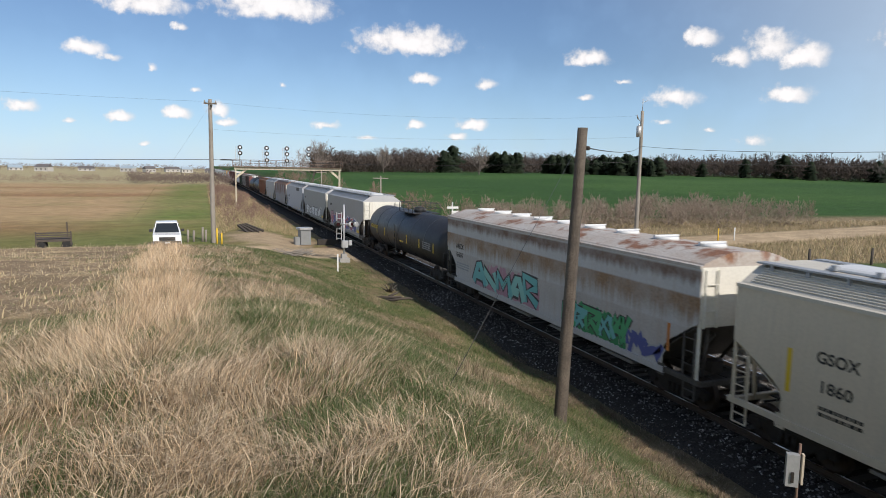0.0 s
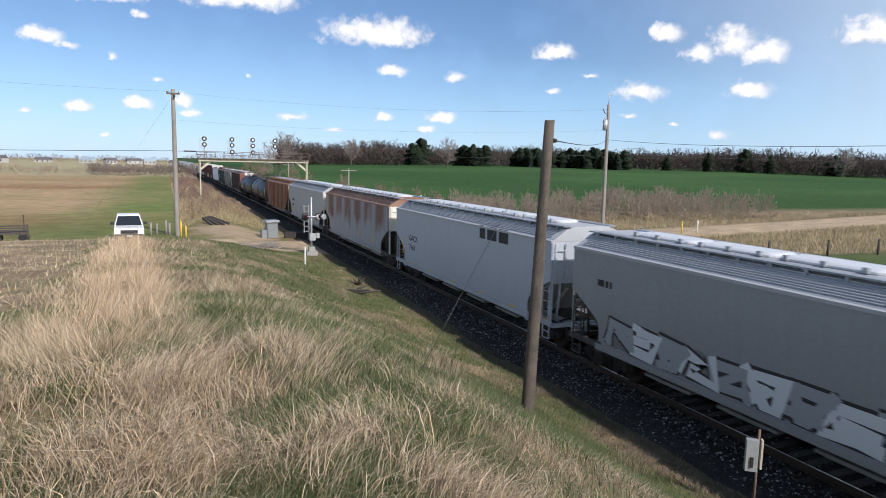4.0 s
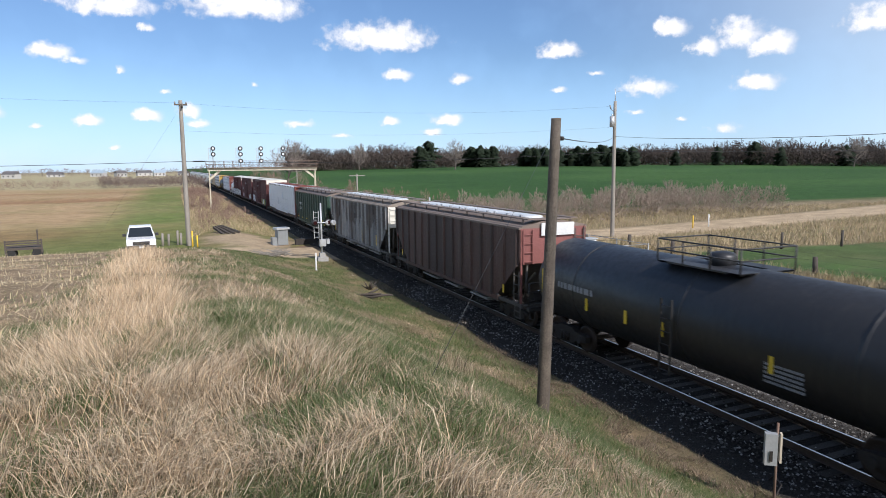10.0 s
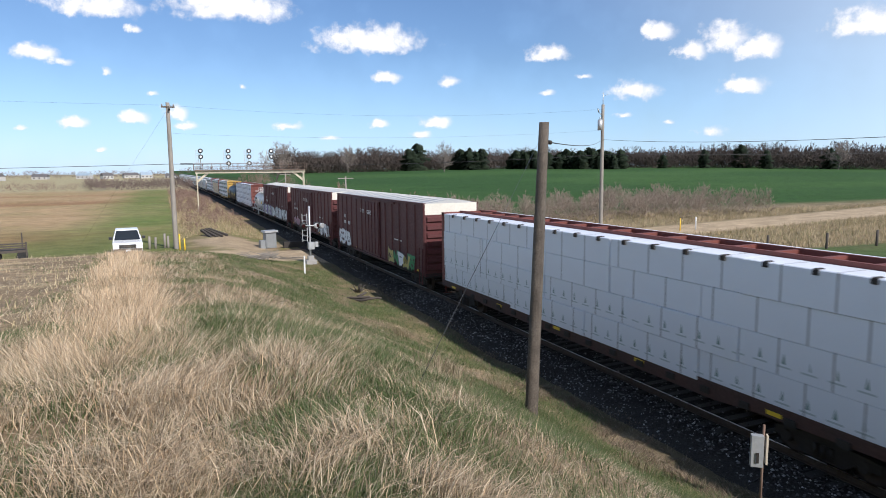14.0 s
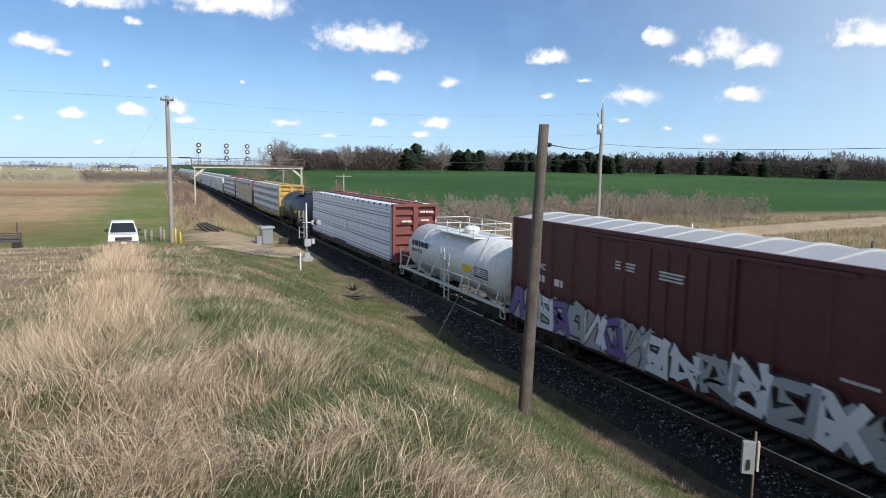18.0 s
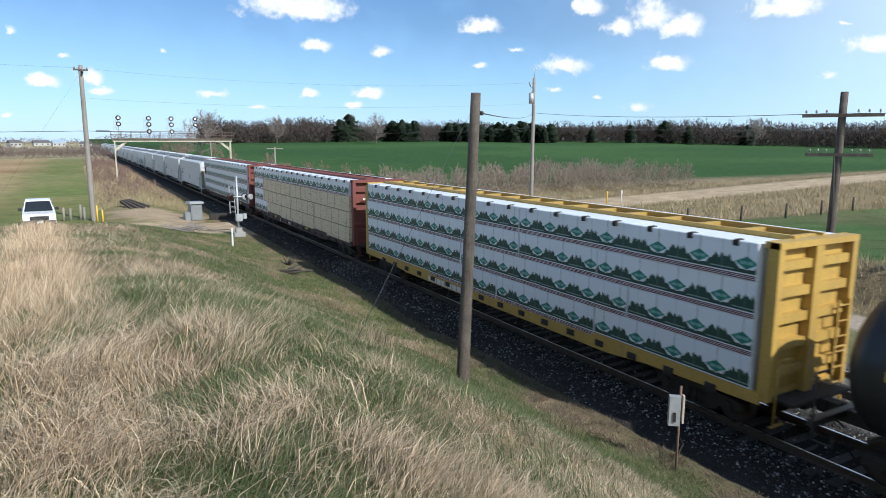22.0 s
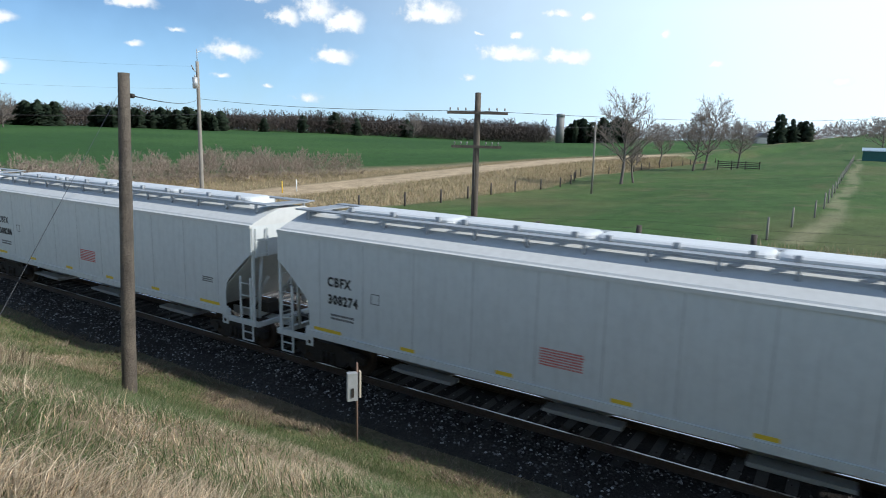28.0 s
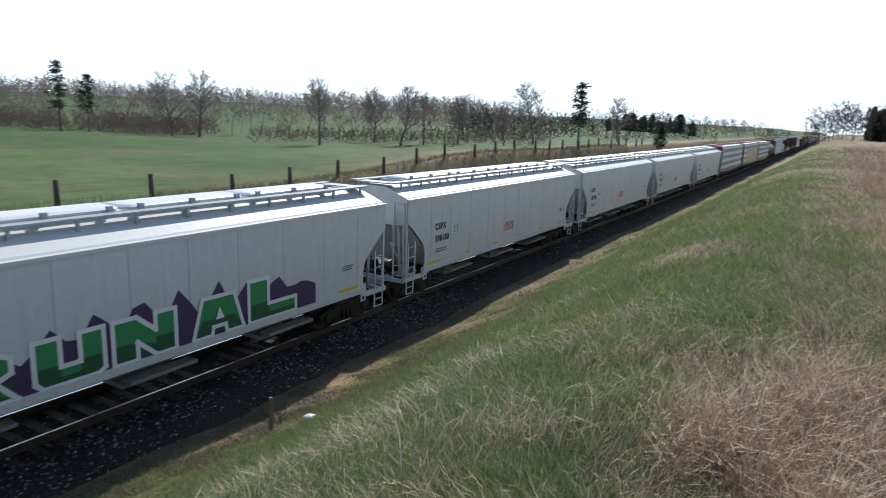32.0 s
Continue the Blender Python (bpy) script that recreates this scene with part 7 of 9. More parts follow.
for az_ in (2.95, 5.1, 6.75, 8.55):
    x = GY * math.tan(radians(az_))
    post = part("signal_mast", Shape().cyl((x, 0, G_TOP), (x, 0, G_TOP + 3.3), 0.06, n=8), m_silver, gantry)
    lad = ladder(x - 0.45, 0.2, G_TOP + 0.1, G_TOP + 3.2, "x", w=0.35, r=0.02)
    part("mast_ladder", lad, m_silver, gantry)
    for zz in (3.05, 2.15, 1.1)[:3 if 4 < az_ < 8 else 2]:
        hd = part("signal_head", Shape().lathe([(0, 0.10), (0, 0.36), (0.05, 0.36), (0.05, 0.10)], ((x + 0.05, -0.25, G_TOP + zz), (0, -1, 0)), 16).box((x + 0.05, -0.1, G_TOP + zz), (0.3, 0.3, 0.3)), m_black, gantry, "black round signal target")
        part("lens", Shape().cyl((x + 0.05, -0.30, G_TOP + zz), (x + 0.05, -0.34, G_TOP + zz), 0.17, n=14), m_lens_lit, hd, "pale round lens")

# crossing signal with gate mechanism
SX, SY = 9.47, 46.3
SZ = gz(SX, SY)
xs_ = thing("crossing_signal", "silver crossing signal mast with flashing lamps, ladder and gate mechanism", "crossing signal", at=pose(SX, SY, SZ))
part("base", Shape().box((0, 0, 0.12), (0.75, 0.75, 0.3)).box((0, 0, 0.4), (0.4, 0.4, 0.35)), m_concrete, xs_)
part("mast", Shape().cyl((0, 0, 0.3), (0, 0, 4.15), 0.075, 0.06, n=12), m_silver, xs_)
part("mechanism_box", Shape().box((0.05, -0.05, 1.3), (0.42, 0.4, 0.5)).box((0.45, 0, 1.38), (0.22, 0.26, 0.36)), m_silver, xs_, "silver gate mechanism box")
part("side_ladder", ladder(-0.35, 0.0, 1.6, 3.6, "x", w=0.34), m_silver, xs_)
lb = part("lamp_arm", Shape().cyl((-0.55, -0.1, 2.75), (0.65, -0.1, 2.75), 0.04), m_silver, xs_)
for x in (-0.45, 0.5):
    lamp = part("flasher_lamp", Shape().lathe([(0, 0.05), (0.02, 0.27), (0.06, 0.27), (0.06, 0.12), (0.2, 0.12)], ((x, -0.12, 2.75), (0, 1, 0)), 16), m_black, lb, "black round flasher hood")
    part("lens", Shape().cyl((x, -0.14, 2.75), (x, -0.18, 2.75), 0.13, n=12), m_lens, lamp)
for x, d in ((0.35, 1), (0.75, 1)):
    part("bell_hood", Shape().lathe([(0, 0.02), (0.05, 0.18), (0.3, 0.2), (0.3, 0.17)], ((x, 0.1, 2.72), (0.5, -0.7, 0)), 14), m_silver, xs_)
# no arm here: a dark bar stands in for counterweights and shadow
part("gate_arm", Shape().box((-0.05, 0.5, 1.1), (0.08, 0.8, 0.1)), m_steel_dark, xs_, "dark bar added for the counterweights and their shadow")

# relay cabinet
RX, RY = 8.55, 59.5
RZ = gz(RX, RY)
rel = thing("relay_cabinet", "grey steel relay cabinet with overhanging lid", "signal cabinet", at=pose(RX, RY, RZ, 0, 0, 12))
part("case", Shape().box((0, 0, 0.75), (0.95, 0.75, 1.4)), m_cabinet, rel)
part("lid", Shape().prism([(-0.62, 1.45), (0.62, 1.45), (0.6, 1.62), (-0.6, 1.62)], "y", -0.5, 0.5), m_silver, rel, "pale sloping lid")
part("door", Shape().box((0, -0.39, 0.75), (0.8, 0.03, 1.2)), m_cabinet, rel)
part("battery_box", Shape().box((-0.75, -0.1, 0.4), (0.45, 0.5, 0.75)), m_cabinet, rel)
solid("timber_block", Shape().box((0, 0, 0.25), (1.9, 0.5, 0.6)), m_tie, "low dark timber block beside the cabinet", "timber block", at=pose(RX + 2.1, RY - 0.3, gz(RX + 2.1, RY)))

# small metal box on a post by the ballast
BX, BY = 10.28, 8.62
BZ = gz(BX, BY)
bx_top = 6.5 - math.hypot(BX, BY) * math.tan(radians(20.95))
jb = thing("junction_box", "small grey metal box on a rusty post beside the ballast", "junction box", at=pose(BX, BY, 0, 0, 0, -38))
part("post", Shape().cyl((0.07, 0, BZ - 0.3), (0.07, 0, bx_top + 0.22), 0.026, n=8), m_rustbrown, jb)
part("case", Shape().box((-0.05, -0.06, bx_top - 0.28), (0.22, 0.14, 0.62)), m_silver, jb)
part("side_plate", Shape().box((0.13, -0.02, bx_top - 0.26), (0.035, 0.12, 0.58)), m_creamgrey, jb, "pale cream side plate")
part("latch", Shape().box((-0.05, -0.14, bx_top - 0.4), (0.05, 0.03, 0.2)), m_steel_dark, jb)
solid("loose_cable", Shape().tube([(BX + 0.1, BY, BZ + 0.25), (BX + 0.6, BY + 0.25, BZ + 0.32), (BX + 1.0, BY + 0.75, BZ + 0.22), (BX + 1.25, BY + 1.2, -0.45)], 0.014), m_steel_dark, "thin dark cable lying from the post to the ballast", "cable")

# stakes, stumps, debris
stx, sty = 9.3, -9.3
solid("stake", Shape().box((0, 0, 0.3), (0.06, 0.06, 0.95)), m_rustbrown, "short rusty brown stake in the grass", "stake", at=pose(stx, sty, gz(stx, sty)))
solid("white_rock", Shape().lathe([(0, 0.08), (0.03, 0.15), (0.08, 0.12), (0.11, 0.03)], ((0, 0, 0), (0, 0, 1)), 9), m_white, "small whitish stone in the grass", "stone", at=pose(8.5, -9.6, gz(8.5, -9.6)))
px_, py_ = 7.9, 40.6
solid("marker_post", Shape().box((0, 0, 0.5), (0.09, 0.09, 1.25)), m_white, "short pale wooden marker post", "marker post", at=pose(px_, py_, gz(px_, py_)))
rng = random.Random(5)
st = Shape()
for k in range(7):
    a = rng.uniform(0, 6.28)
    st.cyl((0, 0, 0), (0.45 * math.cos(a), 0.45 * math.sin(a), rng.uniform(0.2, 0.6)), 0.06, 0.02, n=6)
solid("stump", st, m_postwood, "dark splintered stump of old wood", "stump", at=pose(9.6, 34.5, gz(9.6, 34.5)))
lg = Shape()
for k in range(5):
    lg.cyl((rng.uniform(-0.8, 0), rng.uniform(-0.5, 0.5), 0.08 + 0.02 * k), (rng.uniform(0.2, 1.2), rng.uniform(-0.6, 0.6), 0.1 + 0.05 * k), 0.07, 0.05, n=7)
solid("fallen_branch", lg, m_postwood, "dark fallen branches on the slope", "branch", at=pose(8.6, 30.5, gz(8.6, 30.5) + 0.02))
lg2 = Shape()
for k in range(4):
    lg2.box((k * 0.35, 0, 0.25 + 0.05 * k), (0.22, 2.4, 0.2), rz=20 + 8 * k, rx=14)
solid("old_ties", lg2, m_postwood, "discarded grey railway ties in brush", "railway tie", at=pose(3.6, 66.5, gz(3.6, 66.5)))
pile = Shape()
for k in range(60):
    a = rng.uniform(0, 6.28)
    pile.cyl((rng.uniform(-1.6, 1.6), rng.uniform(-0.7, 0.7), 0.05), (rng.uniform(-1.6, 1.6), rng.uniform(-0.7, 0.7), rng.uniform(0.15, 0.6)), 0.03, 0.01, n=5)
solid("dead_brush", pile, m_pole2, "low pile of grey cut brush", "brush pile", at=pose(5.7, 45.5, gz(5.7, 45.5)))
for i, (dx, dy, hh) in enumerate(((-2.0, 0.6, 1.05), (-1.55, 0.9, 0.95), (-0.85, 0.6, 1.2), (-0.6, 0.4, 1.0))):
    solid("fence_post", Shape().cyl((0, 0, -0.2), (0.03, 0, hh), 0.10, 0.09, n=9), m_pole2, "grey weathered fence post by the corner pole", "fence post", "corner posts", at=pose(LX + dx, LY + dy, gz(LX + dx, LY + dy)))

# pasture fence along the bank
f0 = None
for i in range(34):
    y = 43.17 - 4.97 * i
    x = 30.0 + 0.25 * math.sin(i * 2.1)
    hh = 0.68 + 0.42 * float(step(-y, 8, 18)) + 0.05 * math.sin(i * 5.3)
    ob = solid("fence_post", Shape().cyl((0, 0, -0.3), (0.02 * math.sin(i), 0.03 * math.cos(i * 3), hh + 0.15), 0.14, 0.125, n=9), m_postwood, "dark round wooden fence post along the pasture", "fence post", "pasture fence posts", at=pose(x, y, gz(x, y)))
fw = Shape()
prev = None
for i in range(34):
    y = 43.17 - 4.97 * i
    x = 30.0 + 0.25 * math.sin(i * 2.1) - 0.12
    z = gz(x, y)
    if prev:
        for hh in (0.35, 0.7, 1.05):
            fw.cyl((prev[0], prev[1], prev[2] + hh), (x, y, z + hh), 0.004, n=3)
    prev = (x, y, z)
solid("fence_wire", fw, m_wire, "thin fence wires along the pasture", "fence wire", kind="stuff")
for i in range(26):
    x = 38 + 4.6 * i
    y = float(road_y(x) - bank_w(x)) - 0.6 * math.sin(i)
    solid("fence_post", Shape().cyl((0, 0, -0.3), (0.03 * math.sin(i), 0.0, 1.15), 0.09, 0.08, n=8), m_postwood, "dark wooden fence post below the road bank", "fence post", "road fence posts", at=pose(x, y, gz(x, y)))
for i in range(22):
    x = 34 + 6.0 * i
    y = 1.9 + 1.5 * (1 - float(step(x, 33, 50)))
    solid("fence_post", Shape().cyl((0, 0, -0.3), (0.02, 0.0, 1.1), 0.06, 0.05, n=7), m_pole2, "pale thin fence post crossing the pasture", "fence post", "cross fence posts", at=pose(x, y, gz(x, y)))
for az_, d_ in ((43.4, 66), (44.6, 67)):
    x, y = d_ * math.sin(radians(az_)), d_ * math.cos(radians(az_))
    solid("marker_post", Shape().cyl((0, 0, -0.2), (0, 0, 1.2), 0.06, n=8), m_ypost if az_ < 44 else m_white, "marker post beside the dirt road", "marker post", "road markers", at=pose(x, y, gz(x, y)))

# fenced equipment yard east of the tracks
m_mesh = surf("galvanised_pipe", (0.38, 0.39, 0.39), rough=0.5, metal=0.6, bump=0)
yard = thing("wire_enclosure", "grey pipe and wire fence round signal equipment", "fence", at=pose(26.0, 36.2, gz(26, 36.2)))
for x, y in ((-1.6, -3.2), (-1.6, 0), (-1.6, 3.2), (1.6, -3.2), (1.6, 0), (1.6, 3.2)):
    part("post", Shape().cyl((x, y, -0.3), (x, y, 1.9), 0.035, n=6), m_mesh, yard)
ms = Shape()
for z in (0.1, 1.0, 1.85):
    for x in (-1.6, 1.6):
        ms.cyl((x, -3.2, z), (x, 3.2, z), 0.022, n=5)
    for y in (-3.2, 3.2):
        ms.cyl((-1.6, y, z), (1.6, y, z), 0.022, n=5)
for k in range(30):
    y = -3.2 + 6.4 * k / 29
    ms.cyl((-1.6, y, 0.1), (-1.6, y, 1.85), 0.006, n=3)
part("mesh_panel", ms, m_mesh, yard)
cabn = thing("equipment_cabinet", "white equipment cabinets inside the fence", "signal cabinet", at=pose(26.2, 37.6, gz(26.2, 37.6)))
part("case", Shape().box((0, 0, 0.85), (0.9, 0.8, 1.9)), m_white, cabn)
part("side_case", Shape().box((0.1, -1.3, 0.45), (0.7, 1.0, 1.0)), m_white, cabn)
part("lid", Shape().box((0, 0, 1.85), (1.05, 0.95, 0.08)), m_silver, cabn)

# far-side relay house and poles beyond the bridge
solid("telegraph_pole", Shape().cyl((0, 0, -0.3), (0, 0, 5.2), 0.13, 0.1, n=8).box((0, 0, 4.9), (2.4, 0.1, 0.12)), m_pole2, "short grey telegraph pole with one crossarm", "utility pole", "line poles", at=pose(25.6, 97, gz(25.6, 97)))
solid("telegraph_pole", Shape().cyl((0, 0, -0.3), (0, 0, 5.4), 0.13, 0.1, n=8).box((0, 0, 4.9), (2.4, 0.1, 0.12)), m_pole2, "short grey telegraph pole with one crossarm", "utility pole", "line poles", at=pose(25.6, 150, gz(25.6, 150)))
for x, y, hh in ((64, 23, 7.0), (120, 35, 8.0)):
    solid("utility_pole", Shape().cyl((0, 0, -0.3), (0, 0, hh), 0.12, 0.09, n=8), m_pole2, "distant grey utility pole beside the road", "utility pole", "line poles", at=pose(x, y, gz(x, y)))
hx, hy = 21.6, 56.0
hs = thing("crossing_signal", "white far-side crossing signal with black lamps", "crossing signal", at=pose(hx, hy, gz(hx, hy)))
part("mast", Shape().cyl((0, 0, -0.2), (0, 0, 4.2), 0.07, n=8), m_silver, hs)
part("sign_blade", Shape().box((0, -0.1, 3.7), (1.1, 0.04, 0.2), ).box((0.25, -0.1, 3.15), (0.7, 0.05, 0.5)), m_white, hs)
part("flasher_lamp", Shape().cyl((-0.4, -0.2, 2.6), (-0.4, -0.1, 2.6), 0.25).cyl((0.4, -0.2, 2.6), (0.4, -0.1, 2.6), 0.25), m_black, hs)

# buildings far off
m_shedgreen = surf("green_metal_siding", (0.03, 0.13, 0.12), (0.025, 0.10, 0.09), 0.5, bump=0.05)
m_shedroof = surf("pale_metal_roof", (0.45, 0.55, 0.62), rough=0.4, metal=0.3, bump=0.03)
SHX, SHY = 165.0, -3.6
shed = thing("shed", "low green metal shed with pale roof in the pasture", "shed", at=pose(SHX, SHY, gz(SHX, SHY)))
part("wall", Shape().box((0, 0, 1.0), (5.5, 8.2, 2.4)), m_shedgreen, shed)
part("roof", Shape().prism([(-3.1, 2.1), (0, 2.75), (3.1, 2.35), (3.1, 2.25), (0, 2.62), (-3.1, 2.0)], "y", -4.3, 4.3), m_shedroof, shed)
part("door", Shape().box((-2.77, 1.5, 0.9), (0.06, 2.0, 1.9)), m_shedgreen, shed)
gt = thing("gate", "dark wooden gate and loading rails near the trees", "gate", at=pose(118, 17.5, gz(118, 17.5)))
for k in range(4):
    part("bar", Shape().box((0, 0, 0.35 + 0.3 * k), (0.08, 6.5, 0.12)), m_postwood, gt)
for k in range(4):
    part("post", Shape().box((0, -3.2 + 2.13 * k, 0.7), (0.16, 0.16, 1.6)), m_postwood, gt)
SLX, SLY = 300 * math.sin(radians(67.18)), 300 * math.cos(radians(67.18))
silo = thing("silo", "tall grey concrete farm silo behind the trees", "silo", at=pose(SLX, SLY, gz(SLX, SLY)))
part("wall", Shape().lathe([(0, 1.8), (15.6 - gz(SLX, SLY), 1.8)], ((0, 0, 0), (0, 0, 1)), 18), surf("silo_concrete", (0.22, 0.21, 0.20), big=0.2, fine=1.5), silo)
part("cap", Shape().lathe([(15.6 - gz(SLX, SLY), 1.9), (16.9 - gz(SLX, SLY), 1.9), (17.2 - gz(SLX, SLY), 0.4)], ((0, 0, 0), (0, 0, 1)), 18), m_cabinet, silo)
m_house = surf("pale_siding", (0.5, 0.48, 0.45), rough=0.7, bump=0.02)
m_hroof = surf("grey_shingles", (0.13, 0.12, 0.12), rough=0.8)
rng = random.Random(9)
for i, (az_, d_) in enumerate(((-13.0, 700), (-11.2, 640), (-8.4, 720), (-5.5, 700), (-4.0, 660), (-2.3, 740), (-1.2, 690), (0.6, 720), (48, 620), (52, 660), (55, 600), (58, 640), (61, 690), (83, 380), (112, 700), (116, 660))):
    x, y = d_ * math.sin(radians(az_)), d_ * math.cos(radians(az_))
    w, l, hh = rng.uniform(7, 10), rng.uniform(8, 16), rng.uniform(2.4, 3.6)
    ho = thing("house", "pale far-off farm building with a grey roof", "house", "far buildings", at=pose(x, y, gz(x, y), 0, 0, rng.uniform(-30, 30)))
    part("wall", Shape().box((0, 0, hh / 2), (l, w, hh)), m_house, ho)
    part("roof", Shape().prism([(-w / 2 - 0.4, hh), (0, hh + 2.6), (w / 2 + 0.4, hh)], "x", -l / 2, l / 2), m_hroof if i % 3 else m_shedroof, ho)
    for k in range(3):
        part("window", Shape().box((-l / 3 + k * l / 3, -w / 2 - 0.02, hh * 0.55), (1.2, 0.08, 1.3)), m_black, ho)


# parked pickup
m_truck = surf("white_car_paint", (0.80, 0.80, 0.80), (0.74, 0.74, 0.74), 0.25, big=0.8, bump=0, amount=0.2)
m_glass = plain("dark_car_glass", (0.02, 0.025, 0.03), 0.05)
m_rubber = surf("tyre_rubber", (0.02, 0.02, 0.02), rough=0.85)
m_chrome = plain("chrome", (0.6, 0.6, 0.6), 0.15, 1.0)
m_lamp = plain("headlamp_glass", (0.75, 0.78, 0.8), 0.1)
TX, TY = -2.75, 54.8
tk = thing("pickup_truck", "white pickup truck with chrome grille parked on the dirt road", "pickup truck", at=pose(TX, TY, gz(TX, TY) + 0.02, 0, 0, 3))
part("body", Shape().prism([(-2.78, 0.45), (-2.82, 0.98), (-2.68, 1.1), (-1.3, 1.16), (1.3, 1.16), (2.95, 1.18), (2.98, 0.5)], "x", -0.98, 0.98), m_truck, tk)
cab = Shape()
v = []
for x_, y0_, y1_, z_ in ((0.95, -1.3, 1.4, 1.14), (0.76, -0.55, 1.15, 1.9)):
    v += [(-x_, y0_, z_), (x_, y0_, z_), (x_, y1_, z_), (-x_, y1_, z_)]
cab.add(v, [(0, 1, 2, 3), (7, 6, 5, 4), (0, 4, 5, 1), (1, 5, 6, 2), (2, 6, 7, 3), (3, 7, 4, 0)])
part("cab", cab, m_truck, tk)
part("windscreen", Shape().add([(-0.88, -1.31, 1.19), (0.88, -1.31, 1.19), (0.72, -0.63, 1.83), (-0.72, -0.63, 1.83), (-0.88, -1.27, 1.19), (0.88, -1.27, 1.19), (0.72, -0.59, 1.83), (-0.72, -0.59, 1.83)], [(0, 1, 2, 3), (7, 6, 5, 4), (0, 4, 5, 1), (1, 5, 6, 2), (2, 6, 7, 3), (3, 7, 4, 0)]), m_glass, tk, "dark windscreen")
grille = part("grille", Shape().box((0, -2.815, 0.84), (1.12, 0.07, 0.26)), m_black, tk, "dark grille with chrome bars")
for z_ in (0.76, 0.84, 0.92):
    part("bar", Shape().box((0, -2.86, z_), (1.12, 0.03, 0.022)), m_chrome, grille)
part("lower_grille", Shape().box((0, -2.85, 0.40), (1.3, 0.08, 0.12)), m_black, tk)
part("bumper", Shape().box((0, -2.86, 0.58), (1.9, 0.14, 0.22)), m_chrome, tk)
part("number_plate", Shape().box((0, -2.95, 0.55), (0.32, 0.02, 0.15)), m_white, tk)
for s in (-1, 1):
    part("headlight", Shape().box((s * 0.76, -2.80, 0.88), (0.32, 0.08, 0.2)), m_lamp, tk)
    part("side_mirror", Shape().box((s * 1.12, -0.85, 1.3), (0.24, 0.12, 0.2)), m_black, tk)
    part("side_window", Shape().box((s * 0.845, 0.2, 1.52), (0.03, 1.3, 0.42)), m_glass, tk)
    for y in (-1.85, 1.75):
        wl = part("wheel", Shape().cyl((s * 0.72, y, 0.39), (s * 0.97, y, 0.39), 0.39, n=20), m_rubber, tk)
        part("rim", Shape().cyl((s * 0.96, y, 0.39), (s * 0.985, y, 0.39), 0.24, n=14), m_chrome, wl)

# old hay wagon at the end of the stubble
wx, wy = -10.4, 54.5
wg = thing("farm_wagon", "dark weathered wooden farm wagon at the field edge", "wagon", at=pose(wx, wy, gz(wx, wy), 0, 0, 8))
part("bed", Shape().box((0, 0, 0.75), (2.2, 1.6, 0.18)), m_postwood, wg)
for k in range(3):
    part("rail", Shape().box((0, -0.8, 0.98 + 0.16 * k), (2.3, 0.05, 0.1)), m_postwood, wg)
for x in (-1.1, 1.1):
    part("post", Shape().box((x, -0.8, 0.9), (0.1, 0.1, 1.0)), m_postwood, wg)
part("post", Shape().box((0.85, 0.2, 1.35), (0.09, 0.09, 1.3)), m_postwood, wg)
for x in (-0.8, 0.8):
    for y in (-0.7, 0.7):
        part("wheel", Shape().cyl((x, y - 0.08, 0.33), (x, y + 0.08, 0.33), 0.35, n=14), m_rubber, wg)

# ---- trees and grass ----
m_bark = surf("grey_brown_bark", (0.17, 0.14, 0.12), (0.115, 0.095, 0.08), 0.9, big=2, fine=12, bump=0.4)
# haze put into the colour: bare, far and thicket twigs lighter than woodland_twigs
m_twig = island_surf("bare_twigs", [(0.24, 0.20, 0.175), (0.31, 0.26, 0.23), (0.19, 0.155, 0.135), (0.35, 0.285, 0.245)], trans=0.2)
m_wood = island_surf("woodland_twigs", [(0.075, 0.06, 0.052), (0.095, 0.075, 0.064), (0.06, 0.05, 0.044), (0.12, 0.09, 0.076), (0.07, 0.062, 0.052)])
m_farwood = island_surf("far_wood_twigs", [(0.25, 0.205, 0.18), (0.30, 0.25, 0.225), (0.20, 0.17, 0.155), (0.28, 0.215, 0.185)], trans=0.2)
m_thicket = island_surf("thicket_twigs", [(0.20, 0.155, 0.135), (0.25, 0.195, 0.17), (0.16, 0.125, 0.11), (0.27, 0.19, 0.16)], trans=0.2)
m_redtwig = island_surf("reddish_brush_twigs", [(0.22, 0.14, 0.11), (0.28, 0.19, 0.15), (0.18, 0.11, 0.09), (0.30, 0.23, 0.17)])
m_paletwig = island_surf("pale_brush_twigs", [(0.28, 0.23, 0.18), (0.22, 0.175, 0.14), (0.34, 0.28, 0.22), (0.24, 0.17, 0.14)])
m_needle = island_surf("dark_needles", trans=0.25, cols=[(0.026, 0.042, 0.024), (0.04, 0.058, 0.032), (0.022, 0.035, 0.022), (0.05, 0.066, 0.038)])
m_pine = island_surf("pine_needles", trans=0.35, cols=[(0.04, 0.07, 0.035), (0.06, 0.09, 0.045), (0.032, 0.055, 0.03), (0.075, 0.095, 0.05)])


def unit(v):
    return v / (np.linalg.norm(v) + 1e-9)


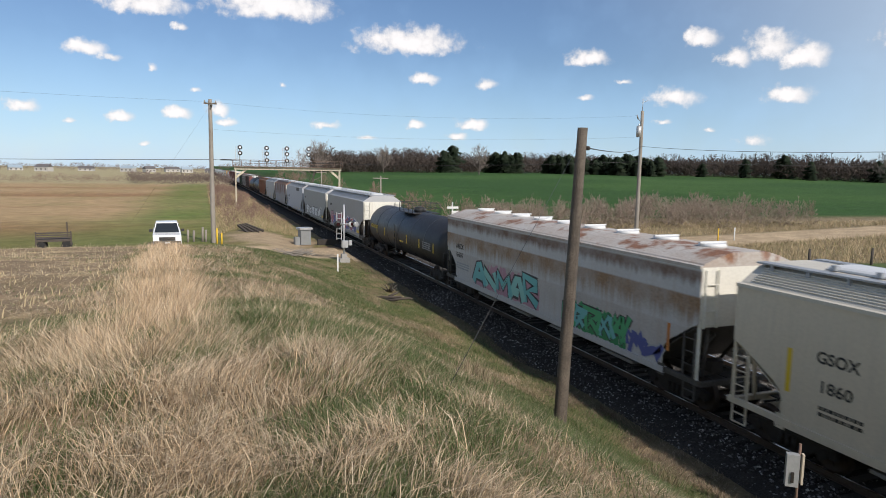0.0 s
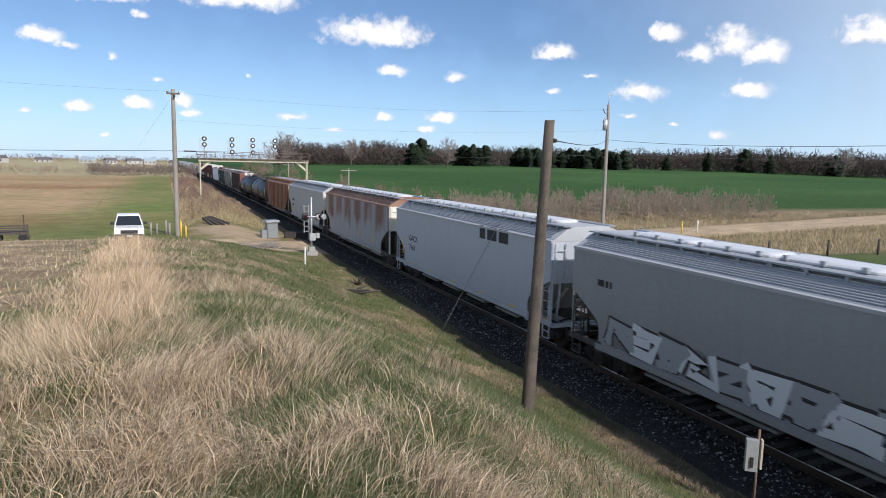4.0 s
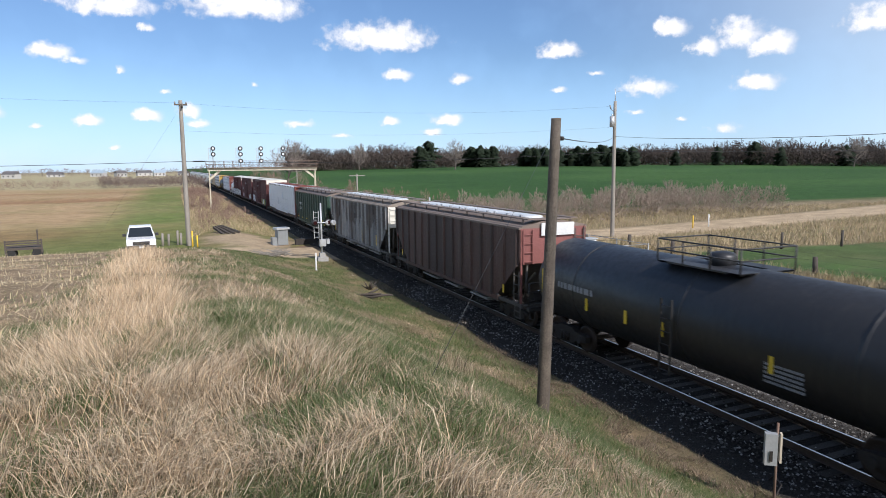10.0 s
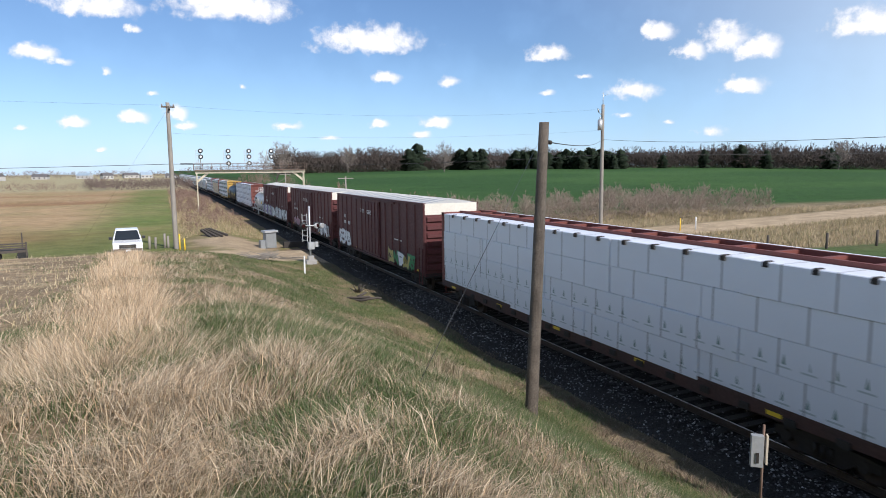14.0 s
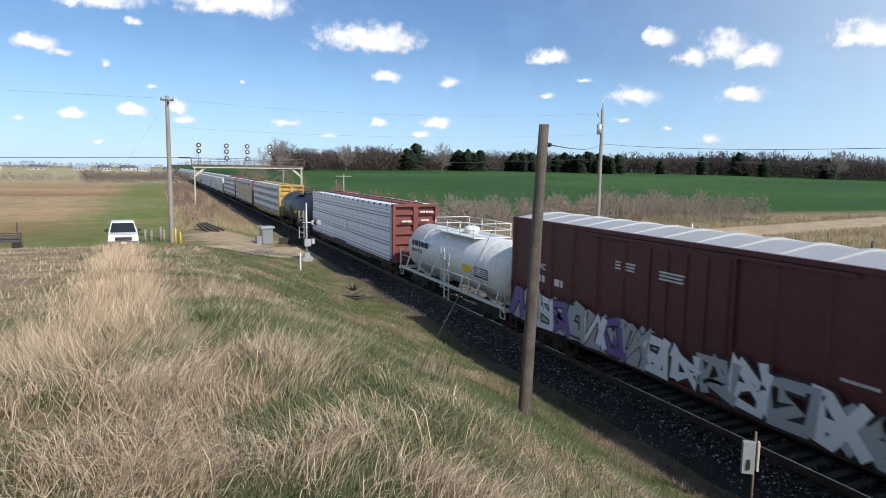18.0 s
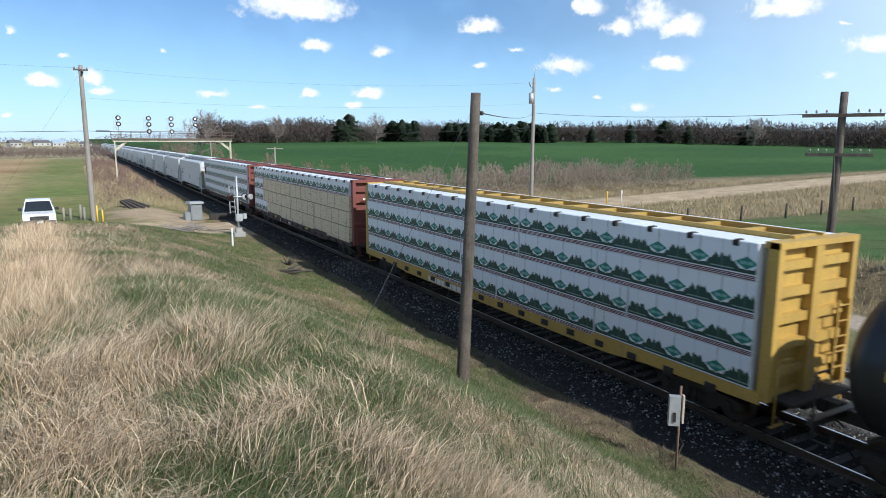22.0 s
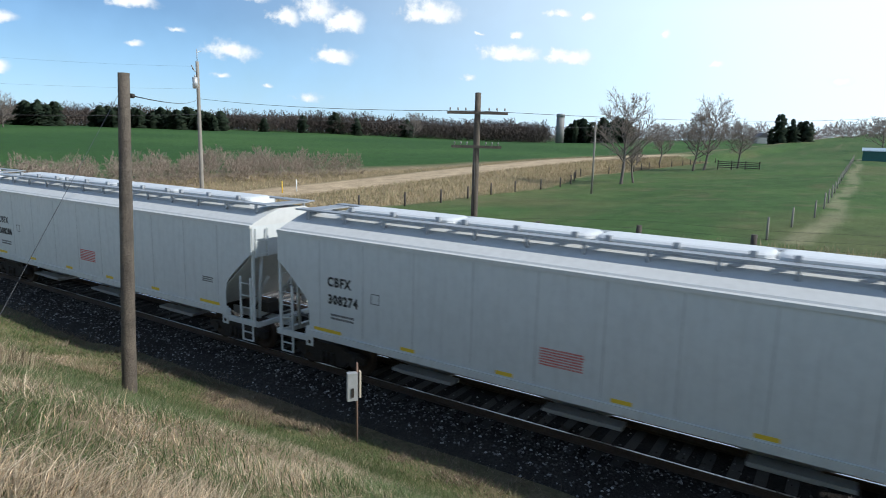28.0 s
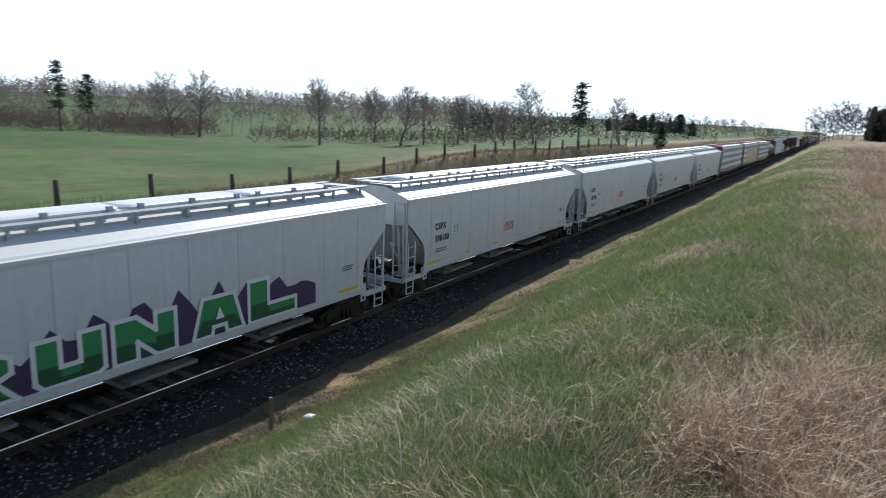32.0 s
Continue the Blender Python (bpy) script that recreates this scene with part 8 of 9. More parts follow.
def bare_tree(seed, h=9.0, spread=0.34, limbs=9, sub=4, twigs=3, fine=0, start=0.2, trunk=0.018):
    """A wandering trunk, rising limbs, their branches, twigs and fine twigs, as (start, end, r0, r1, level)."""
    rng = np.random.default_rng(seed)
    segs, stem = [], [np.zeros(3)]
    d = np.array((rng.normal(0, 0.04), rng.normal(0, 0.04), 1.0))
    for k in range(7):
        d = unit(d + np.array((rng.normal(0, 0.09), rng.normal(0, 0.09), 0.1)))
        stem.append(stem[-1] + d * h * 0.125)
        segs.append((stem[-2], stem[-1], h * trunk * (1 - k / 7.6), h * trunk * (1 - (k + 1) / 7.6), 0))
    turn = rng.uniform(0, 6.28)

    def off(d, amount, up):
        a = rng.normal(0, 1, 3)
        a = unit(a - d * (a @ d))
        return unit(d + a * amount + np.array((0, 0, up)))

    for i in range(limbs):
        t = start + (0.98 - start) * (i + rng.uniform(0.1, 0.9)) / limbs
        f = min(t * 7, 6.99)
        p = stem[int(f)] + (stem[int(f) + 1] - stem[int(f)]) * (f % 1)
        turn += 2.4 + rng.normal(0, 0.4)
        rise = 0.45 + 0.9 * t + rng.normal(0, 0.12)
        d = unit(np.array((math.cos(turn), math.sin(turn), rise)))
        length = h * spread * (1.12 - 0.62 * t) * rng.uniform(0.75, 1.15)
        r = h * trunk * (0.5 - 0.33 * t)
        q = p + d * length * 0.5
        d2 = off(d, 0.22, 0.22)
        e = q + d2 * length * 0.5
        segs += [(p, q, r, r * 0.66, 1), (q, e, r * 0.66, r * 0.28, 1)]
        for j in range(sub):
            u = 0.28 + 0.72 * (j + rng.random()) / sub
            b = p + (q - p) * u * 2 if u < 0.5 else q + (e - q) * (u * 2 - 1)
            db = off(d if u < 0.5 else d2, 0.8, 0.25)
            lb = length * rng.uniform(0.36, 0.6) * (1.15 - 0.4 * u)
            c = b + db * lb
            segs.append((b, c, r * 0.36, r * 0.12, 2))
            for m in range(twigs):
                w = 0.25 + 0.75 * (m + rng.random()) / twigs
                g = b + (c - b) * w
                dg = off(db, 0.85, 0.2)
                lg = lb * rng.uniform(0.35, 0.6)
                segs.append((g, g + dg * lg, r * 0.14, r * 0.05, 3))
                for _ in range(fine):
                    g2 = g + dg * lg * rng.uniform(0.25, 0.95)
                    segs.append((g2, g2 + off(dg, 0.8, 0.15) * lg * rng.uniform(0.35, 0.6), r * 0.07, r * 0.03, 4))
    k = h / max(max(s[0][2], s[1][2]) for s in segs)
    return [(s[0] * k, s[1] * k, s[2] * k, s[3] * k, s[4]) for s in segs]


def seg_mesh(segs, sides=3, rmin=0.0):
    """Arrays of verts and triangles of tapered rods."""
    p = np.array([s[0] for s in segs])
    q = np.array([s[1] for s in segs])
    r0 = np.maximum(np.array([s[2] for s in segs]), rmin)
    r1 = np.maximum(np.array([s[3] for s in segs]), rmin)
    d = q - p
    d /= np.linalg.norm(d, axis=1)[:, None] + 1e-9
    ref = np.where(np.abs(d[:, 2:3]) > 0.9, np.array([[1.0, 0, 0]]), np.array([[0, 0, 1.0]]))
    u = np.cross(d, ref)
    u /= np.linalg.norm(u, axis=1)[:, None]
    w = np.cross(d, u)
    a = 2 * math.pi * np.arange(sides) / sides
    ring = np.cos(a)[None, :, None] * u[:, None] + np.sin(a)[None, :, None] * w[:, None]
    v = np.concatenate([p[:, None] + ring * r0[:, None, None], q[:, None] + ring * r1[:, None, None]], 1)
    i = np.arange(sides)
    tri = np.concatenate([np.c_[i, (i + 1) % sides, (i + 1) % sides + sides], np.c_[i, (i + 1) % sides + sides, i + sides]])
    f = tri[None] + (2 * sides) * np.arange(len(segs))[:, None, None]
    return v.reshape(-1, 3), f.reshape(-1, 3)


def twig_mesh(segs, width, seed=0):
    """One tapering sliver a twig, turned at random about its own length."""
    rng = np.random.default_rng(seed)
    p = np.array([s[0] for s in segs])
    q = np.array([s[1] for s in segs])
    d = q - p
    d /= np.linalg.norm(d, axis=1)[:, None] + 1e-9
    u = rng.normal(0, 1, p.shape)
    u -= d * (u * d).sum(1)[:, None]
    u /= np.linalg.norm(u, axis=1)[:, None] + 1e-9
    w = width * rng.uniform(0.7, 1.3, (len(p), 1))
    v = np.stack([p - u * w, p + u * w, q], 1).reshape(-1, 3)
    return v, np.arange(len(v)).reshape(-1, 3)


def far_tree(seed, spread, width, limbs=10, sub=4, twigs=3, start=0.12, trunk=True):
    """Verts and triangles of a tree one unit high."""
    segs = bare_tree(seed, 1.0, spread, limbs, sub, twigs, 0, start, 0.012)
    v1, f1 = twig_mesh([s for s in segs if s[4] > 0], width, seed)
    if not trunk:
        return v1, f1
    v0, f0 = seg_mesh([s for s in segs if s[4] == 0], 3, 0.006)
    return np.concatenate([v0, v1]), np.concatenate([f0, f1 + len(v0)])


def place_many(v, f, spots):
    """Copies of one template: spots are rows x, y, z, scale xy, scale z, turn."""
    out_v, out_f = [], []
    n = len(v)
    for k, (x, y, z, s, sz, a) in enumerate(spots):
        c, t = math.cos(a), math.sin(a)
        out_v.append(np.c_[(v[:, 0] * c - v[:, 1] * t) * s + x, (v[:, 0] * t + v[:, 1] * c) * s + y, v[:, 2] * sz + z])
        out_f.append(f + n * k)
    return np.concatenate(out_v), np.concatenate(out_f)


def joined(name, groups, material, label, category, kind="stuff"):
    vs, fs, k = [], [], 0
    for v, f in groups:
        vs.append(v)
        fs.append(f + k)
        k += len(v)
    me = raw_mesh(name, np.concatenate(vs), np.concatenate(fs), material)
    return solid(name, me, None, label, category, kind=kind)


def spruce(seed, layers=15, per=7, width=0.24, base=0.04):
    """A dense ragged evergreen one unit high, of small hanging sprays."""
    rng = np.random.default_rng(seed)
    vs = []
    for i in range(layers):
        t = base + (1 - base) * i / layers
        reach = width * min(1.0, 1.35 * (1 - t) ** 0.5) * rng.uniform(0.55, 1.2) + 0.02
        for _ in range(per):
            a, L_ = rng.uniform(0, 6.28), reach * rng.uniform(0.55, 1.15)
            c, s = math.cos(a), math.sin(a)
            w = 0.03 + 0.10 * L_
            z0, z1 = t + rng.uniform(0, 0.05), t + rng.uniform(-0.06, 0.02)
            vs += [(c * L_ * 0.1 - s * w, s * L_ * 0.1 + c * w, z0), (c * L_ * 0.3 + s * w, s * L_ * 0.3 - c * w, z0 - 0.02), (c * L_, s * L_, z1)]
            vs += [(c * L_ * 0.2, s * L_ * 0.2, z0 + 0.05), (c * L_ * 0.9 - s * w, s * L_ * 0.9 + c * w, z1 + 0.02), (c * L_ * 0.75 + s * w, s * L_ * 0.75 - c * w, z1 - 0.05)]
    v = np.array(vs)
    return v, np.arange(len(v)).reshape(-1, 3)


def pine_tree(seed, x, y, h):
    """Tall open pine: flat tufted branches in a few ragged storeys."""
    rng = np.random.default_rng(seed)
    t = thing("tree", "tall dark green pine with flat ragged branches", "conifer", "pines", at=pose(x, y, gz(x, y) - 0.1))
    rods, tuft = [], []
    lean = np.array((rng.normal(0, 0.03), rng.normal(0, 0.03), 1.0))
    rods.append((np.zeros(3), lean * h, h * 0.02, 0.03, 0))
    k, z = 0, 0.34
    while z < 0.985:
        reach = h * (0.26 * (1.06 - z) ** 0.6) * rng.uniform(0.35, 1.2)
        a0 = rng.uniform(0, 6.28)
        for j in range(rng.integers(3, 6)):
            a = a0 + j * 1.3 + rng.normal(0, 0.4)
            L_ = reach * rng.uniform(0.55, 1.2) * (1.25 if math.cos(a - 0.6) > 0 else 0.8)
            d = unit(np.array((math.cos(a), math.sin(a), rng.uniform(-0.1, 0.5))))
            p = lean * h * z
            e = p + d * L_
            rods.append((p, e, h * 0.006, 0.015, 1))
            for _ in range(13):
                u = rng.uniform(0.3, 1.05)
                c = p + d * L_ * u + np.array((rng.normal(0, 0.22), rng.normal(0, 0.22), rng.normal(0.08, 0.2))) * (0.6 + L_ * 0.22)
                for _ in range(3):
                    e1 = rng.normal(0, 1, 3) * np.array((1, 1, 0.45))
                    tuft.append((c, c + unit(e1) * rng.uniform(0.25, 0.55), 0, 0, 4))
        z += rng.uniform(0.03, 0.075)
    part("trunk", raw_mesh("trunk", *seg_mesh(rods, 5, 0.02), m_bark), None, t)
    part("crown", raw_mesh("crown", *twig_mesh(tuft, 0.075, seed), m_pine), None, t)


def tree_thing(seed, x, y, h, label, spread=0.4, start=0.22, limbs=22):
    t = thing("tree", label, "tree", "bare trees", at=pose(x, y, gz(x, y) - 0.1))
    segs = bare_tree(seed, h, spread, limbs, 7, 6, 4, start, 0.022)
    part("trunk", raw_mesh("trunk", *seg_mesh([s for s in segs if s[4] <= 1], 6), m_bark), None, t)
    v1, f1 = seg_mesh([s for s in segs if s[4] == 2], 3, 0.02)
    v2, f2 = twig_mesh([s for s in segs if s[4] > 2], 0.017 + 0.00004 * math.hypot(x, y), seed)
    part("crown", raw_mesh("crown", np.concatenate([v1, v2]), np.concatenate([f1, f2 + len(v1)]), m_twig), None, t)
    return t


def polar(az_, d_):
    return d_ * math.sin(radians(az_)), d_ * math.cos(radians(az_))


def build_trees():
    # single trees along the road and pasture
    for seed, az_, d_, h, sp, st in ((1, 72.6, 82, 11.8, 0.5, 0.3), (2, 79.0, 120, 13.4, 0.52, 0.25), (3, 75.5, 130, 8.5, 0.4, 0.3), (4, 91.0, 230, 11.0, 0.5, 0.15), (5, 138.6, 92, 9.5, 0.36, 0.4), (6, 126.8, 125, 11.5, 0.5, 0.25),
                                     (8, 145.5, 100, 9.5, 0.36, 0.3), (9, 150.5, 120, 9.0, 0.4, 0.3), (11, 106.5, 150, 9.5, 0.45, 0.2), 
                                     (13, 114.2, 135, 11.0, 0.45, 0.2), (15, 147.5, 108, 9.0, 0.4, 0.3), (16, 99.0, 190, 9.5, 0.36, 0.3), (17, 81.5, 125, 8.5, 0.42, 0.25), (18, 157.0, 105, 10.0, 0.42, 0.25),
                                     (19, 164.0, 150, 10.0, 0.4, 0.2), (21, 73.6, 86, 7.5, 0.36, 0.3), (22, 78.2, 118, 10.0, 0.42, 0.25), (24, 128.9, 118, 11.5, 0.46, 0.25),
                                     (25, 143.2, 112, 10.0, 0.38, 0.25), (26, 154.5, 115, 7.0, 0.4, 0.25)):
        x, y = polar(az_, d_)
        tree_thing(seed, x, y, h, "tall bare tree with a wide crown of thin grey branches", sp, st)
    for seed, az_, d_, h in ((31, 8.9, 170, 13.0), (32, 23.4, 280, 13.5), (33, 15.0, 300, 13.0), (34, 54.5, 330, 13.0)):
        x, y = polar(az_, d_)
        tree_thing(seed, x, y, h, "large bare tree with a round twiggy crown", 0.5, 0.15)
    for seed, az_, d_, h in ((41, 119.06, 132, 12.0), (42, 120.95, 140, 10.5), (43, 102.3, 165, 11.0), (44, 104.8, 160, 9.0), (45, 160.8, 95, 9.0), (46, 167.5, 130, 7.0)):
        x, y = polar(az_, d_)
        pine_tree(seed, x, y, h)
    rng = np.random.default_rng(12)
    tall = [far_tree(100 + i, 0.3 + 0.035 * i, 0.0034, 15, 5, 6, 0.16 + 0.05 * i) for i in range(6)]
    wood = [far_tree(120 + i, 0.27 + 0.03 * i, 0.0058, 13, 4, 5, 0.04 + 0.06 * i) for i in range(5)]
    remote = [far_tree(140 + i, 0.3 + 0.03 * i, 0.012, 10, 4, 3, 0.05) for i in range(4)]
    brush = [far_tree(200 + i, 0.62, 0.02, 10, 3, 3, 0.0, False) for i in range(4)]
    thin = [far_tree(230 + i, 0.6, 0.009, 12, 4, 4, 0.0, False) for i in range(3)]
    ever = [spruce(70 + i, 15 + i, 12, 0.24 + 0.05 * i, 0.02) for i in range(4)]

    def belt(n, az0, az1, dist, hh, depth=0.25, wide=1.0, gaps=0.0):
        """Spots from one bearing to another; depth is the belt's share of its distance."""
        spots = []
        for i in range(n):
            t = (i + rng.random()) / n
            az_, d_ = az0 + (az1 - az0) * t, (dist(t) if callable(dist) else dist) * (1 + rng.uniform(0, depth))
            x, y = polar(az_, d_)
            lump = 0.82 + 0.4 * float(fnoise(np.array([x]), np.array([y]), 26.0, 17, 2)[0])
            if float(fnoise(np.array([x]), np.array([y]), 11.0, 19, 2)[0]) < gaps:
                continue
            h = (hh(t) if callable(hh) else hh) * rng.uniform(0.72, 1.12) * lump
            spots.append((x, y, gz(x, y) - 0.2, h * wide * rng.uniform(0.8, 1.25), h, rng.uniform(0, 6.28)))
        return spots

    def split(spots, lib):
        k = len(lib)
        return [place_many(*lib[i], spots[i::k]) for i in range(k) if spots[i::k]]

    # long wood behind the wheat field
    wd = lambda t: 285 + 90 * math.sin(t * 3.0)
    joined("woods", split(belt(900, 9, 66, wd, 11.0, 0.16), wood), m_wood, "long bare brown wood behind the green field", "woods")
    joined("wood_edge", split(belt(1000, 9, 66, lambda t: wd(t) - 6, 8.8, 0.14, 1.0), brush), m_wood, "brushy edge of the bare wood", "woods")
    sp = belt(3, 20.2, 21.4, 316, 11.0, 0.04, 1.2) + belt(12, 24.6, 26.8, 318, 8.8, 0.04, 1.5) + belt(46, 29.2, 38.8, 322, 9.2, 0.07, 1.4) + belt(5, 40, 56, 340, 9.5, 0.08, 1.3) + belt(22, 67.8, 73, 300, 10, 0.1) + belt(9, 83.5, 86.5, 290, 10, 0.1)
    joined("conifer_wood", split(sp, ever), m_needle, "dark evergreens standing in the wood", "woods")
    # beyond the pasture, and to the south
    joined("woods", split(belt(1000, 58, 156, 385, 10.0, 0.35), remote) + split(belt(420, 58, 156, 375, 6.0, 0.2, 1.3), brush), m_farwood, "far bare woods on the rise beyond the pasture", "woods")
    joined("woods", split(belt(60, 100, 129, lambda t: 165 - 35 * t, 10.5, 0.25, 1.15, 0.42), tall) + split(belt(26, 129, 152, 118, 9.5, 0.35, 1.1, 0.4), tall), m_twig, "bare brown trees at the pasture's edge", "woods")
    joined("thicket", split(belt(330, 101, 130, lambda t: 168 - 42 * t, 4.6, 0.28, 1.1, 0.36), thin) + split(belt(130, 103.5, 114, 158, 7.0, 0.2, 0.9), thin), m_thicket, "dense grey-brown thicket under the trees", "woods")
    joined("woods", split(belt(90, 128, 160, 225, 7.0, 0.4), wood) + split(belt(70, 128, 160, 230, 3.5, 0.3), brush), m_farwood, "thin bare trees beyond the southern meadow", "woods")
    joined("wood_edge", split(belt(110, 101, 128, lambda t: 150 - 38 * t, 2.4, 0.2), thin) + split(belt(120, 133, 158, 95, 3.0, 0.5), thin), m_redtwig, "low reddish brush at the pasture's edge", "brush")
    joined("woods", split(belt(200, 150, 177, lambda t: 130 + 160 * t, 8.5, 0.6), wood) + split(belt(60, 152, 176, 150, 3.5, 0.5), brush), m_wood, "bare trees along the line to the south", "woods")
    joined("woods", split(belt(80, 178, 190, 230, 12, 0.3), wood), m_wood, "bare trees at the far end of the stubble", "woods")
    joined("conifer_wood", split(belt(50, 182, 198, 255, 12, 0.2), ever), m_needle, "dark evergreen wood at the field's far end", "woods")
    joined("conifer_wood", split(belt(12, 163, 170, 300, 8, 0.2), ever), m_needle, "small dark evergreens far down the line", "woods")
    # hedges and far woods to the north and west
    joined("hedge", split(belt(90, -5.5, 2.3, 250, 4.6, 0.06), thin), m_thicket, "bare hedge at the end of the field", "hedge")
    joined("hedge", split(belt(30, -14, -6, 255, 3.4, 0.05), thin), m_redtwig, "low yellow-brown hedge by the field", "hedge")
    joined("woods", split(belt(420, -60, 12, 760, 8, 0.4, 1.6), remote), m_thicket, "thin line of far bare woods", "woods")
    joined("woods", split(belt(160, 190, 295, 420, 13, 0.4), remote), m_wood, "bare woods closing the stubble field", "woods")
    # brush along the railway and between road and field
    sp = []
    for _ in range(170):
        y, x = rng.uniform(64, 200), rng.uniform(1.5, 8.0)
        if x > 4.5 and y < 78:
            continue
        sp.append((x, y, gz(x, y), rng.uniform(1.2, 2.2), rng.uniform(1.0, 2.4), rng.uniform(0, 6.28)))
    joined("brush", split(sp, thin), m_redtwig, "reddish bare brush along the railway", "brush")
    sp = []
    for _ in range(300):
        x = 24 + 40 * rng.random()
        y = float(road_y(x)) + rng.uniform(6, 17)
        hh = rng.uniform(1.6, 3.4)
        sp.append((x, y, gz(x, y), hh * 0.8, hh * rng.uniform(0.8, 1.1), rng.uniform(0, 6.28)))
    joined("brush", split(sp, thin), m_paletwig, "pale bare sumac brush beside the dirt road", "brush")
    sp = []
    for _ in range(90):
        y, x, hh = rng.uniform(60, 260), rng.uniform(23, 29), rng.uniform(1.5, 3.5)
        sp.append((x, y, gz(x, y), hh, hh, rng.uniform(0, 6.28)))
    joined("brush", split(sp, thin), m_redtwig, "bare brush on the far side of the tracks", "brush")


build_trees()

m_dry = island_surf("dry_grass", [(0.56, 0.435, 0.28), (0.33, 0.24, 0.145), (0.74, 0.62, 0.45), (0.15, 0.11, 0.065), (0.60, 0.48, 0.33), (0.09, 0.068, 0.04)], 0.75, 0.25, 0.2)
m_mat = island_surf("matted_grass", [(0.33, 0.26, 0.165), (0.17, 0.13, 0.078), (0.48, 0.39, 0.27), (0.09, 0.072, 0.042), (0.37, 0.30, 0.195), (0.11, 0.11, 0.045)], 0.8, 0.2)
m_tan = island_surf("tall_tan_grass", [(0.70, 0.52, 0.33), (0.54, 0.375, 0.22), (0.80, 0.63, 0.43), (0.32, 0.21, 0.12), (0.64, 0.50, 0.35), (0.20, 0.135, 0.08)], 0.75, 0.25)
m_grn = island_surf("green_grass", [(0.09, 0.14, 0.045), (0.15, 0.20, 0.075), (0.05, 0.08, 0.026), (0.24, 0.25, 0.12), (0.12, 0.17, 0.06), (0.30, 0.27, 0.16)], 0.6, 0.3, 0.4)
m_fresh = island_surf("spring_grass", [(0.10, 0.165, 0.045), (0.16, 0.24, 0.075), (0.065, 0.11, 0.03), (0.25, 0.30, 0.13), (0.28, 0.25, 0.15)], 0.6, 0.3, 0.4)
m_stalk = island_surf("corn_stubble", [(0.56, 0.45, 0.28), (0.44, 0.35, 0.21), (0.64, 0.54, 0.36)], 0.8, 0.2)
m_weed = island_surf("brown_ditch_weeds", [(0.20, 0.145, 0.095), (0.13, 0.092, 0.062), (0.30, 0.235, 0.165), (0.09, 0.068, 0.048), (0.15, 0.13, 0.07)], 0.85, 0.2)


def blades(name, x, y, h, w, lean, material, label, category, rng, flop=0.0, simple=False, z=None):
    """Bent tapering blades; lean is sideways reach against height, or an array of it."""
    n = len(x)
    z = (ground_z(x, y) if z is None else z) - 0.015
    a = rng.uniform(0, 2 * math.pi, n)
    dx, dy = np.cos(a), np.sin(a)
    # neighbours lean the same way, in swirls
    flow = 9.5 * fnoise(x, y, 1.1, 87, 2) + rng.normal(0, 1.25, n)
    lx, ly = np.cos(flow) + 0.25, np.sin(flow) + 0.2
    q = np.hypot(lx, ly) + 1e-6
    le = lean * h * rng.uniform(0.3, 1.3, n)
    lx, ly = lx / q * le, ly / q * le
    p = np.stack([x, y, z], 1)
    side = np.stack([dx * w, dy * w, 0 * w], 1)
    tip = p + np.stack([lx, ly, h * (1 - flop * rng.uniform(0, 1, n))], 1)
    if simple:
        v = np.stack([p - side, p + side, tip], 1).reshape(-1, 3)
        tri = np.arange(3 * n).reshape(-1, 3)
    else:
        mid = p + np.stack([lx * 0.35, ly * 0.35, h * 0.66], 1)
        v = np.stack([p - side, p + side, mid + side * 0.7, mid - side * 0.7, tip], 1).reshape(-1, 3)
        k = 5 * np.arange(n)[:, None]
        tri = np.concatenate([k + np.array([[0, 1, 2]]), k + np.array([[0, 2, 3]]), k + np.array([[3, 2, 4]])], 1).reshape(-1, 3)
    me = raw_mesh(name, v, tri, material)
    return solid(name, me, None, label, category, kind="stuff")


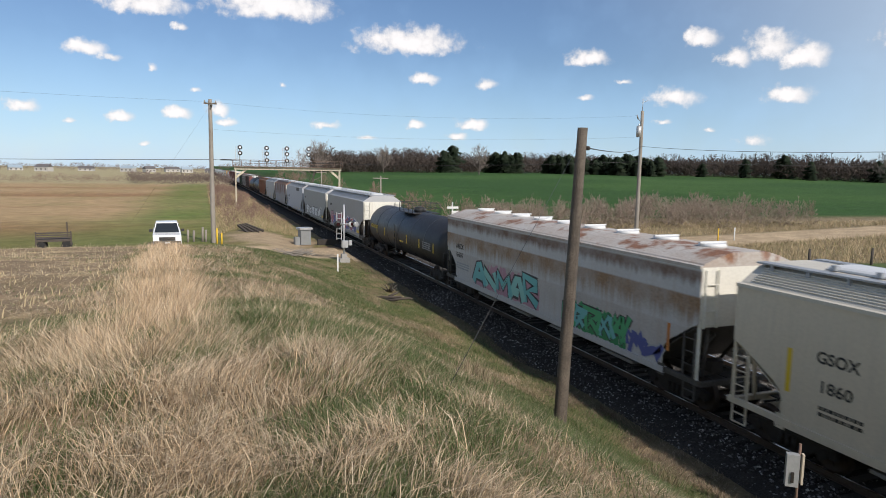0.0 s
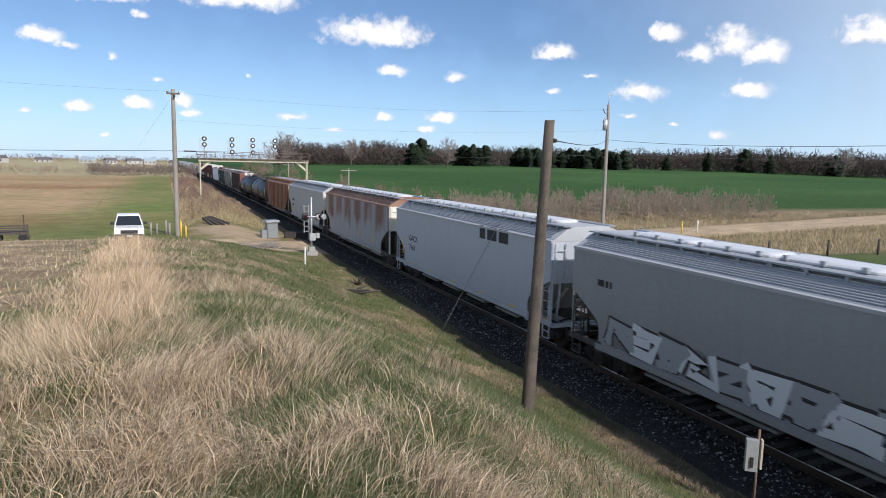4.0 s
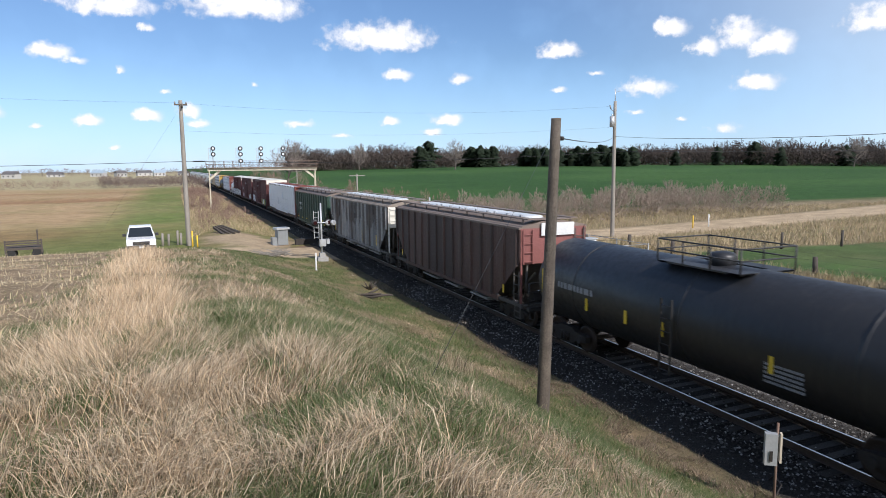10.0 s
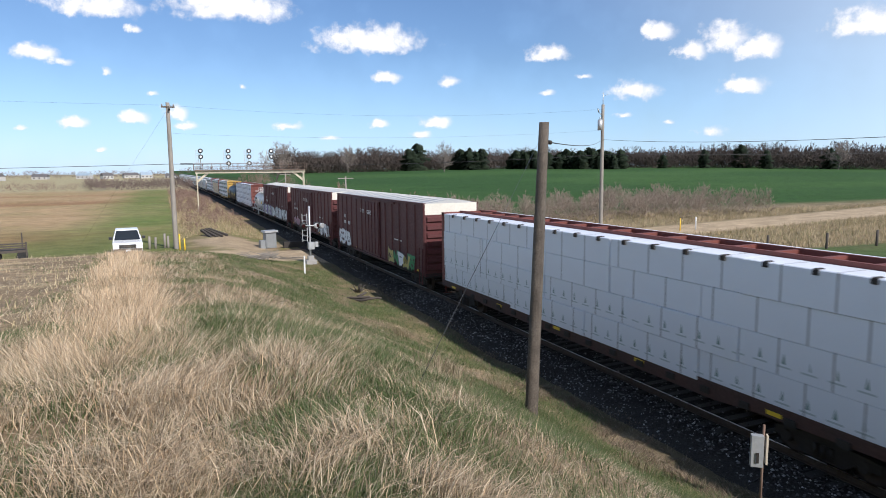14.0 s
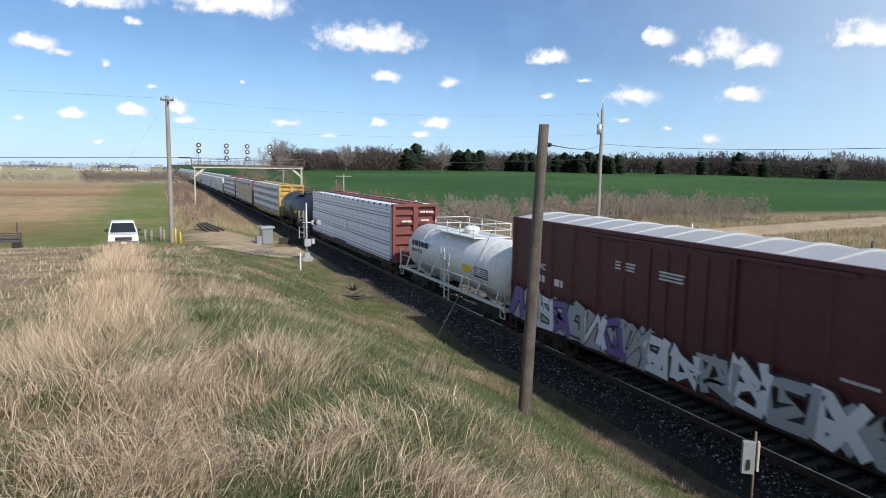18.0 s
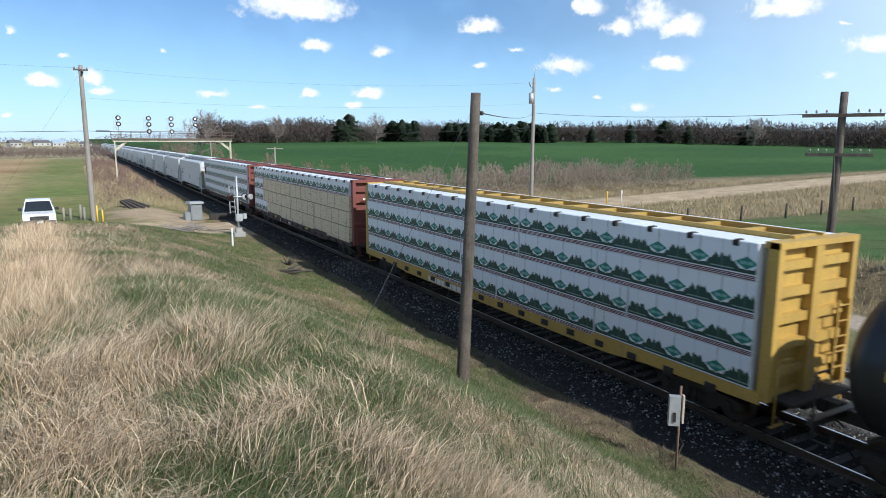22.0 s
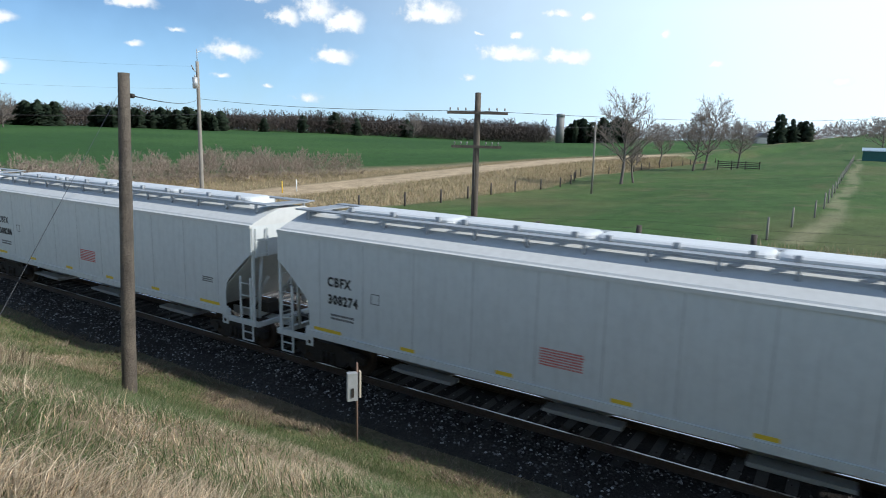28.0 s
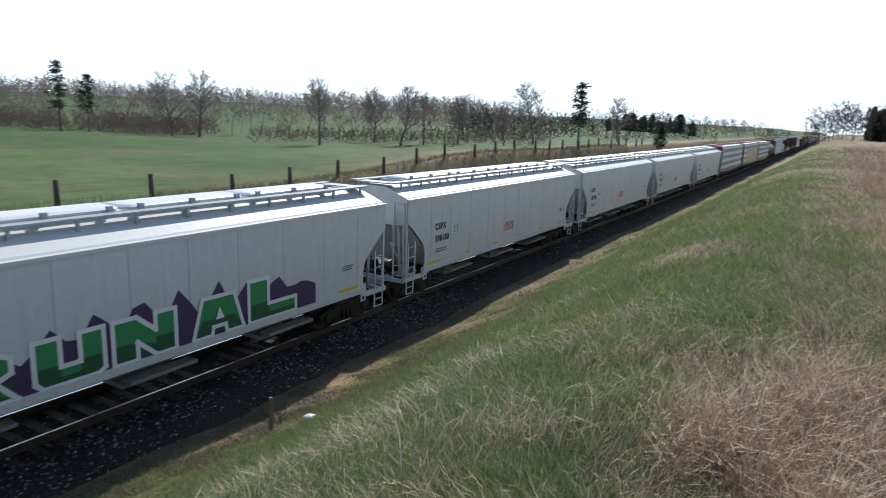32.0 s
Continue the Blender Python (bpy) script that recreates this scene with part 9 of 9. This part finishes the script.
def build_grass():
    rng = np.random.default_rng(8)

    def off_road(x, y):
        return (np.abs(y - road_y(x)) > ROAD_HALF + 0.8) & (y < 48.2)

    def greenness(x, y):
        """Where fresh grass has come up: patches, more of it down the slope and south of the hilltop."""
        c = fnoise(x, y, 2.2, 21, 3)
        return np.clip((c - 0.43) * 3.4 + 0.26 * step(x, 0.0, 1.5) + (0.22 + 0.4 * step(x, 2.5, 5.5) * (1 - step(y, 9, 20))) * step(x, 1.2, 5) * (1 - 0.5 * step(x, 8.5, 10.2)) + 0.62 * step(-y, 0, 4) * step(x, -1.0, 0.6) * (1 - 0.9 * step(x, 5.5, 8.0)) + 0.4 * np.exp(-((x - 1.5) / 1.3) ** 2 - ((y - 3.0) / 2.2) ** 2), 0, 1)

    def tall(x, y):
        """How tall the dry grass stands: a belt along the field's edge that widens over the hilltop."""
        mid = -0.75 - 0.045 * (y - 9) + 0.3 * (fnoise(y, y * 0, 4.0, 88) - 0.5)
        half = 0.5 + 0.02 * y
        north = (1 - step(np.abs(x - mid), half * 0.3, half * 1.6)) * (0.3 + 0.7 * step(y, 5, 11)) * step(fnoise(x, y, 1.1, 86, 2), 0.25, 0.5)
        south = (1 - step(x, -1.5, -0.2)) * step(-y, 2, 7) * 0.8
        return np.maximum(north, south)

    def tuft(x, y):
        return step(fnoise(x, y, 0.75, 82, 2), 0.58, 0.72)

    def clump(x, y):
        return 0.14 + 0.86 * step(fnoise(x, y, 0.42, 99, 2), 0.34, 0.62)

    def field_edge(x, y):
        return np.where(y > 0, 0.05 + 0.95 * step(x + 1.9 + 0.05 * np.clip(y - 8, 0, 40), -0.6, 0.7), 1.0)

    def toe(x):
        return 1 - step(x, 10.1, 10.9)

    def fan(n, r0, r1, a0, a1, keep):
        """Spots between two bearings, ever sparser with distance from the hilltop."""
        r, a = r0 * (r1 / r0) ** rng.random(n), np.radians(rng.uniform(a0, a1, n))
        x, y = r * np.sin(a), r * np.cos(a)
        k = rng.random(n) < keep(x, y) * (x > -6) * (x < 11.0)
        return x[k], y[k], r[k]

    for r0, r1, a0, a1, n, simple in ((1.3, 6.0, -20, 62, 330000, False), (6.0, 18, -18, 62, 420000, True), (18, 52, -10, 36, 230000, True), (3.5, 14, 62, 118, 190000, True),
                                      (1.3, 7.0, 118, 190, 260000, False), (7.0, 26, 118, 188, 300000, True), (26, 120, 155, 186, 120000, True)):
        # upright and leaning dry grass
        x, y, r = fan(n, r0, r1, a0, a1, lambda x, y: (0.12 + 0.3 * (1 - step(y, 6, 14)) * (1 - step(x, 0.2, 2.2)) * (y > 0) + 0.3 * tuft(x, y) + 0.6 * tall(x, y)) * (1 - 0.72 * greenness(x, y)) * (1 - 0.55 * step(x, 2.0, 4.5)) * (1 - 0.6 * step(x, 6.0, 8.0) * (y < -1)) * field_edge(x, y) * toe(x) * off_road(x, y) * clump(x, y))
        t, c = tall(x, y), fnoise(x, y, 0.9, 91, 3)
        h = rng.uniform(0.06, 0.30, len(x)) * (0.45 + c) * (1 - 0.6 * step(x, 1.2, 4.0)) + t * rng.uniform(0.05, 0.40, len(x)) * (0.35 + 1.1 * c)
        k = rng.random(len(x)) < 0.25 + 0.6 * t
        for sel, mat in ((k, m_tan), (~k, m_dry)):
            blades("dry_grass", x[sel], y[sel], h[sel], rng.uniform(0.6, 1.3, sel.sum()) * (0.0014 + 0.00036 * r[sel]), 1.15 - 0.7 * t[sel], mat, "tall tan dry grass along the field edge", "grass", rng, 0.25, simple)
        # matted grass of the slope
        x, y, r = fan(int(n * 0.8), r0, r1, a0, a1, lambda x, y: (1 - 0.7 * tall(x, y)) * np.clip(1.0 - 0.8 * greenness(x, y), 0.12, 1) * field_edge(x, y) * toe(x) * off_road(x, y) * clump(x, y))
        c = fnoise(x, y, 1.3, 91, 3)
        up = rng.random(len(x)) < 0.3 + 0.8 * (c - 0.5)
        h = np.where(up, rng.uniform(0.05, 0.18, len(x)) * (0.4 + 1.2 * c) * (1 - 0.4 * step(x, 2.0, 4.5)), rng.uniform(0.015, 0.06, len(x)))
        pale = rng.random(len(x)) < np.clip((fnoise(x, y, 1.6, 92, 3) - 0.5) * 3.5 + 0.18, 0.06, 0.8)
        for sel, mat in ((pale, m_dry), (~pale, m_mat)):
            blades("dry_grass", x[sel], y[sel], h[sel], rng.uniform(0.6, 1.3, sel.sum()) * (0.0014 + 0.00036 * r[sel]), np.where(up, 1.2, 3.0)[sel], mat, "dry straw-coloured grass matted on the slope", "grass", rng, 0.35, True)
        # fresh grass
        x, y, r = fan(int(n * 0.95), r0, r1, a0, a1, lambda x, y: (0.08 + greenness(x, y)) * field_edge(x, y) * toe(x) * off_road(x, y) * (1 - 0.8 * tall(x, y)) * (1.2 - clump(x, y) * 0.5))
        blades("green_grass", x, y, rng.uniform(0.04, 0.16, len(x)) * (0.6 + 0.8 * fnoise(x, y, 0.8, 93, 2)), rng.uniform(0.6, 1.3, len(x)) * (0.0014 + 0.00036 * r), 0.8, m_grn if a0 < 100 else m_fresh, "fresh green grass between dry tufts", "grass", rng, 0.2, simple)
        # brown weeds beside the ballast
        x, y, r = fan(int(n * (0.5 if a0 < 100 else 1.0)), max(r0, 8.0), max(r1, 20), a0, a1, lambda x, y: step(x + (fnoise(x, y, 1.8, 94, 2) - 0.5) * 1.8, np.where(y < -1, 7.2, 9.3), np.where(y < -1, 9.2, 10.3)) * clump(x, y) * off_road(x, y))
        blades("ditch_weeds", x, y, rng.uniform(0.04, 0.2, len(x)) * (1 - 0.4 * (y < -1)) * (0.3 + 1.1 * fnoise(x, y, 0.7, 96, 2)), rng.uniform(0.8, 1.6, len(x)) * (0.0014 + 0.00036 * r), 1.4, m_weed, "brown dead weeds beside the ballast", "grass", rng, 0.3, True)
    # tufts that have crept into the edge of the ballast
    n = 26000
    x, y = rng.uniform(10.5, 11.7, n), rng.uniform(-40, 40, n)
    k = rng.random(n) < (1 - step(x + (fnoise(x, y, 1.3, 84, 3) - 0.5) * 1.6, 10.8, 11.5))
    x, y = x[k], y[k]
    blades("ditch_weeds", x, y, rng.uniform(0.04, 0.2, len(x)) * (0.3 + fnoise(x, y, 0.6, 83, 2)), rng.uniform(0.003, 0.007, len(x)), 1.3, m_weed, "brown dead weeds at the ballast's foot", "grass", rng, 0.3, True,
           np.interp(x, [10.5, 11.05, 11.75], [-0.38, -0.42, -0.27]) + 0.02)
    # thick dead stalks lying in heaps on the hilltop
    n = 15000
    x, y = rng.uniform(-1.2, 3.6, n), rng.uniform(-10, -1.5, n)
    k = fnoise(x, y, 1.5, 97, 3) > 0.54
    blades("dead_stalks", x[k], y[k], rng.uniform(0.03, 0.13, k.sum()), rng.uniform(0.0025, 0.0055, k.sum()), 3.2, m_dry, "thick pale dead stalks lying in the grass", "grass", rng, 0.4)
    n = 420
    x, y = rng.uniform(-2.6, 7, n), rng.uniform(2.5, 40, n)
    blades("dead_stalks", x, y, rng.uniform(0.2, 0.45, n), rng.uniform(0.002, 0.004, n), 0.7, m_mat, "single tall dead stalks", "grass", rng, 0.1)
    # low weed bushes on the slope
    for bx, by in ((5.9, 13.6), (7.6, 21.5), (4.2, 9.8), (8.3, 15.5), (6.8, 27.0), (8.6, 10.2)):
        m = 220
        blades("weed_tuft", bx + rng.normal(0, 0.22, m), by + rng.normal(0, 0.22, m), rng.uniform(0.15, 0.5, m), rng.uniform(0.003, 0.006, m), 0.7, m_mat, "tuft of dead weeds standing on the slope", "weed", rng, 0.1)
    # corn stubble in rows
    xs, ys = [], []
    for r in np.arange(-26, -2.0, 0.76):
        yy = np.arange(1.5, 47, 0.19) + rng.uniform(-0.06, 0.06, len(np.arange(1.5, 47, 0.19)))
        k = rng.random(len(yy)) < np.clip(fnoise(yy, yy * 0 + r, 2.5, 98) * 1.3 - 0.1, 0, 1)
        ys.append(yy[k])
        xs.append(r + rng.normal(0, 0.06, k.sum()) + 0.02 * yy[k])
    x, y = np.concatenate(xs), np.concatenate(ys)
    blades("corn_stubble", x, y, rng.uniform(0.06, 0.26, len(x)), rng.uniform(0.008, 0.013, len(x)), 0.4, m_stalk, "cut corn stalks standing in rows", "stubble", rng)
    n = 60000
    x, y = rng.uniform(-22, -1.9, n), 1.2 + 46 * rng.random(n) ** 1.5
    blades("corn_litter", x, y, rng.uniform(0.01, 0.05, n), rng.uniform(0.005, 0.016, n), 6.0, m_stalk, "broken corn leaves lying on the soil", "stubble", rng)
    n = 70000
    x, y = rng.uniform(-24, -1.5, n), rng.uniform(1.2, 47, n)
    k = rng.random(n) < np.clip((fnoise(x, y, 4.0, 33) - 0.52) * 2.4, 0.02, 0.6)
    blades("weeds", x[k], y[k], rng.uniform(0.03, 0.14, k.sum()), rng.uniform(0.003, 0.007, k.sum()), 0.7, m_grn, "green weeds in the stubble", "grass", rng, 0.1, True)
    n = 26000
    x, y = rng.uniform(-30, -3, n), rng.uniform(-160, -1, n)
    blades("corn_stubble", x, y, rng.uniform(0.06, 0.25, n), rng.uniform(0.012, 0.03, n), 0.8, m_stalk, "cut corn stalks in the field behind the hill", "stubble", rng, 0.2, True)
    # dry growth on the far bank, the road bank and along the brush
    n = 60000
    x, y = rng.uniform(26.8, 31.2, n), rng.uniform(-110, 44, n)
    k = (x < 30.4) | (y < -22)
    blades("dry_grass", x[k], y[k], rng.uniform(0.2, 0.6, k.sum()), rng.uniform(0.008, 0.018, k.sum()), 0.5, m_bankgrass, "dry brown grass on the bank below the pasture", "grass", rng, 0.3, True)
    n = 60000
    x = rng.uniform(28, 150, n)
    y = road_y(x) + np.where(rng.random(n) < 0.7, -3.4 - (bank_w(x) - 3.6) * rng.random(n), rng.uniform(3.4, 10, n))
    blades("dry_grass", x, y, rng.uniform(0.2, 0.6, n), rng.uniform(0.012, 0.03, n), 0.5, m_bankgrass, "dry grass on the dirt road's banks", "grass", rng, 0.3, True)
    n = 30000
    x, y = rng.uniform(1.0, 9.6, n), rng.uniform(61, 170, n)
    k = (np.hypot((x - 5.6) / 4.2, (y - 60) / 9.0) > 1.1)
    blades("dry_grass", x[k], y[k], rng.uniform(0.2, 0.7, k.sum()), rng.uniform(0.012, 0.03, k.sum()), 0.5, m_bankgrass, "dry grass beside the railway", "grass", rng, 0.3, True)


m_bankgrass = island_surf("brown_bank_grass", [(0.42, 0.33, 0.20), (0.33, 0.25, 0.15), (0.50, 0.40, 0.25), (0.24, 0.19, 0.11), (0.27, 0.26, 0.12)], 0.8, 0.2)
build_grass()

# ---- ties of both tracks ----
tie_mesh = Shape().box((0, 0, -0.255), (2.6, 0.23, 0.17)).mesh("tie", m_tie)
for tr, cx_, y0_, count in ((near_track, TRACK_X, -48.0, 200), (far_track, FAR_TRACK_X, -30.0, 100)):
    for k in range(count):
        part("tie", tie_mesh, None, tr).matrix_basis = pose(cx_ + 0.03 * math.sin(k * 7.7), y0_ + 0.52 * k + 0.02 * math.sin(k * 3.3), 0.012 * math.sin(k * 5.1), 0, 0, 0.8 * math.sin(k * 2.9))


# ---- what moves ----
def motions():
    for car, mid in CARS:
        walk(car, [(t, pose(TRACK_X, mid - SPEED * t, 0)) for t in (0.0, 16.0, 32.0)])
        keys = car.animation_data
        for curve in keys.action.layers[0].strips[0].channelbag(keys.action_slot).fcurves:
            for k in curve.keyframe_points:
                k.interpolation = "LINEAR"
        # wheels roll while their car is near
        steps = [0.04 * i for i in range(801) if abs(mid - SPEED * 0.04 * i) < 26]
        if not steps:
            continue
        times = sorted({0.0, 32.0, *steps})
        for bogie in car.children:
            if not bogie.name.startswith("bogie"):
                continue
            for wheels in bogie.children:
                if wheels.name.startswith("wheelset"):
                    at = wheels.matrix_basis.translation.copy()
                    walk(wheels, [(t, pose(*at, math.degrees(SPEED * (min(max(t, steps[0]), steps[-1]) - steps[0]) / 0.457))) for t in times])


motions()
